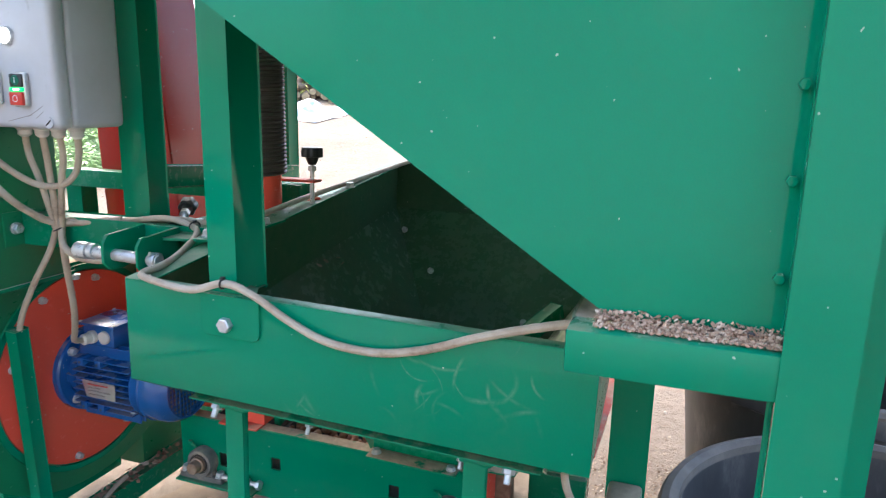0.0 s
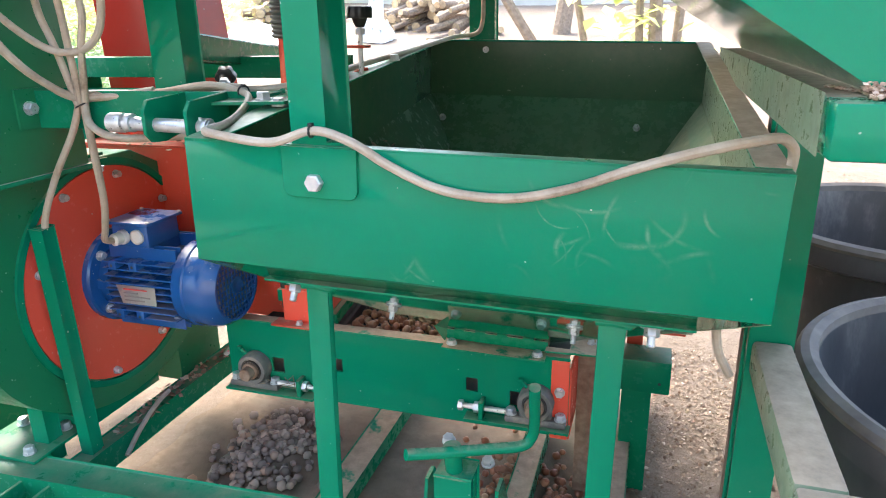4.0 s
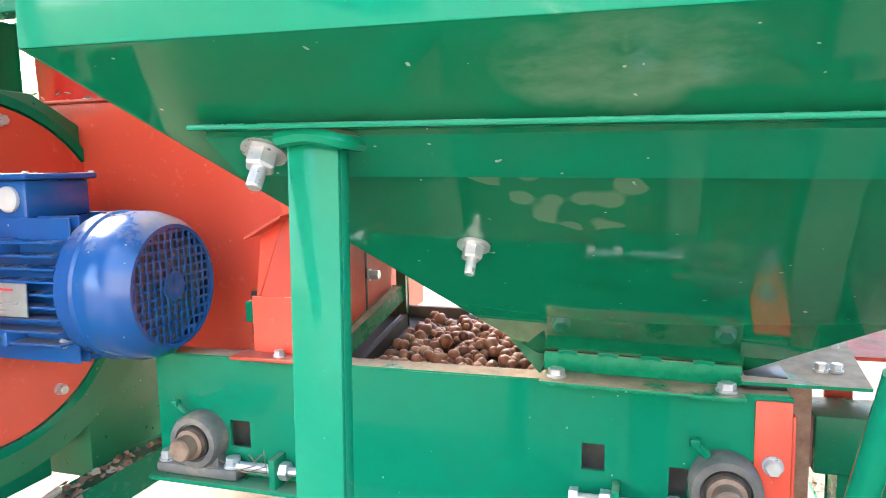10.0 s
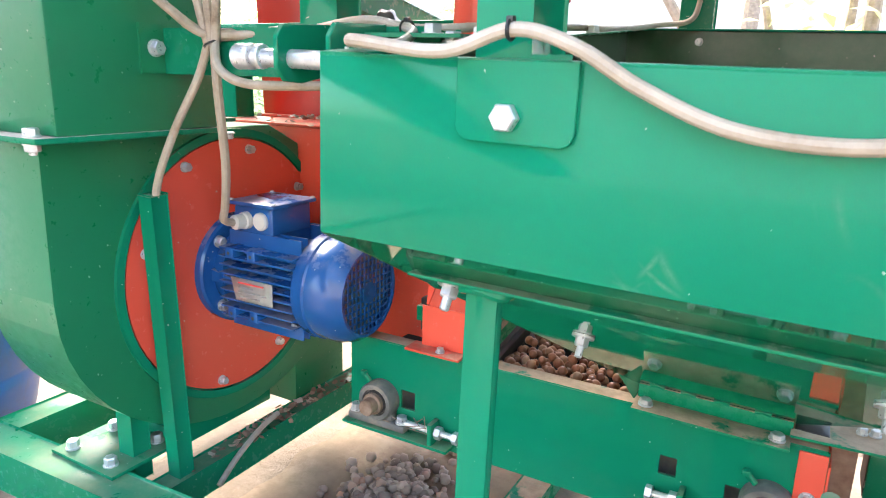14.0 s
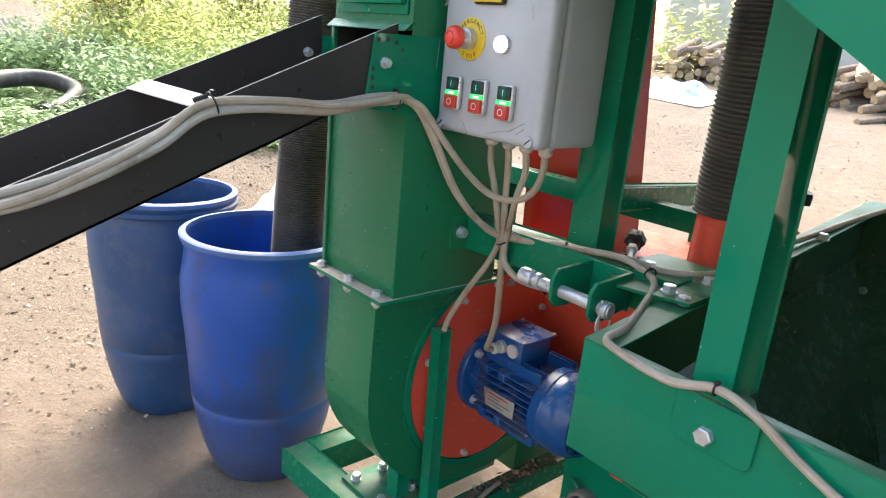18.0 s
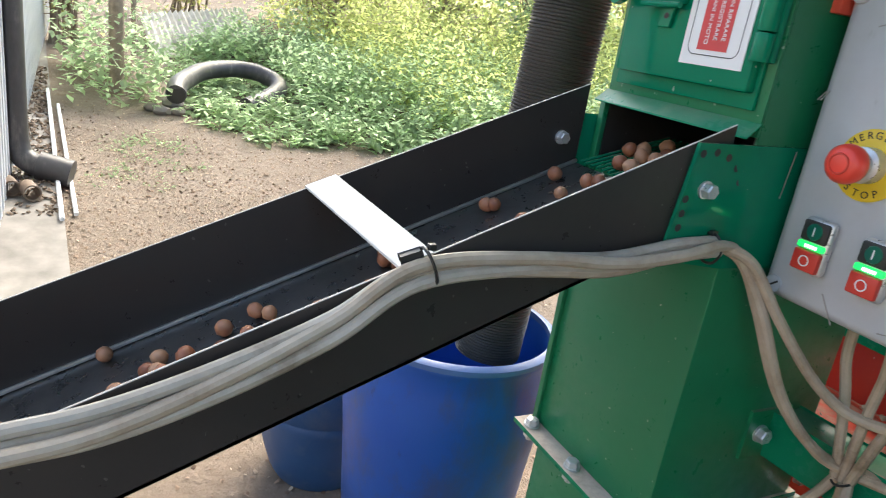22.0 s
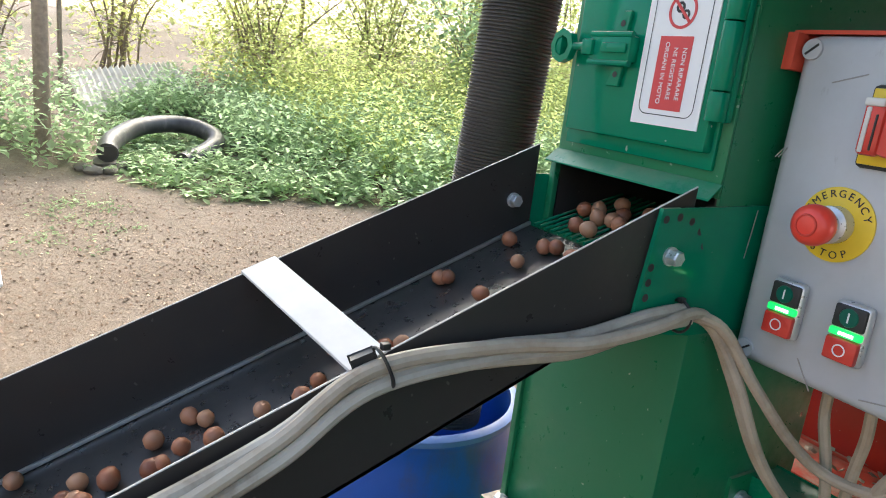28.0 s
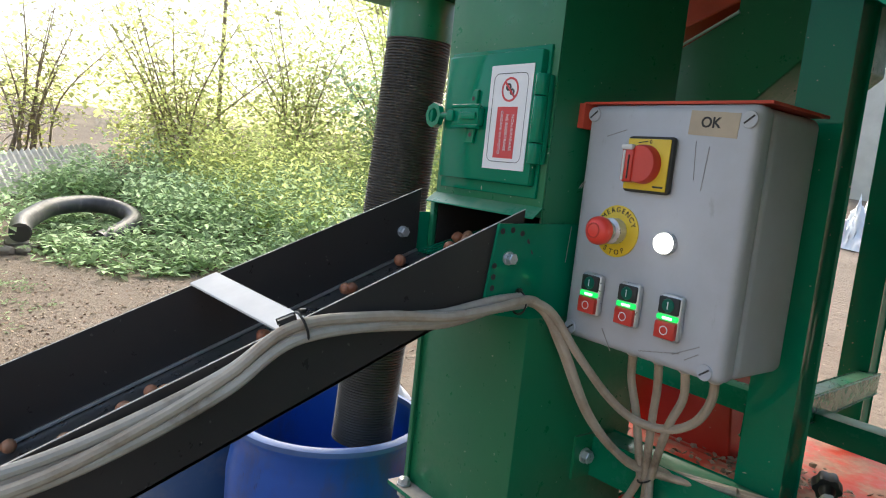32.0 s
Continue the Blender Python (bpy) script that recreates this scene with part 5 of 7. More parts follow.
part("ban_bar", bar((px - 0.009, CY0 - 0.0160, pz + 0.009), (px + 0.009, CY0 - 0.0160, pz - 0.009), 0.0004, 0.0026, 0), M["label_red"], stk)
for dx, dz, r in ((-0.003, 0.003, 0.0048), (0.004, -0.003, 0.0042)):
    part("gear_mark", lathe((px + dx, CY0 - 0.0153, pz + dz), (0, -1, 0), [(0, r * 0.5), (0.0004, r * 0.5), (0.0004, r), (0, r)], 10), M["ink"], stk)

# ---- discharge chute ----
SL = 0.42  # fall per metre
chute = thing("discharge_chute", (-0.5, -0.5, 0.70), "dark steel discharge chute with a pale cross strip", "chute")


def cz(y, z0):
    return z0 + SL * y


YA, YB = -0.002, -1.30
XL, XR = -0.606, -0.392
TOPL, TOPR, FLO, BOT = 1.054, 1.048, 0.964, 0.960


def wall_run(x, top, bot, t):
    return prism([(x, YA, cz(YA, top)), (x, YB, cz(YB, top)), (x, YB, cz(YB, bot)), (x, YA, cz(YA, bot))], (t, 0, 0), 0.0006)


part("left_wall", wall_run(XL, TOPL, FLO, 0.002), M["dark_steel"], chute)
part("right_wall", wall_run(XR, TOPR, BOT, -0.002), M["dark_steel"], chute)
part("floor_sheet", prism([(XL, YA, cz(YA, FLO)), (XR, YA, cz(YA, FLO)), (XR, YB, cz(YB, FLO)), (XL, YB, cz(YB, FLO))], (0, 0, -0.003)), M["slide_steel"], chute)
part("corner_crease", bar((XL + 0.004, YA, cz(YA, FLO + 0.003)), (XL + 0.004, YB, cz(YB, FLO + 0.003)), 0.004, 0.004, 0.001), M["steel_bright"], chute, "worn bright crease")
ys = -0.315
for _x, _top in ((XL + 0.001, TOPL), (XR - 0.001, TOPR)):
    part("cut_edge", bar((_x, YA, cz(YA, _top) + 0.0002), (_x, YB, cz(YB, _top) + 0.0002), 0.0018, 0.0007, 0.0002), M["rusty_tin"], chute, "bare worn cut edge")
part("cross_strip", prism([(XL - 0.001, ys - 0.003, cz(ys - 0.003, TOPL) + 0.001), (XL - 0.001, ys + 0.027, cz(ys + 0.027, TOPL) + 0.001), (XR + 0.002, ys + 0.036, cz(ys + 0.036, TOPR) + 0.001), (XR + 0.002, ys + 0.010, cz(ys + 0.010, TOPR) + 0.001)], (0, 0, 0.002)), M["white_steel"], chute, "pale galvanised cross strip")
lug = part("side_bracket", prism([(XR + 0.001, -0.058, 0.925), (XR + 0.001, CY0 - 0.002, 0.915), (CX1 + 0.001, CY0 + 0.19, 0.915), (CX1 + 0.001, CY0 + 0.19, 1.036), (XR + 0.001, -0.045, 1.030)], (0.004, 0, 0)), M["green"], chute, "green perforated bracket")
for i in range(5):
    a = radians(20 + i * 22)
    part("hole", lathe((XR + 0.005, -0.027 + 0.042 * math.cos(a), 0.985 + 0.038 * math.sin(a)), (1, 0, 0), [(0, 0), (0.0006, 0.0035), (0.0006, 0)], 14), M["ink"], lug)
for z in (0.955, 0.968, 0.981):
    part("hole", lathe((XR + 0.005, -0.047, z), (1, 0, 0), [(0, 0), (0.0006, 0.0035), (0.0006, 0)], 14), M["ink"], lug)
screwed(chute, (XR + 0.005, -0.027, 0.990), (1, 0, 0), 0.012, 0.009)
screwed(chute, (XL + 0.002, -0.029, 0.991), (1, 0, 0), 0.012, 0.008)
part("left_bracket", prism([(XL - 0.001, -0.05, 0.95), (XL - 0.001, CY0 + 0.01, 0.95), (XL - 0.001, CY0 + 0.01, 1.02), (XL - 0.001, -0.03, 1.02)], (-0.004, 0, 0)), M["green"], chute)


# ---- hoses, drums ----
def corrugated(a, b, r, n, depth=0.006):
    a, b = Vector(a), Vector(b)
    L = (b - a).length
    prof = []
    for i in range(n):
        p = L / n
        prof += [(i * p, r - depth), (i * p + p * 0.3, r), (i * p + p * 0.6, r), (i * p + p * 0.9, r - depth)]
    prof += [(L, r - depth), (L, r - depth - 0.003)]
    bm = lathe(a, b - a, prof, 36)
    return bm


hose = thing("black_hose", (-1.02, 0.15, 0.5), "black corrugated suction hose hanging into a drum", "hose")
part("tube", corrugated((-0.987, 0.180, 0.50), (-0.962, 0.215, 1.335), 0.064, 150, 0.003), M["hose_black"], hose)
part("cuff", rod((-0.962, 0.215, 1.325), (-0.959, 0.215, 1.40), 0.066, seg=32), M["green_matt"], hose, "green sheet-steel spout")
part("spout", prism([(-1.06, 0.13, 1.40), (-0.70, 0.13, 1.40), (-0.60, 0.13, 1.75), (-1.06, 0.13, 1.75)], (0, 0.14, 0)), M["green_matt"], hose)


def drum(x, y, r, h, mat, label, lid=False):
    d = thing("plastic_drum", (x, y, G0), label, "drum", "blue plastic drums")
    prof = [(0.0, 0), (0.0, r * 0.60), (0.012, r * 0.64), (h * 0.05, r * 0.69), (h * 0.12, r * 0.765), (h * 0.20, r * 0.83), (h * 0.30, r * 0.893), (h * 0.33, r * 0.908), (h * 0.335, r * 0.898), (h * 0.345, r * 0.898), (h * 0.35, r * 0.915), (h * 0.48, r * 0.945), (h * 0.60, r * 0.975), (h * 0.72, r * 1.015), (h * 0.82, r * 1.02), (h * 0.89, r * 0.985), (h * 0.95, r * 0.965), (h * 0.965, r * 0.99), (h * 0.99, r * 1.0), (h, r * 0.99), (h, r * 0.955), (h * 0.97, r * 0.94), (h * 0.82, r * 0.985), (h * 0.72, r * 0.98), (h * 0.60, r * 0.94), (h * 0.35, r * 0.875), (h * 0.20, r * 0.79), (h * 0.08, r * 0.68), (0.03, r * 0.60), (0.03, 0)]
    part("shell", lathe((x, y, G0), (0, 0, 1), prof, 56), mat, d, "", 50)
    part("rim", lathe((x, y, G0 + h - 0.012), (0, 0, 1), [(0, r * 0.985), (0.002, r * 1.02), (0.012, r * 1.025), (0.016, r * 0.99), (0.016, r * 0.945), (0.004, r * 0.945)], 56), M["drum_rim"], d, "paler worn rim")
    if lid:
        part("lid_ring", lathe((x, y, G0 + h * 0.94), (0, 0, 1), [(0, r * 1.0), (0.004, r * 1.03), (0.014, r * 1.03), (0.018, r * 1.0)], 56), M["drum_blue_dark"], d)
    return d


drum(-1.005, 0.108, 0.195, 0.62, M["drum_blue"], "open bright blue plastic drum, scuffed, under a hose")
drum(-1.435, 0.015, 0.192, 0.635, M["drum_blue_dark"], "dull dark blue plastic drum with a ridged rim", True)

rhose = thing("black_hose", (-0.045, 0.40, 0.72), "black corrugated hose on a red steel pipe", "hose")
part("red_pipe", rod((-0.050, 0.400, 0.66), (-0.043, 0.395, 0.818), 0.040, seg=36), M["red"], rhose, "red painted steel pipe")
part("tube", corrugated((-0.043, 0.395, 0.810), (-0.02, 0.36, 1.75), 0.050, 130, 0.003), M["hose_black"], rhose)

# ---- upper hopper on its stand ----
up = thing("upper_hopper", (0.9, 0.2, G0), "large glossy green sheet-steel hopper with one slanted side", "hopper")
UF = -0.130
slope = (1.008 - 0.777) / (0.309 - 0.661)
ztop = 1.75
xl = 0.661 + (ztop - 0.777) / slope
part("front_sheet", prism([(0.661, UF, 0.777), (0.800, UF, 0.780), (0.800, UF, ztop), (xl, UF, ztop)], (0, 0.003, 0)), M["green"], up)
part("slant_sheet", prism([(0.661, UF, 0.777), (xl, UF, ztop), (xl, 0.80, ztop), (0.661, 0.80, 0.777)], (0.003, 0, -0.002)), M["green"], up)
part("back_sheet", prism([(0.661, 0.80, 0.777), (0.800, 0.80, 0.780), (0.800, 0.80, ztop), (xl, 0.80, ztop)], (0, 0.003, 0)), M["green"], up)
part("side_sheet", prism([(0.838, UF, 0.800), (0.838, 0.80, 0.800), (0.838, 0.80, ztop), (0.838, UF, ztop)], (0.003, 0, 0)), M["green"], up)
part("front_beam", bar((0.629, -0.146, 0.755), (0.7910, -0.146, 0.755), 0.038, 0.038, 0.003), M["green"], up)
part("side_beam", bar((0.648, -0.1265, 0.755), (0.648, 0.80, 0.755), 0.038, 0.038, 0.003), M["green_dust_lit"], up)
part("front_post", bar((0.8135, -0.146, G0), (0.8135, -0.146, 1.75), 0.045, 0.040, 0.003, (0, 1, 0)), M["green"], up)
part("rear_post", bar((0.872, 0.02, G0), (0.872, 0.02, 1.75), 0.05, 0.05, 0.003, (0, 1, 0)), M["green"], up)
part("corner_post", bar((0.673, 0.182, G0), (0.673, 0.182, 0.737), 0.044, 0.044, 0.003, (0, 1, 0)), M["green"], up)
part("back_post", bar((0.655, 0.215, G0), (0.655, 0.215, 0.737), 0.012, 0.016, 0.002, (0, 1, 0)), M["brown_post"], up, "narrow brown upright behind the post")
part("low_rail", bar((0.6735, 0.159, 0.440), (0.6735, -0.120, 0.440), 0.044, 0.044, 0.006), M["green_dust_lit"], up)
part("low_rail", bar((0.652, -0.143, 0.440), (1.10, -0.143, 0.440), 0.044, 0.044, 0.006), M["green_dust_lit"], up)
for z in (0.825, 0.90, 0.97, 1.06, 1.15):
    part("bolt", hexhead((0.784, UF - 0.001, z), (0, -1, 0), 0.008, 0.006, False), M["green"], up, "", 30)

# ---- black tubs ----
def tub(x, y, r, h, label):
    d = thing("black_tub", (x, y, G0), label, "tub", "black plastic tubs")
    prof = [(0, 0), (0, r * 0.78), (0.02, r * 0.82), (h * 0.9, r * 0.97), (h * 0.92, r * 1.04), (h * 0.97, r * 1.05), (h, r * 1.03), (h, r * 0.96), (h * 0.9, r * 0.94), (0.03, r * 0.78), (0.02, 0)]
    part("shell", lathe((x, y, G0), (0, 0, 1), prof, 64), M["tub_black"], d, "", 50)
    part("rim", lathe((x, y, G0 + h - 0.004), (0, 0, 1), [(0, r * 0.955), (0, r * 1.045), (0.006, r * 1.052), (0.014, r * 1.035), (0.017, r * 1.0), (0.012, r * 0.962), (0, r * 0.955)], 64), M["tub_rim"], d, "worn grey-brown rolled rim")
    part("handle", sweep([(x - r * 1.02, y - 0.06, G0 + h * 0.9), (x - r * 1.10, y - 0.05, G0 + h * 0.86), (x - r * 1.10, y + 0.05, G0 + h * 0.86), (x - r * 1.02, y + 0.06, G0 + h * 0.9)], 0.008, 8, 5), M["tub_black"], d)
    return d


tub(1.02, 0.20, 0.29, 0.47, "large black rubber tub, scratched grey inside")
tub(1.03, 0.86, 0.29, 0.50, "large black rubber tub with a worn rim")

# ---- red casing, duct and fittings behind the hopper ----
casing = thing("red_casing", (-0.33, 0.72, 0.10), "large red sheet-steel casing with a dusty top", "machine casing")
part("body", prism([(-0.64, 0.49, 0.25), (-0.115, 0.49, 0.25), (-0.115, 0.49, 0.535), (-0.15, 0.49, 0.600), (-0.64, 0.49, 0.600)], (0, 0.46, 0), 0.002), M["red"], casing)
for _x in (-0.60, -0.17):
    part("stand", bar((_x, 0.90, G0), (_x, 0.90, 0.25), 0.04, 0.04, 0.002, (0, 1, 0)), M["green_dusty"], casing)
part("top_sheet", box(-0.645, -0.145, 0.484, 0.956, 0.600, 0.604, 0.001), M["red_dusty"], casing)
part("lid_strap", bar((-0.10, 0.36, 0.712), (0.02, 0.50, 0.752), 0.018, 0.006, 0.001), M["red_dusty"], casing)
duct = thing("red_duct", (-0.53, 0.70, 0.62), "red sheet-steel duct on the casing", "duct")
part("body", prism([(-0.64, 0.605, 0.604), (-0.41, 0.605, 0.604), (-0.50, 0.605, 1.45), (-0.68, 0.605, 1.45)], (0, 0.16, 0), 0.003), M["red_deep"], duct)
part("collar", box(-0.645, -0.405, 0.600, 0.77, 0.604, 0.610, 0.001), M["red_dusty"], duct)
inlet = thing("inlet_duct", (-0.40, 0.55, 1.22), "green slanted sheet-steel inlet duct with a red cover", "duct")
part("body", prism([(-0.62, 0.42, 1.20), (-0.378, 0.42, 1.222), (-0.290, 0.42, 1.30), (-0.290, 0.42, 1.75), (-0.41, 0.42, 1.75), (-0.41, 0.42, 1.362), (-0.62, 0.42, 1.262)], (0, 0.25, 0), 0.002), M["green_matt"], inlet)
part("seam", bar((-0.56, 0.418, 1.296), (-0.41, 0.418, 1.366), 0.004, 0.004, 0.001), M["white_steel"], inlet)
part("red_cover", prism([(-0.60, 0.43, 1.322), (-0.42, 0.43, 1.385), (-0.28, 0.43, 1.47), (-0.60, 0.43, 1.60)], (0, 0.2, 0), 0.002), M["red"], inlet, "red painted cover")
rear = thing("rear_frame", (0.2, 1.0, G0), "green tube frame behind the hopper with a dark box on it", "machine frame")
part("post", bar((0.112, 1.005, G0), (0.112, 1.005, 0.905), 0.055, 0.04, 0.003, (0, 1, 0)), M["green_dusty"], rear)
part("dark_box", box(0.085, 0.62, 0.96, 1.30, 0.905, 1.40, 0.004), M["dark_steel"], rear, "black steel box on the post")
part("post", bar((-0.36, 0.98, G0), (-0.36, 0.98, 1.75), 0.05, 0.05, 0.003, (0, 1, 0)), M["green"], rear)
part("rail", bar((-0.22, 0.28, 0.803), (-0.335, 0.98, 0.74), 0.03, 0.04, 0.003), M["green_dusty"], rear)

# clevis with its pin
clevis = thing("clevis", (-0.1, 0.14, 0.68), "green welded clevis with a zinc-plated pin", "clevis")
for x in (-0.124, -0.058):
    part("cheek", prism([(x, 0.180, 0.742), (x, 0.098, 0.738), (x, 0.088, 0.725), (x, 0.088, 0.695), (x, 0.100, 0.682), (x, 0.125, 0.680), (x, 0.180, 0.690)], (0.006, 0, 0), 0.001), M["green"], clevis)
part("back_plate", box(-0.124, -0.052, 0.176, 0.182, 0.684, 0.742, 0.001), M["green"], clevis)
part("pin", rod((-0.188, 0.108, 0.706), (-0.034, 0.112, 0.702), 0.0095, seg=20, bev=0.001), M["zinc"], clevis)
part("pin_head", rod((-0.192, 0.108, 0.706), (-0.168, 0.108, 0.706), 0.0135, seg=20, bev=0.002), M["zinc"], clevis)
for x0, x1, y, z in ((-0.164, -0.154, 0.108, 0.706), (-0.048, -0.036, 0.112, 0.702)):
    part("pin_collar", rod((x0, y, z), (x1, y, z), 0.0125, seg=20, bev=0.001), M["zinc"], clevis)
part("clip_ring", sweep([(-0.044, 0.112 + 0.016 * math.cos(a), 0.682 + 0.018 * math.sin(a)) for a in (i * math.pi / 5 for i in range(11))], 0.0014, 6, 3), M["zinc"], clevis)
part("clip_pin", rod((-0.046, 0.106, 0.716), (-0.046, 0.104, 0.672), 0.0022, seg=8), M["zinc"], clevis)
bp = part("corner_plate", prism([(-0.05, 0.14, 0.7275), (0.045, 0.165, 0.7275), (0.045, 0.34, 0.733), (-0.10, 0.33, 0.733), (-0.12, 0.20, 0.7275)], (0, 0, 0.004)), M["green_dusty"], clevis, "dusty corner plate")
screwed(bp, (0.004, 0.182, 0.7315), (0, 0, 1), 0.017, 0.009)
screwed(bp, (0.018, 0.262, 0.7345), (0, 0, 1), 0.016, 0.008)
screwed(bp, (-0.07, 0.25, 0.733), (0, 0, 1), 0.014, 0.008)


def star_knob(name, foot, top, r, label):
    """A black lobed clamping knob on a threaded rod."""
    ob = thing(name, foot, label, "clamp knob", "clamp knobs")
    a = (Vector(top) - Vector(foot)).normalized()
    part("rod", rod(foot, top, 0.0045, seg=10), M["zinc"], ob)
    part("nut", lathe(Vector(top) - a * 0.030, a, [(0, 0), (0, 0.009), (0.010, 0.009), (0.010, 0)], 6), M["zinc"], ob)
    d, s, u = frame_of(Vector(top), Vector(top) + a)
    n = 48
    bm = bmesh.new()
    rings = []
    for h, k in ((-0.018, 0.35), (-0.012, 0.5), (-0.004, 0.62), (-0.003, 0.97), (0.0, 1.0), (0.012, 1.0), (0.015, 0.93), (0.016, 0.6)):
        ring = []
        for i in range(n):
            t = 2 * math.pi * i / n
            rr = r * k * (1 + (0.09 * math.cos(6 * t) if k > 0.9 else 0))
            ring.append(bm.verts.new(Vector(top) + a * h + s * (math.cos(t) * rr) + u * (math.sin(t) * rr)))
        rings.append(ring)
    for p, q in zip(rings, rings[1:]):
        for i in range(n):
            bm.faces.new((p[i], p[(i + 1) % n], q[(i + 1) % n], q[i]))
    bm.faces.new(rings[0][::-1])
    bm.faces.new(rings[-1])
    part("handle", bm, M["black_plastic"], ob)
    return ob


k1 = star_knob("clamp_knob", (0.028, 0.462, 0.742), (0.030, 0.462, 0.842), 0.021, "black lobed clamp knob on an upright threaded rod")
part("clamp_strap", box(-0.05, 0.042, 0.447, 0.477, 0.790, 0.795, 0.001), M["red_dusty"], k1, "red steel strap")
star_knob("clamp_knob", (-0.105, 0.245, 0.735), (-0.131, 0.296, 0.752), 0.0155, "black lobed clamp knob on a tilted rod")

# crank of the jack stand
jack = thing("jack_stand", (0.30, 0.09, G0), "green jack stand with a cranked handle", "jack stand")
part("tube", bar((0.303, 0.085, G0), (0.303, 0.085, 0.262), 0.045, 0.045, 0.003, (0, 1, 0)), M["green"], jack)
part("spindle", rod((0.300, 0.082, 0.262), (0.298, 0.080, 0.300), 0.012, seg=14), M["green"], jack)
part("crank", sweep([(0.258, 0.015, 0.322), (0.296, 0.045, 0.312), (0.340, 0.075, 0.305), (0.385, 0.10, 0.302), (0.398, 0.108, 0.312), (0.402, 0.105, 0.335), (0.404, 0.09, 0.37), (0.406, 0.075, 0.405)], 0.0075, 12, 6), M["green"], jack)
for x in (0.252, 0.352):
    part("side_plate", prism([(x, 0.03, G0 + 0.02), (x, 0.20, G0 + 0.02), (x, 0.20, 0.10), (x, 0.13, 0.225), (x, 0.10, 0.225)], (0.005, 0, 0)), M["green"], jack)
screwed(jack, (0.285, 0.11, 0.285), (0, -0.3, 1), 0.014, 0.008)
screwed(jack, (0.335, 0.13, 0.245), (0, -0.3, 1), 0.014, 0.008)
part("pin_hole", lathe((0.303, 0.0622, 0.225), (0, -1, 0), [(0, 0), (0.0005, 0.005), (0.0005, 0)], 14), M["ink"], jack)

# towing eye on the base
tow = thing("tow_bracket", (-0.42, 0.0, 0.05), "green tow bracket plates with a bolt", "tow bracket")
for x in (-0.452, -0.395):
    part("plate", prism([(x, 0.055, 0.058), (x, 0.055, 0.112), (x, -0.10, 0.112), (x, -0.13, 0.09), (x, -0.13, 0.058)], (0.006, 0, 0), 0.001), M["green_dusty"], tow)
part("pin", rod((-0.475, -0.045, 0.098), (-0.375, -0.045, 0.098), 0.008, seg=14), M["zinc"], tow)
screwed(tow, (-0.455, -0.045, 0.098), (-1, 0, 0), 0.017, 0.010)

# low square tube beside the bed, and the red apron
low = thing("low_beam", (0.5, 0.56, 0.15), "short dark green square tube with a dusty top", "beam")
part("tube", bar((0.472, 0.565, 0.196), (0.584, 0.565, 0.196), 0.07, 0.066, 0.003), M["green_dusty"], low)
part("bore", box(0.4712, 0.4718, 0.534, 0.596, 0.167, 0.225, 0), M["ink"], low, "dark open tube end")
part("hole", lathe((0.565, 0.5298, 0.185), (0, -1, 0), [(0, 0), (0.0005, 0.003), (0.0005, 0)], 10), M["ink"], low)
part("stand", bar((0.525, 0.565, G0), (0.525, 0.565, 0.163), 0.05, 0.05, 0.002, (0, 1, 0)), M["green_dusty"], low)
apron = thing("red_apron", (0.56, 0.80, 0.20), "dusty red steel apron plate", "plate")
part("sheet", prism([(0.49, 0.50, 0.300), (0.60, 0.50, 0.300), (0.62, 0.95, 0.345), (0.42, 0.95, 0.345), (0.42, 0.62, 0.312)], (0, 0, 0.004)), M["red_dusty"], apron)
part("skirt", prism([(0.50, 0.62, 0.15), (0.53, 0.62, 0.15), (0.53, 0.62, 0.311), (0.50, 0.62, 0.311)], (0, 0.004, 0)), M["red_dusty"], apron)

# ---- cables ----
def cable(pts, r, mat, label, n=8):
    bm = sweep(pts, r, 10, n)
    return solid("cable", bm, M[mat], label, "cable", "grey cables")


G = "cable_grey"
cable([(-0.291, 0.165, 0.731), (-0.19, 0.200, 0.737), (-0.10, 0.203, 0.749), (-0.046, 0.200, 0.741), (-0.018, 0.180, 0.734), (0.004, 0.120, 0.720), (0.028, 0.050, 0.716), (0.034, 0.008, 0.716), (0.056, -0.010, 0.715), (0.126, -0.012, 0.708), (0.179, -0.012, 0.722), (0.222, -0.012, 0.711), (0.264, -0.010, 0.687), (0.319, -0.009, 0.665), (0.385, -0.008, 0.660), (0.447, -0.009, 0.673), (0.505, -0.010, 0.695), (0.559, -0.008, 0.712), (0.605, 0.0, 0.722), (0.634, 0.012, 0.722), (0.644, 0.035, 0.69), (0.625, 0.06, 0.58), (0.604, 0.08, 0.52), (0.606, 0.085, 0.48), (0.622, 0.09, 0.445)], 0.0050, G, "pale grey dusty cable draped across the hopper front")
cable([(-0.291, 0.172, 0.735), (-0.19, 0.212, 0.737), (-0.08, 0.222, 0.745), (-0.04, 0.23, 0.741), (0.01, 0.27, 0.745), (0.020, 0.34, 0.752), (0.012, 0.46, 0.758), (0.018, 0.60, 0.768), (0.022, 0.80, 0.780), (0.05, 0.96, 0.798), (0.102, 0.975, 0.806), (0.118, 0.972, 0.84), (0.12, 0.96, 0.91)], 0.0052, G, "grey cable along the hopper rim")
TIE = (-0.291, 0.163, 0.722)
for i, (gx, gy) in enumerate(glands[:3]):
    cable([(gx, gy, KZ0 - 0.016), (gx + 0.001, gy + 0.003, KZ0 - 0.05), ((gx + TIE[0]) / 2 + 0.004 * (i - 1), 0.152, 0.80), (TIE[0] + 0.007 * (i - 1), TIE[1], TIE[2])], 0.0052, G, "grey cable hanging from the control box")
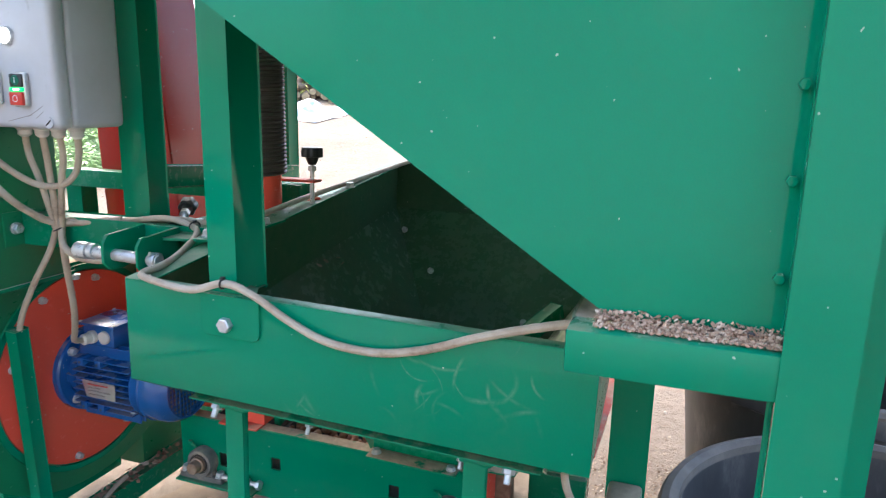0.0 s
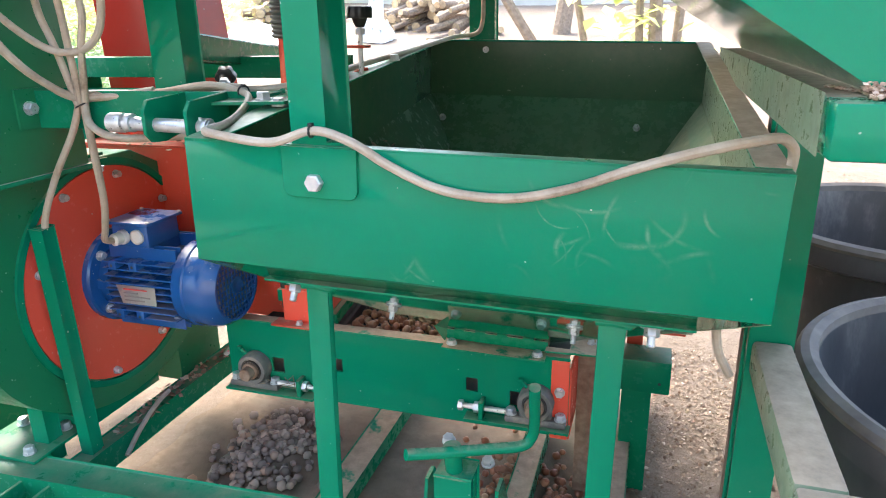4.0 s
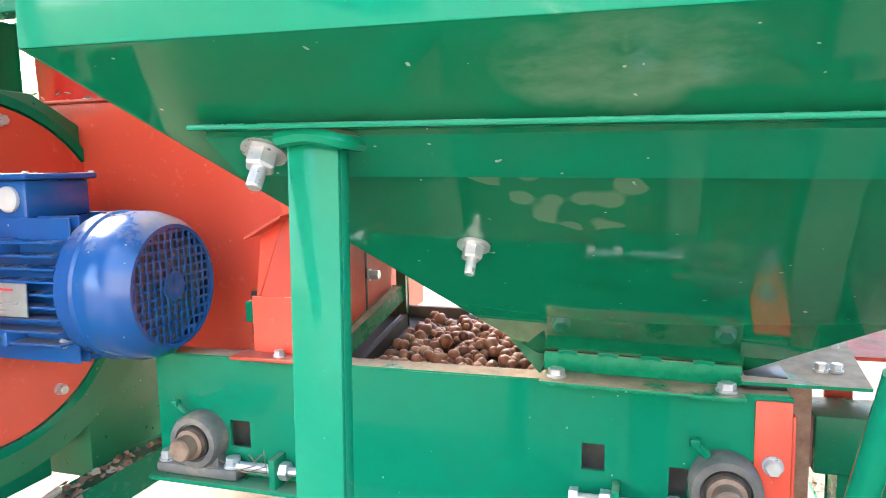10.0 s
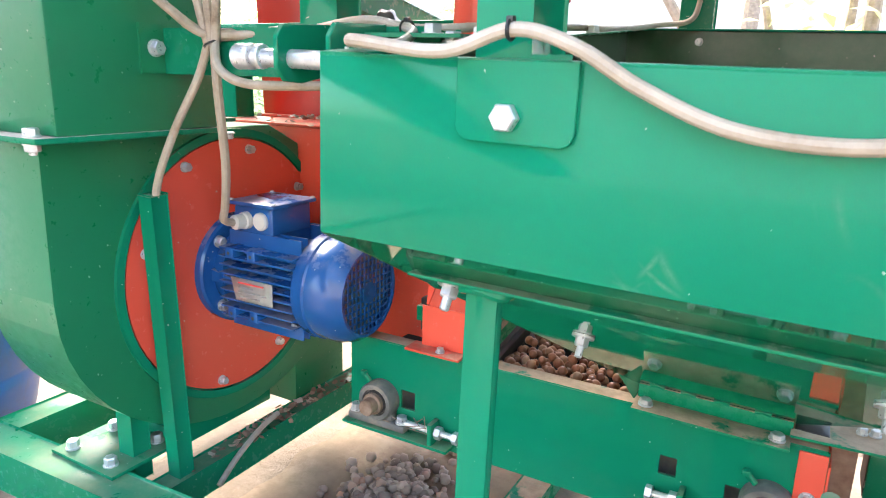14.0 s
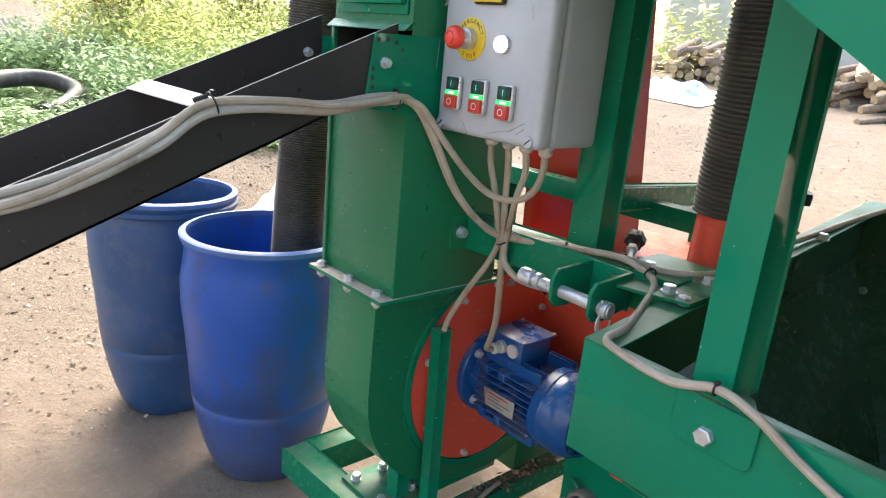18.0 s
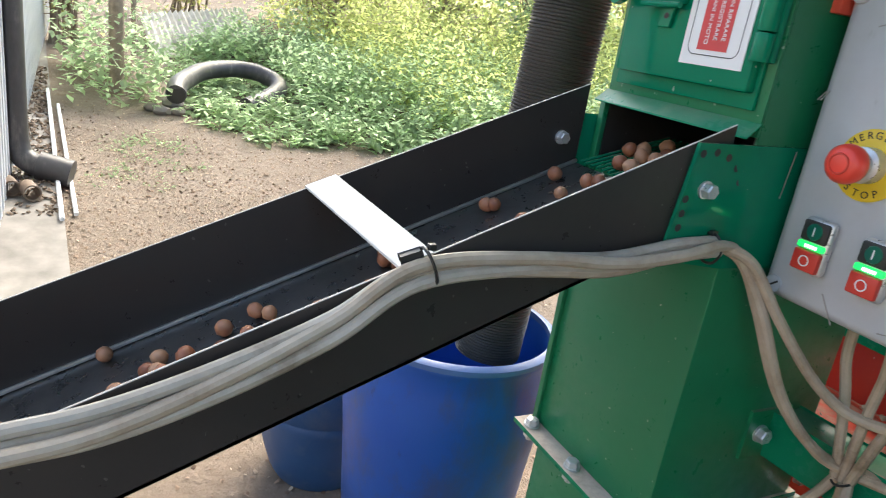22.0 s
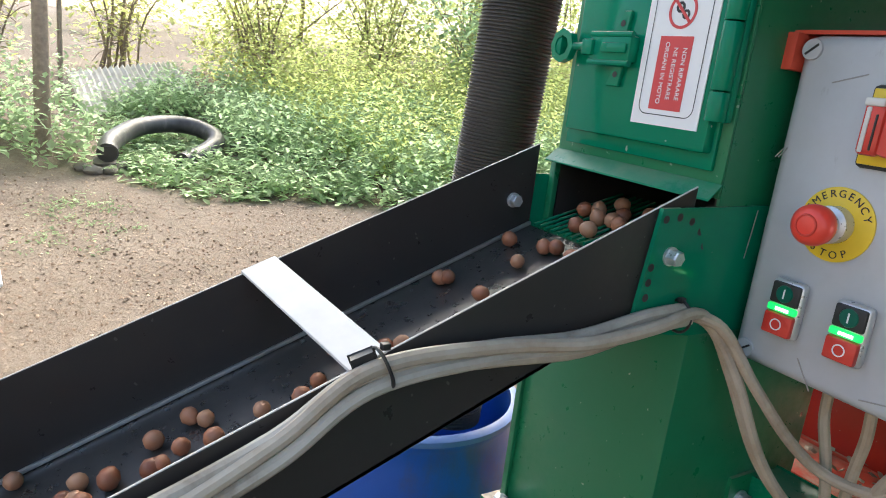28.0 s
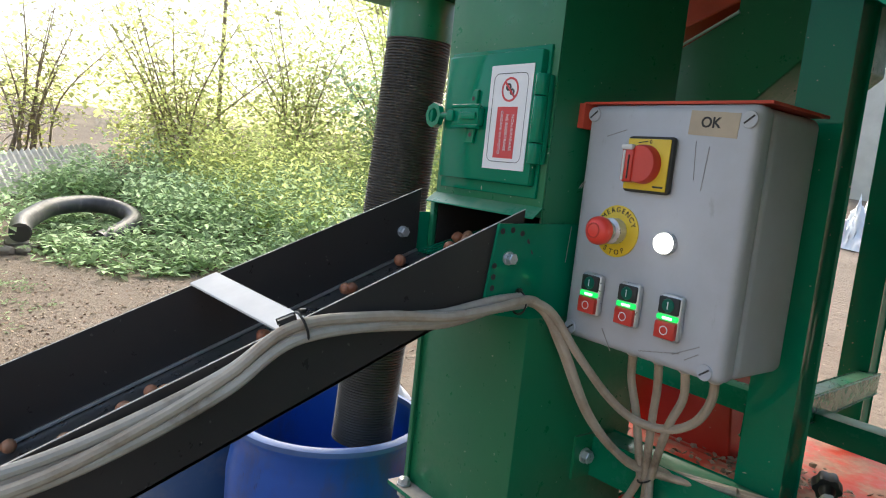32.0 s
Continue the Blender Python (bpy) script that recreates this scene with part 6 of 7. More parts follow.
cable([(TIE[0] - 0.006, TIE[1], TIE[2]), (-0.315, 0.160, 0.68), (-0.355, 0.150, 0.61), (-0.392, 0.148, 0.535), (-0.402, 0.155, 0.46)], 0.0052, G, "grey cable running down to the fan stay")
cable([(TIE[0] + 0.004, TIE[1], TIE[2]), (-0.292, 0.17, 0.66), (-0.318, 0.20, 0.57), (-0.350, 0.225, 0.51), (-0.366, 0.236, 0.485), (-0.369, 0.262, 0.476)], 0.0058, G, "grey cable running down to the motor gland")
cable([(TIE[0] + 0.008, TIE[1] - 0.002, TIE[2]), (-0.268, 0.150, 0.695), (-0.23, 0.150, 0.678), (-0.17, 0.17, 0.676), (-0.08, 0.21, 0.68)], 0.0056, G, "grey cable curving behind the clevis")
cable([(-0.206, 0.140, KZ0 - 0.016), (-0.208, 0.142, 0.855), (-0.228, 0.150, 0.822), (-0.262, 0.152, 0.800), (-0.300, 0.138, 0.800), (-0.322, 0.106, 0.828), (-0.343, 0.064, 0.880), (-0.362, 0.028, 0.930), (-0.377, -0.008, 0.943)], 0.0054, G, "grey cable looping from the control box")
# bundle along the chute
for i, (dx, dz, mat) in enumerate(((0.0, 0.005, "cable_white"), (0.008, 0.002, G), (0.001, -0.003, G), (0.006, -0.007, "cable_white"))):
    x = XR + 0.010 + dx
    pts = [(x, -1.25, cz(-1.25, 1.14) + dz), (x, -0.95, cz(-0.95, 1.115) + dz), (x + 0.003, -0.70, cz(-0.70, 1.085) + dz), (x + 0.002, -0.57, cz(-0.57, 1.053) + dz), (x + 0.001, -0.50, cz(-0.50, 1.036) + dz), (x, -0.43, cz(-0.43, 1.032) + dz), (x, -0.355, cz(-0.355, 1.036) + dz), (x, -0.295, cz(-0.295, 1.048) + dz), (x, -0.20, 0.928 + dz * 0.9), (x + 0.003, -0.12, 0.926 + dz * 0.8), (x + 0.004, -0.05, 0.936 + dz * 0.7), (x + 0.003, -0.005, 0.942 + dz * 0.6)]
    if i == 1 or i == 2:
        pts += [(-0.370, 0.018 + 0.004 * i, 0.936 - 0.004 * i), (-0.350 - 0.005 * i, 0.052, 0.885), (-0.331 - 0.004 * i, 0.088, 0.806), (-0.312, 0.124, 0.757), (-0.291, 0.160 + 0.006 * i, 0.731), (-0.19, 0.200, 0.741)]
    pts = [(px + (0.003 * math.sin(2.1 * i + 13 * py) if -1.2 < py < -0.03 else 0), py, pz + (0.0035 * math.sin(1.3 + 2.6 * i + 11 * py) if -1.2 < py < -0.03 else 0)) for px, py, pz in pts]
    cable(pts, 0.0055, mat, ("pale" if mat == "cable_white" else "dusty grey") + " cable in the bundle along the chute")


def strap(center, axis, rx, rz, label):
    """A thin black cable tie round a bundle."""
    d, s, u = frame_of(Vector(center), Vector(center) + Vector(axis))
    pts = [Vector(center) + s * (rx * math.cos(a)) + u * (rz * math.sin(a)) for a in (i * math.pi / 8 for i in range(17))]
    t = thing("cable_tie", center, label, "cable tie", "black cable ties")
    part("band", sweep(pts, 0.0013, 6, 2), M["black_plastic"], t)
    part("lock", box(center[0] - 0.0025, center[0] + 0.0025, center[1] - 0.003, center[1] + 0.003, center[2] + rz - 0.002, center[2] + rz + 0.0025, 0.0006), M["black_plastic"], t)
    return t


strap((XR + 0.0135, -0.287, 0.9275), (0, 1, 0.4), 0.0125, 0.0145, "black cable tie round the cable bundle")
strap((XR + 0.011, -0.008, 0.938), (0, 1, 0), 0.013, 0.014, "black cable tie round the cable bundle")
strap((-0.291, 0.165, 0.722), (0.4, 0.2, -1), 0.015, 0.010, "black cable tie holding the control cables")
strap((-0.040, 0.203, 0.740), (1, -0.3, 0), 0.010, 0.008, "black cable tie at the hopper corner")
strap((0.177, -0.012, 0.7215), (1, 0, 0), 0.0062, 0.0062, "black cable tie at the post foot")
solid("zip_tail", bar((XR + 0.005, -0.306, 0.930), (XR + 0.008, -0.292, 0.936), 0.009, 0.004, 0.001), M["black_plastic"], "black cable tie head on the chute edge", "cable tie", "black cable ties")
cable([(-0.385, 0.215, 0.062), (-0.392, 0.26, 0.085), (-0.40, 0.32, 0.105), (-0.405, 0.37, 0.112)], 0.0048, "cable_white", "short white hose end lying by the fan")

# ---- nuts ----
def nut_mesh():
    prof = [(-0.0085, 0.0), (-0.0078, 0.0042), (-0.005, 0.0075), (0.0, 0.0090), (0.005, 0.0072), (0.0082, 0.0034), (0.0096, 0.0)]
    bm = lathe((0, 0, 0), (0, 0, 1), prof, 9)
    return mesh_of("hazelnut", bm, M["nut"], 80)


NUT = nut_mesh()


def nut(x, y, z, label, group, s=1.0):
    ob = new("hazelnut", NUT)
    ob.matrix_world = Matrix.LocRotScale((x, y, z), Euler((random.uniform(0, 6.28), random.uniform(0, 6.28), random.uniform(0, 6.28))), (s, s, s * random.uniform(0.95, 1.12)))
    return tagged(ob, label, "hazelnut", group)


rng = random.Random(4)
for i in range(15):
    for j in range(10):
        x = -0.010 + i * 0.0145 + rng.uniform(-0.005, 0.005)
        y = 0.398 + j * 0.0155 + rng.uniform(-0.006, 0.006)
        if x > 0.19:
            continue
        nut(x, y, 0.2685 + (0.009 if rng.random() < 0.30 else 0) + rng.uniform(0, 0.002), "brown hazelnut in its shell on the belt", "hazelnuts on the belt", rng.uniform(0.74, 0.92))
for i in range(135):
    y = -0.03 - 0.78 * rng.random() ** 1.35
    x = XL + 0.02 + rng.random() ** 0.6 * (XR - XL - 0.04)
    nut(x, y, cz(y, FLO) + 0.0092, "brown hazelnut in its shell in the chute", "hazelnuts in the chute", rng.uniform(0.80, 0.98))
for i in range(22):
    x = CX0 + 0.02 + rng.random() * 0.17
    d = rng.random()
    nut(x, CY0 + 0.065 - 0.085 * d, 1.0005 - 0.0225 * d, "brown hazelnut on the outlet grate", "hazelnuts in the chute")


GR = (1 + math.sqrt(5)) / 2
ICO = [Vector(c).normalized() for c in ((-1, GR, 0), (1, GR, 0), (-1, -GR, 0), (1, -GR, 0), (0, -1, GR), (0, 1, GR), (0, -1, -GR), (0, 1, -GR), (GR, 0, -1), (GR, 0, 1), (-GR, 0, -1), (-GR, 0, 1))]
ICO_FACES = ((0, 11, 5), (0, 5, 1), (0, 1, 7), (0, 7, 10), (0, 10, 11), (1, 5, 9), (5, 11, 4), (11, 10, 2), (10, 7, 6), (7, 1, 8), (3, 9, 4), (3, 4, 2), (3, 2, 6), (3, 6, 8), (3, 8, 9), (4, 9, 5), (2, 4, 11), (6, 2, 10), (8, 6, 7), (9, 8, 1))


def scatter(name, spots, size, mat, label, category, seed, flat=0.7):
    """Many small lumps in one mesh of kind stuff; spots yields x, y, z."""
    r = random.Random(seed)
    verts, faces = [], []
    for x, y, z in spots:
        s = size * r.uniform(0.6, 1.3)
        m = Euler((r.uniform(-0.7, 0.7), r.uniform(-0.7, 0.7), r.uniform(0, 6.28))).to_matrix()
        b = len(verts)
        if flat >= 0.85:
            for c in ICO:
                v = m @ Vector([k * s * r.uniform(0.92, 1.08) for k in c])
                verts.append((x + v.x, y + v.y, z + v.z * flat))
            faces += [[b + k for k in f] for f in ICO_FACES]
            continue
        for c in ((1, 0, 0), (0, 1, 0), (-1, 0, 0), (0, -1, 0), (0.1, 0.1, flat), (0, 0.1, -flat), (0.7, 0.7, flat * 0.4), (-0.7, 0.6, flat * 0.5)):
            v = m @ Vector([k * s * r.uniform(0.75, 1.2) for k in c])
            verts.append((x + v.x, y + v.y, z + v.z))
        for f in ((0, 6, 4), (6, 1, 4), (1, 7, 4), (7, 2, 4), (2, 3, 4), (3, 0, 4), (6, 0, 5), (1, 6, 5), (7, 1, 5), (2, 7, 5), (3, 2, 5), (0, 3, 5)):
            faces.append([b + k for k in f])
    me = bpy.data.meshes.new(name)
    me.from_pydata(verts, [], faces)
    if flat >= 0.85:
        me.polygons.foreach_set("use_smooth", [True] * len(me.polygons))
    me.materials.append(M[mat])
    return tagged(new(name, me), label, category, "", "stuff")


def heap(cx, cy, sx, sy, n, seed, z0=0.0, rise=0.0):
    r = random.Random(seed)
    for _ in range(n):
        u, v = r.gauss(0, 0.5), r.gauss(0, 0.5)
        yield cx + u * sx, cy + v * sy, z0 + 0.006 + rise * math.exp(-(u * u + v * v) * 3) * r.random()


GZ = G0 + 0.012
# sheet of sacking under the machine
def sheet():
    bm = bmesh.new()
    nx, ny = 36, 34
    g = [[bm.verts.new((-0.46 + 0.92 * i / nx + 0.02 * noise.noise((j * 0.3, 1, 2)), 0.16 + 1.0 * j / ny, GZ - 0.004 + 0.010 * noise.noise((i * 0.23, j * 0.23, 5)) + 0.012 * max(0, noise.noise((i * 0.11 + 3, j * 0.5, 9))))) for j in range(ny + 1)] for i in range(nx + 1)]
    for i in range(nx):
        for j in range(ny):
            bm.faces.new((g[i][j], g[i + 1][j], g[i + 1][j + 1], g[i][j + 1]))
    return tagged(new("ground_sheet", mesh_of("ground_sheet", bm, M["sacking"], 180)), "creased dusty brown sacking sheet under the machine", "ground sheet")


sheet()
scatter("nut_husks", heap(-0.225, 0.455, 0.105, 0.15, 330, 3, GZ, 0.018), 0.0098, "husk", "heap of grey-brown nut shells and pebbles on the sacking", "husks", 5, 0.9)
def belt_spots():
    r = random.Random(17)
    for j in range(11):
        for i in range(18):
            yield -0.012 + i * 0.0150 + r.uniform(-0.005, 0.005), 0.556 + j * 0.0150 + r.uniform(-0.005, 0.005), 0.2690 + (0.009 if r.random() < 0.25 else 0) + r.uniform(0, 0.002)


scatter("belt_nuts", belt_spots(), 0.0088, "nut", "brown hazelnuts heaped along the rear of the belt", "hazelnuts", 18, 0.95)
scatter("spilt_nuts", heap(0.30, 0.47, 0.11, 0.14, 160, 6, GZ, 0.012), 0.0085, "nut", "spilt brown hazelnuts on the sacking", "hazelnuts", 8, 0.9)
scatter("spilt_nuts", heap(0.40, 0.40, 0.06, 0.14, 70, 16, GZ, 0.012), 0.0085, "nut", "spilt brown hazelnuts on the sacking", "hazelnuts", 9, 0.9)
scatter("chaff", heap(-0.30, 0.60, 0.28, 0.12, 320, 21, 0.604, 0.01), 0.006, "litter", "dry chaff lying on the red casing", "chaff", 22, 0.3)
scatter("chaff", heap(-0.42, 0.42, 0.02, 0.20, 130, 23, 0.086, 0.01), 0.006, "litter", "dry chaff lying on the base frame", "chaff", 24, 0.3)


def ledge_spots():
    r = random.Random(31)
    for _ in range(1700):
        x = 0.650 + 0.140 * r.random()
        d = r.random()
        yield x, -0.132 - 0.024 * d, 0.776 + 0.010 * (1 - d) * r.random()
    for _ in range(120):
        q = r.random()
        yield 0.640 + 0.022 * q + 0.004 * r.random(), -0.070 - 0.060 * q + 0.008 * r.random(), 0.776


scatter("chaff", ledge_spots(), 0.0019, "pale_chaff", "pale nut chaff lying on the beam of the hopper stand", "chaff", 33, 0.35)

# ---- porch: added shade roof, white panel wall, post, strip of concrete ----
# unseen roof, added and sized only to shade the machine
tagged(new("roof", mesh_of("roof", box(-2.7, 1.9, -0.45, 3.4, 3.75, 3.80, 0), M["plaster"], 0)), "unseen roof added to keep sun off the machine", "roof", "", "structure")


def ribbed_wall():
    """Upright ribbed steel panels along -x."""
    bm = bmesh.new()
    x, i, prev = -1.92, 0, None
    shape = [(0.0, 0.0), (0.045, 0.0), (0.055, -0.022), (0.085, -0.022), (0.095, 0.0)]
    while x > -8.5:
        for dx, dy in shape[:-1]:
            px = x - dx
            py = -0.845 - 0.012 * (px + 1.9) * -1 * 1.0 + dy
            a, b = bm.verts.new((px, py, -0.1)), bm.verts.new((px, py, 2.74))
            if prev:
                bm.faces.new((prev[0], a, b, prev[1]))
            prev = (a, b)
        x -= 0.095
    r = bmesh.ops.extrude_face_region(bm, geom=bm.faces[:])
    bmesh.ops.translate(bm, verts=[v for v in r["geom"] if isinstance(v, bmesh.types.BMVert)], vec=(0, -0.05, 0))
    return bm


# added out of view: pale wall that throws sunlight back on the machine
tagged(new("wall_south", mesh_of("wall_south", box(-1.8, 6.0, -4.4, -4.2, -0.1, 2.6, 0), M["plaster"], 0)), "unseen pale wall added to bounce light onto the machine", "wall", "", "structure")
tagged(new("wall_panels", mesh_of("wall_panels", ribbed_wall(), M["panel_white"], 25)), "pale ribbed sheet-metal wall", "wall", "", "structure")
solid("porch_post", rod((-1.86, -0.80, -0.07), (-1.86, -0.80, 2.75), 0.05, seg=24), M["brown_post"], "rusty brown round porch post", "post")


def strip_of_concrete():
    bm = bmesh.new()
    n = 40
    rows = []
    for i in range(n + 1):
        x = -1.2 - 6.6 * i / n
        yr = -0.55 - 0.075 * (-x - 1.9)
        z = ground_z(x, -0.7) + 0.03
        rows.append([bm.verts.new((x, yy, zz)) for yy, zz in ((-1.25, z), (yr, z), (yr, z - 0.08))])
    for a, b in zip(rows, rows[1:]):
        for j in range(2):
            bm.faces.new((a[j], b[j], b[j + 1], a[j + 1]))
    return bm


tagged(new("pavement", mesh_of("pavement", strip_of_concrete(), M["concrete"], 0)), "pale worn concrete strip along the wall", "pavement", "", "structure")
dp = thing("downpipe", (-3.45, -0.78, 0.15), "dark grey plastic downpipe ending in an elbow", "downpipe")
part("pipe", sweep([(-3.55, -0.845, 2.70), (-3.55, -0.845, 1.0), (-3.55, -0.845, 0.42), (-3.545, -0.835, 0.27), (-3.53, -0.79, 0.215), (-3.51, -0.74, 0.20)], 0.052, 16, 8), M["tub_black"], dp)
part("elbow_socket", rod((-3.52, -0.755, 0.205), (-3.49, -0.62, 0.175), 0.066, seg=22), M["tub_black"], dp)
for p, q in (((-3.04, -0.645, 0.100), (-4.99, -0.799, 0.335)), ((-3.157, -0.596, 0.085), (-4.735, -0.731, 0.285))):
    solid("white_rod", rod(p, q, 0.010, seg=8), M["sheet_white"], "thin white plastic rod lying beside the concrete", "rod", "white rods")
for x, y in ((-3.28, -0.79), (-3.33, -0.87)):
    z = ground_z(x, y) + 0.03
    solid("pipe_offcut", lathe((x - 0.05, y, z + 0.035), (1, 0.3, 0), [(0, 0.030), (0, 0.036), (0.10, 0.036), (0.10, 0.030), (0, 0.030)], 16), M["brown_post"], "short brown pipe offcut on the concrete", "pipe", "pipe offcuts")

# ---- loop of drain pipe, stones, leaning sheet, fence ----
def on_ground(x, y, h=0.0):
    return (x, y, ground_z(x, y) + h)


loop = thing("drain_pipe", on_ground(-5.6, 0.4), "black flexible drain pipe bent into a loop on the ground", "pipe")
lp = [on_ground(-4.85, -0.05, 0.115), on_ground(-5.0, -0.025, 0.14), on_ground(-5.2, 0.06, 0.15), on_ground(-5.42, 0.176, 0.155), on_ground(-5.55, 0.314, 0.16), on_ground(-5.62, 0.486, 0.16), on_ground(-5.58, 0.634, 0.145), on_ground(-5.45, 0.734, 0.125), on_ground(-5.3, 0.722, 0.105), on_ground(-5.15, 0.603, 0.07), on_ground(-5.0, 0.436, 0.045)]
part("tube", sweep(lp, 0.066, 20, 10), M["tub_black"], loop)
part("open_end", lathe(Vector(lp[0]) + Vector((0.004, 0, -0.001)), (1, -0.16, -0.15), [(0, 0), (0.001, 0.055), (0.001, 0)], 24), M["ink"], loop, "dark open pipe end")


def stone(x, y, s, seed):
    bm = bmesh.new()
    bmesh.ops.create_icosphere(bm, subdivisions=2, radius=s)
    for v in bm.verts:
        v.co *= 1 + 0.35 * noise.noise(v.co * (2 / s) + Vector((seed, 0, 0)))
        v.co.z *= 0.6
        v.co += Vector(on_ground(x, y, s * 0.35))
    solid("stone", bm, M["stone"], "rough grey stone under the drain pipe", "stone", "stones by the pipe")


for i, (x, y, s) in enumerate(((-4.79, -0.14, 0.06), (-4.80, -0.04, 0.05), (-4.95, -0.06, 0.075), (-4.90, 0.06, 0.055), (-4.86, -0.20, 0.05))):
    stone(x, y, s, i * 3.3)


def wavy_sheet(a, b, up, n, amp):
    a, b, up = Vector(a), Vector(b), Vector(up)
    nrm = (b - a).cross(up).normalized()
    bm = bmesh.new()
    prev = None
    for i in range(n * 6 + 1):
        t = i / (n * 6)
        p = a.lerp(b, t) + nrm * (amp * math.sin(i / 6 * 2 * math.pi))
        q = (bm.verts.new(p), bm.verts.new(p + up))
        if prev:
            bm.faces.new((prev[0], q[0], q[1], prev[1]))
        prev = q
    r = bmesh.ops.extrude_face_region(bm, geom=bm.faces[:])
    bmesh.ops.translate(bm, verts=[v for v in r["geom"] if isinstance(v, bmesh.types.BMVert)], vec=nrm * 0.004)
    return bm


solid("corrugated_sheet", wavy_sheet((-6.35, -0.08, 0.44), (-7.3, 1.0, 0.60), (-0.75, -0.1, 0.33), 20, 0.018), M["rusty_tin"], "leaning pale corrugated roofing sheet", "roofing sheet")
for x, y, h, r in ((-5.2, -0.40, 1.9, 0.05), (-6.4, -0.25, 1.6, 0.02), (-9.0, 2.6, 2.5, 0.03)):
    z = ground_z(x, y)
    solid("fence_post", rod((x, y, z - 0.05), (x + 0.03, y, z + h), r, r * 0.85, 12), M["bark"], "weathered wooden fence post", "post", "fence posts")

# ---- plants ----
def leaf_cloud(name, spots, mat, label, category, seed, kind="stuff", parent=None):
    """Many small folded leaves in one mesh; spots yields x, y, z and leaf length."""
    r = random.Random(seed)
    verts, faces = [], []
    off = Vector(root_of(parent).location) if parent else Vector((0, 0, 0))
    for x, y, z, s in spots:
        az, tilt = r.uniform(0, 6.28), r.uniform(-0.5, 0.9)
        d = Vector((math.cos(az) * math.cos(tilt), math.sin(az) * math.cos(tilt), -math.sin(tilt)))
        w = d.cross(Vector((0, 0, 1))).normalized() * (s * 0.30)
        u = w.cross(d).normalized() * (s * 0.10)
        c = Vector((x, y, z)) - off
        b = len(verts)
        verts += [c, c + d * s * 0.45 + w + u, c + d * s, c + d * s * 0.45 - w + u, c + d * s * 0.5]
        faces += [(b, b + 1, b + 4), (b + 1, b + 2, b + 4), (b, b + 4, b + 3), (b + 4, b + 2, b + 3)]
    me = bpy.data.meshes.new(name)
    me.from_pydata([tuple(v) for v in verts], [], faces)
    me.materials.append(M[mat])
    ob = new(name, me)
    if parent:
        ob.parent = parent
        return ob
    return tagged(ob, label, category, "", kind)


def weed_spots(n, seed, box4, edge, hmax, leaf):
    """Leaves on upright stalks; edge(x, y) is above 0 inside the patch."""
    r = random.Random(seed)
    x0, x1, y0, y1 = box4
    made = 0
    while made < n:
        x, y = r.uniform(x0, x1), r.uniform(y0, y1)
        e = edge(x, y)
        if e <= 0:
            continue
        h = hmax * min(1.0, e) * r.uniform(0.45, 1.0) * (0.75 + 0.5 * noise.noise((x * 1.3, y * 1.3, 4)))
        g = ground_z(x, y)
        lean = (r.uniform(-0.15, 0.15), r.uniform(-0.15, 0.15))
        m = r.randint(7, 13)
        for k in range(m):
            t = (k + 1) / m
            yield x + lean[0] * t + r.uniform(-0.05, 0.05), y + lean[1] * t + r.uniform(-0.05, 0.05), g + h * t, leaf * r.uniform(0.6, 1.25) * (1.15 - 0.5 * t)
        made += 1


def nettle_edge(x, y):
    """Above 0 inside the patch: low and patchy round the drain pipe, dense behind it and to its side."""
    ragged = 0.14 * noise.noise((y * 1.7, x * 0.6, 0)) + 0.10 * noise.noise((y * 6, x * 3, 5))
    front = -4.75 + 0.45 * min(1.0, max(0.0, (y - 0.05) / 0.35)) + 0.65 * min(1.0, max(0.0, (y - 0.95) / 1.4)) + ragged
    if x > front:
        return 0
    if y < 0.84 and x > -6.2:
        if y < 0.0 or noise.noise((x * 3.1, y * 3.1, 1)) < -0.2:
            return 0
        return 0.13 if x < -5.0 else min(0.42, (front - x) * 0.5 + 0.14)
    return min((front - x) * 0.8 + 0.36, (y - 0.1) * 1.5 + 0.3)


leaf_cloud("weeds", weed_spots(4700, 11, (-7.2, -3.2, 0.0, 5.0), nettle_edge, 0.62, 0.078), "leaf_weed", "dense green nettles and weeds at the edge of the yard", "weeds", 12)
leaf_cloud("weeds", weed_spots(2300, 13, (-9.5, -5.6, 1.3, 7.0), lambda x, y: 1.0, 1.45, 0.075), "leaf_bright", "tall bright green weeds behind the nettles", "weeds", 14)
leaf_cloud("weeds", weed_spots(1500, 21, (-6.9, -4.4, 1.5, 5.2), lambda x, y: 1.0 if x < -4.5 - 0.3 * noise.noise((y, 0, 3)) else 0, 1.25, 0.055), "leaf_bright", "tall feathery yellow-green weeds among the nettles", "weeds", 22)
leaf_cloud("weeds", weed_spots(130, 15, (-5.9, -4.72, -0.74, -0.13), lambda x, y: 1.0, 1.15, 0.075), "leaf_weed", "thin leafy stalks beside the fence post", "weeds", 16)
leaf_cloud("weeds", weed_spots(45, 17, (-4.4, -3.5, -0.45, 0.3), lambda x, y: 0.55 if noise.noise((x * 2, y * 2, 8)) > 0.1 else 0, 0.07, 0.03), "leaf_weed", "low green sprouts in the bare soil", "weeds", 18)
leaf_cloud("weeds", weed_spots(420, 19, (-9.5, -5.0, 5.6, 12.0), lambda x, y: 1.0, 1.3, 0.10), "leaf_bright", "tall weeds behind the yard", "weeds", 20)


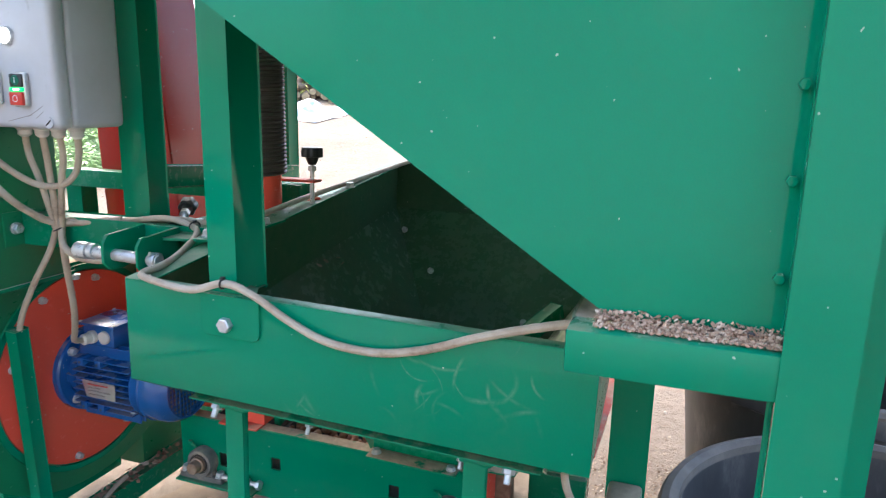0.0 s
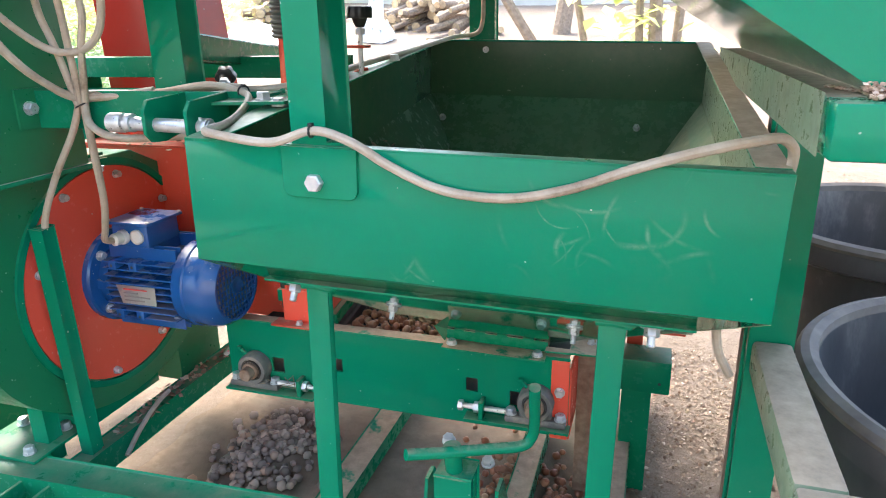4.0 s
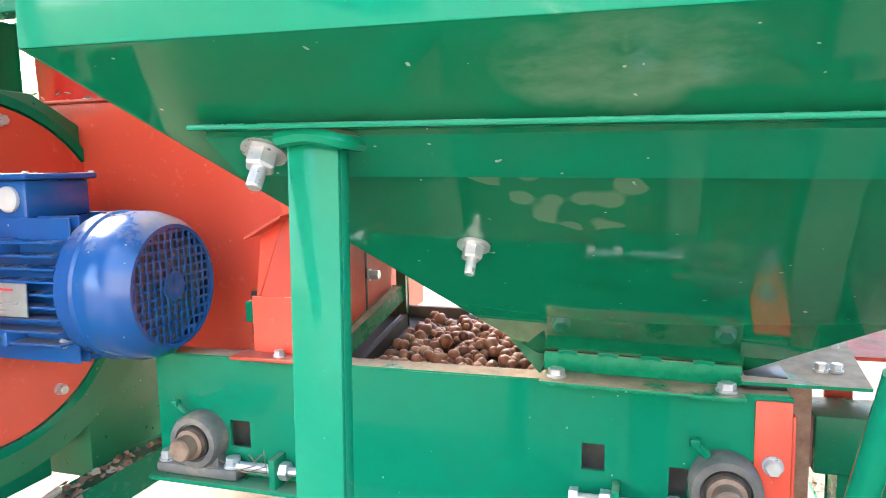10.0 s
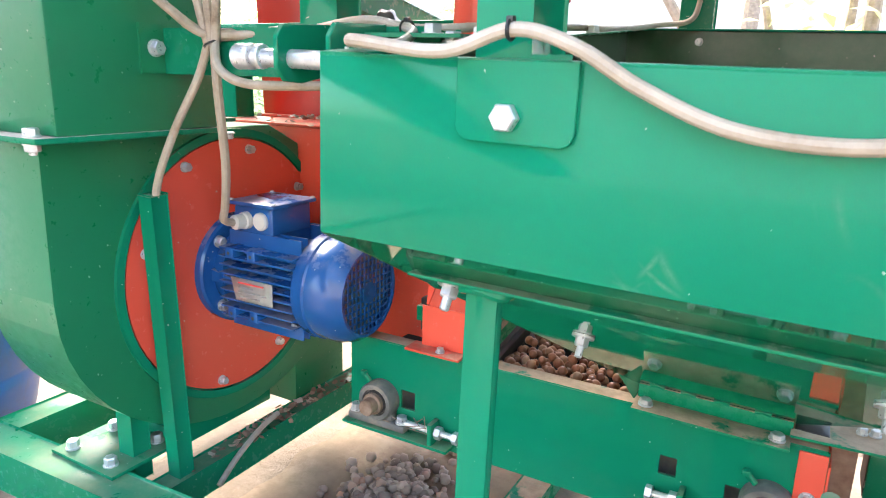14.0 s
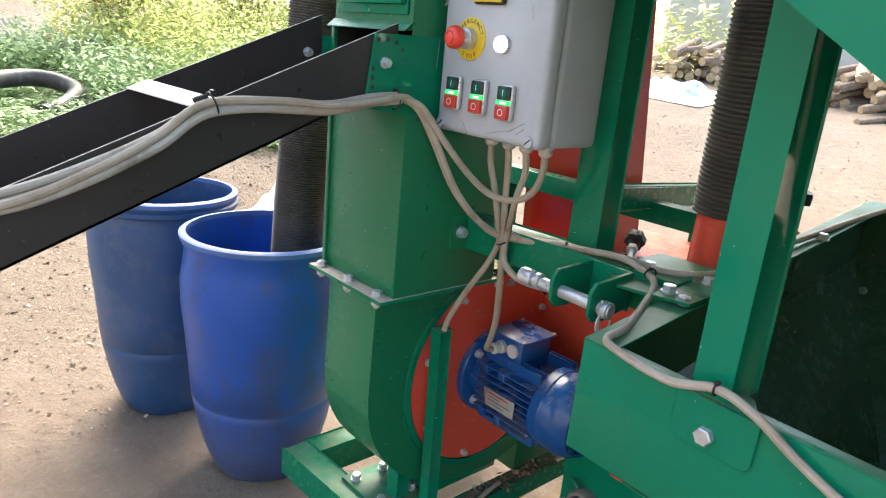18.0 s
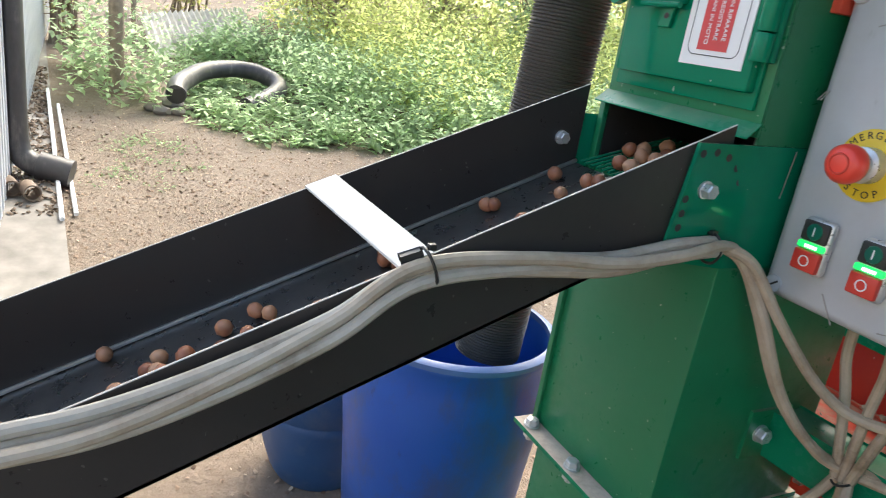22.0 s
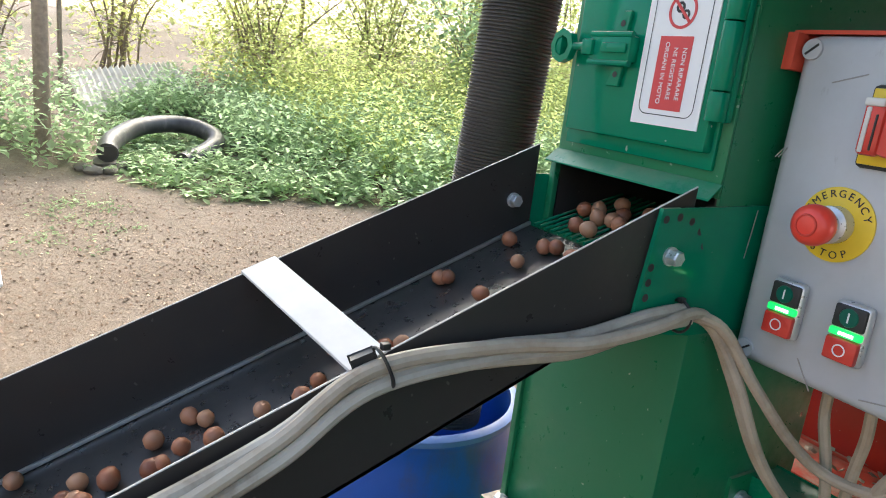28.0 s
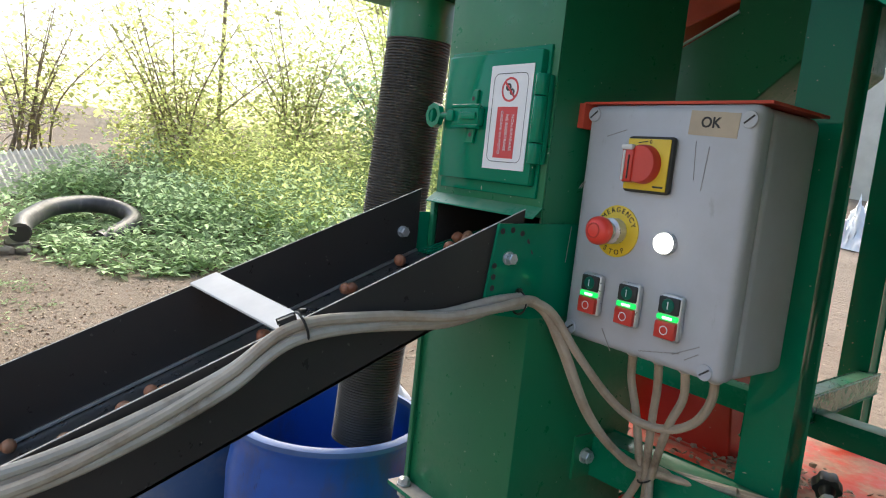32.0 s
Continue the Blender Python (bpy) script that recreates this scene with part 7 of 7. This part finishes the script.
def shrub(x, y, h, spread, n, mat, seed, label, name="shrub", leaf=0.075, dry=0.0):
    r = random.Random(seed)
    z = ground_z(x, y)
    s = thing(name, (x, y, z), label, name, "shrubs behind the yard")
    limbs, tips = [], []
    for i in range(13):
        az, out = r.uniform(0, 6.28), r.uniform(0.25, 1.0) * spread
        top = Vector((x + math.cos(az) * out, y + math.sin(az) * out, z + h * r.uniform(0.5, 1.0)))
        mid = Vector((x + math.cos(az) * out * 0.35, y + math.sin(az) * out * 0.35, z + (top.z - z) * 0.5))
        path = smooth_path([(x + r.uniform(-0.25, 0.25) * spread, y + r.uniform(-0.25, 0.25) * spread, z - 0.03), mid, top], 5)
        m = len(path)
        limbs.append(sweep(path, 0.02, 6, 0, [0.016 * (1 - 0.85 * k / m) for k in range(m)]))
        for k in range(3, m):
            tips.append((path[k], 0.55 if k < m - 3 else 1.0))
            for _ in range(2):
                e = path[k] + Vector((r.gauss(0, 0.16), r.gauss(0, 0.16), r.gauss(0.06, 0.12))) * spread
                limbs.append(sweep([path[k], path[k].lerp(e, 0.5) + Vector((0, 0, 0.02)), e], 0.004, 4, 2))
                tips.append((e, 1.0))
    part("branchwork", merge(*limbs), M["bark"], s, "bare brown branches")

    def spots(count):
        for _ in range(count):
            c, w = tips[r.randrange(len(tips))]
            k = 0.22 * spread
            yield c.x + r.gauss(0, k), c.y + r.gauss(0, k), c.z + r.gauss(0, k), leaf * r.uniform(0.5, 1.2)

    leaf_cloud("crown", spots(int(n * (1 - dry))), mat, "", "", seed + 1, parent=s)
    if dry:
        leaf_cloud("dry_leaves", spots(int(n * dry)), "leaf_dry", "", "", seed + 2, parent=s)
    return s


shrub(-7.9, 1.75, 1.9, 1.35, 5600, "leaf_shrub", 41, "spreading shrub with thin brown limbs and yellowing leaves", dry=0.25)
shrub(-8.3, 0.35, 1.7, 0.9, 1500, "leaf_shrub", 43, "thin dark green shrub by the fence", dry=0.2)
shrub(-8.0, 3.3, 2.2, 1.3, 7000, "leaf_shrub", 45, "dense grey-green shrub behind the nettles", dry=0.1)
shrub(-8.3, 5.0, 3.6, 1.7, 9000, "leaf_bright", 47, "tall bright yellow-green bush", leaf=0.085)
shrub(-7.0, 4.3, 1.7, 0.9, 2200, "leaf_weed", 49, "leafy green bush behind the nettles", leaf=0.12)
shrub(-8.8, 7.0, 3.4, 1.8, 7500, "leaf_bright", 51, "tall yellow-green bush behind the yard", leaf=0.09)
shrub(-4.9, 6.3, 1.3, 0.5, 900, "leaf_shrub", 53, "small thin bush at the edge of the yard", dry=0.3)
shrub(-6.6, -0.75, 1.6, 0.5, 420, "leaf_dry", 55, "half-dry spindly bush by the concrete", dry=0.3)


def far_tree(x, y, h, r0, seed, label, n=2600, mat="leaf_bright"):
    r = random.Random(seed)
    z = ground_z(x, y)
    t = thing("tree", (x, y, z), label, "tree", "trees behind the yard")
    part("trunk", sweep([(x, y, z - 0.05), (x + 0.1, y, z + h * 0.3), (x - 0.1, y + 0.1, z + h * 0.75)], 0.1, 10, 5, [0.13 * (1 - 0.06 * k) for k in range(11)]), M["bark"], t)
    tips, limbs = [], []
    for i in range(12):
        az = r.uniform(0, 6.28)
        a = Vector((x, y, z + h * r.uniform(0.35, 0.75)))
        b = a + Vector((math.cos(az) * r0 * r.uniform(0.5, 1), math.sin(az) * r0 * r.uniform(0.5, 1), h * r.uniform(0.0, 0.3)))
        limbs.append(sweep([a, a.lerp(b, 0.5) + Vector((0, 0, 0.15)), b], 0.025, 6, 4))
        tips += [a.lerp(b, q) for q in (0.5, 0.7, 0.85, 1.0)]
    part("branchwork", merge(*limbs), M["bark"], t)

    def spots():
        for _ in range(n):
            c = tips[r.randrange(len(tips))]
            yield c.x + r.gauss(0, r0 * 0.2), c.y + r.gauss(0, r0 * 0.2), c.z + r.gauss(0, r0 * 0.17), 0.13 * r.uniform(0.6, 1.2)

    leaf_cloud("crown", spots(), mat, "", "", seed + 1, parent=t)


far_tree(-12.5, 7.5, 4.5, 2.0, 61, "light green tree beyond the shrubs")


def stemmed_bush(x, y, stems, leaf_at, seed, label):
    """A bush of a few bare leaning stems with large leaves near their tops; stems give foot, top and radius."""
    r = random.Random(seed)
    t = thing("bush", (x, y, ground_z(x, y)), label, "bush", "shrubs behind the yard")
    for (ax, ay), (bx, by, bz), rad in stems:
        a, b = Vector((ax, ay, ground_z(ax, ay) - 0.03)), Vector((bx, by, bz))
        mid = a.lerp(b, 0.5) + Vector((r.uniform(-0.05, 0.05), r.uniform(-0.05, 0.05), 0))
        part("stem", sweep([a, mid, b], rad, 8, 5, [rad * (1 - 0.04 * k) for k in range(11)]), M["bark"], t)
    spots = []
    for (px, py, pz), n, spread in leaf_at:
        spots += [(px + r.gauss(0, spread), py + r.gauss(0, spread), pz + r.gauss(0, spread * 1.2), 0.15 * r.uniform(0.6, 1.2)) for _ in range(n)]
    leaf_cloud("crown", spots, "leaf_bright", "", "", seed + 1, parent=t)


stemmed_bush(0.15, 4.1, [((0.12, 4.0), (-0.75, 4.0, 1.40), 0.045), ((0.12, 4.05), (-0.20, 4.1, 1.6), 0.030), ((0.42, 4.0), (0.40, 4.0, 1.9), 0.030), ((0.52, 4.0), (0.50, 4.1, 1.9), 0.050), ((0.60, 4.1), (0.72, 4.1, 1.7), 0.035)], [((0.22, 4.0, 0.95), 26, 0.11), ((0.36, 4.0, 0.80), 20, 0.09), ((0.2, 4.1, 1.35), 60, 0.25), ((0.6, 4.1, 1.45), 90, 0.3)], 63, "bush of bare leaning stems with large green leaves")
far_tree(-0.75, 8.6, 3.4, 1.0, 65, "thin bare-stemmed tree behind the hopper", 160)

def hedge_spots():
    r = random.Random(101)
    for _ in range(2000):
        a = r.uniform(-0.25, 1.15)
        d = r.uniform(11.5, 15)
        x, y = -d * math.cos(a), 0.3 + d * math.sin(a)
        top = 0.9 + 0.7 * noise.noise((a * 5, 3, 1))
        yield x, y, ground_z(x, y) + top * r.random() ** 0.8, 0.20 * r.uniform(0.6, 1.3)


leaf_cloud("far_hedge", hedge_spots(), "leaf_bright", "hazy bright hedge beyond the shrubs", "hedge", 103)

# ---- wood pile, tarpaulin, sack and wall behind the machine ----
def wood_pile(cx, cy, w, n, seed, name="log"):
    r = random.Random(seed)
    for i in range(n):
        layer = int(4 * (i / n) ** 1.4)
        x = cx + r.uniform(-w, w) * (1 - 0.17 * layer)
        y = cy + r.uniform(-0.3, 0.3)
        L, rad = r.uniform(0.45, 1.0), r.uniform(0.035, 0.075)
        az, el = r.uniform(0.9, 2.2), r.uniform(-0.12, 0.35)
        d = Vector((math.cos(az) * math.cos(el), math.sin(az) * math.cos(el), math.sin(el)))
        c = Vector((x, y, ground_z(x, y) + rad + layer * 0.12))
        t = thing("log", c, "rough split firewood log in a pile", "log", "firewood logs")
        part("bark_side", rod(c - d * L / 2, c + d * L / 2, rad, rad * 0.85, 9), M["bark"], t)
        part("cut_end", lathe(c - d * (L / 2 + 0.002), -d, [(0, 0), (0, rad * 0.93), (0.003, rad * 0.9), (0.003, 0)], 9), M["cut_wood"], t)


wood_pile(-2.75, 9.0, 0.62, 46, 71)
wood_pile(-1.9, 8.4, 0.4, 14, 73)
wood_pile(-4.9, 9.2, 0.75, 34, 75)


def rumpled(x0, x1, y0, y1, h, seed):
    bm = bmesh.new()
    n = 22
    g = []
    for i in range(n + 1):
        row = []
        for j in range(n + 1):
            x, y = x0 + (x1 - x0) * i / n, y0 + (y1 - y0) * j / n
            edge = min(i, n - i, j, n - j) / (n / 2)
            row.append(bm.verts.new((x + 0.06 * noise.noise((i * 0.5, j * 0.5, seed)), y, ground_z(x, y) + 0.012 + h * min(1, edge * 1.6) * (0.6 + 0.6 * noise.noise((i * 0.35, j * 0.35, seed + 3))))))
        g.append(row)
    for i in range(n):
        for j in range(n):
            bm.faces.new((g[i][j], g[i + 1][j], g[i + 1][j + 1], g[i][j + 1]))
    return bm


solid("tarpaulin", rumpled(-5.0, -3.7, 6.9, 8.0, 0.20, 2), M["tarp"], "crumpled white and blue tarpaulin on the ground", "tarpaulin", smooth=180)
solid("sack", rumpled(-3.15, -2.75, 7.45, 7.9, 0.55, 12), M["sheet_white"], "full white plastic sack beside the firewood", "sack", smooth=180)
solid("sack", rumpled(-2.85, -2.25, 0.80, 1.25, 0.34, 22), M["sheet_white"], "half-full white woven sack on the ground behind the drums", "sack", smooth=180)
tagged(new("backdrop_wall", mesh_of("backdrop_wall", box(-7.5, 7.5, 12.0, 12.25, 0.5, 3.4, 0), M["plaster"], 0)), "pale rendered wall beyond the yard", "wall", "", "structure")


def litter_spots():
    r = random.Random(81)
    n = 0
    while n < 7000:
        x, y = r.uniform(-5.0, -1.3), r.uniform(-0.75, 2.2)
        d = noise.noise((x * 0.8, y * 0.8, 6))
        if r.random() > 0.45 + d + (0.25 if x < -3.4 else 0):
            continue
        n += 1
        yield x, y, ground_z(x, y) + 0.004
    for _ in range(3500):
        x, y = r.uniform(-5.0, 1.6), r.uniform(1.2, 7.5)
        yield x, y, ground_z(x, y) + 0.004


scatter("leaf_litter", litter_spots(), 0.0068, "litter", "dry leaves and chaff strewn over the soil", "leaf litter", 83, 0.25)


def strip_litter():
    r = random.Random(87)
    for _ in range(1400):
        x = r.uniform(-5.6, -2.4)
        y = r.uniform(-0.98, -0.56 - 0.075 * (-x - 1.9))
        if noise.noise((x * 1.5, y * 3, 2)) > (-0.3 if x < -3.1 else 0.2):
            yield x, y, ground_z(x, -0.7) + 0.036


scatter("leaf_litter", strip_litter(), 0.012, "fallen_leaf", "curled brown dry leaves on the concrete strip", "leaf litter", 89, 0.45)


def straw_spots():
    r = random.Random(91)
    for _ in range(2600):
        x, y = r.uniform(0.40, 0.80), r.uniform(0.25, 1.2)
        yield x, y, ground_z(x, y) + 0.004


scatter("chaff", straw_spots(), 0.0038, "litter", "dry straw and chaff on the soil beside the machine", "chaff", 93, 0.2)
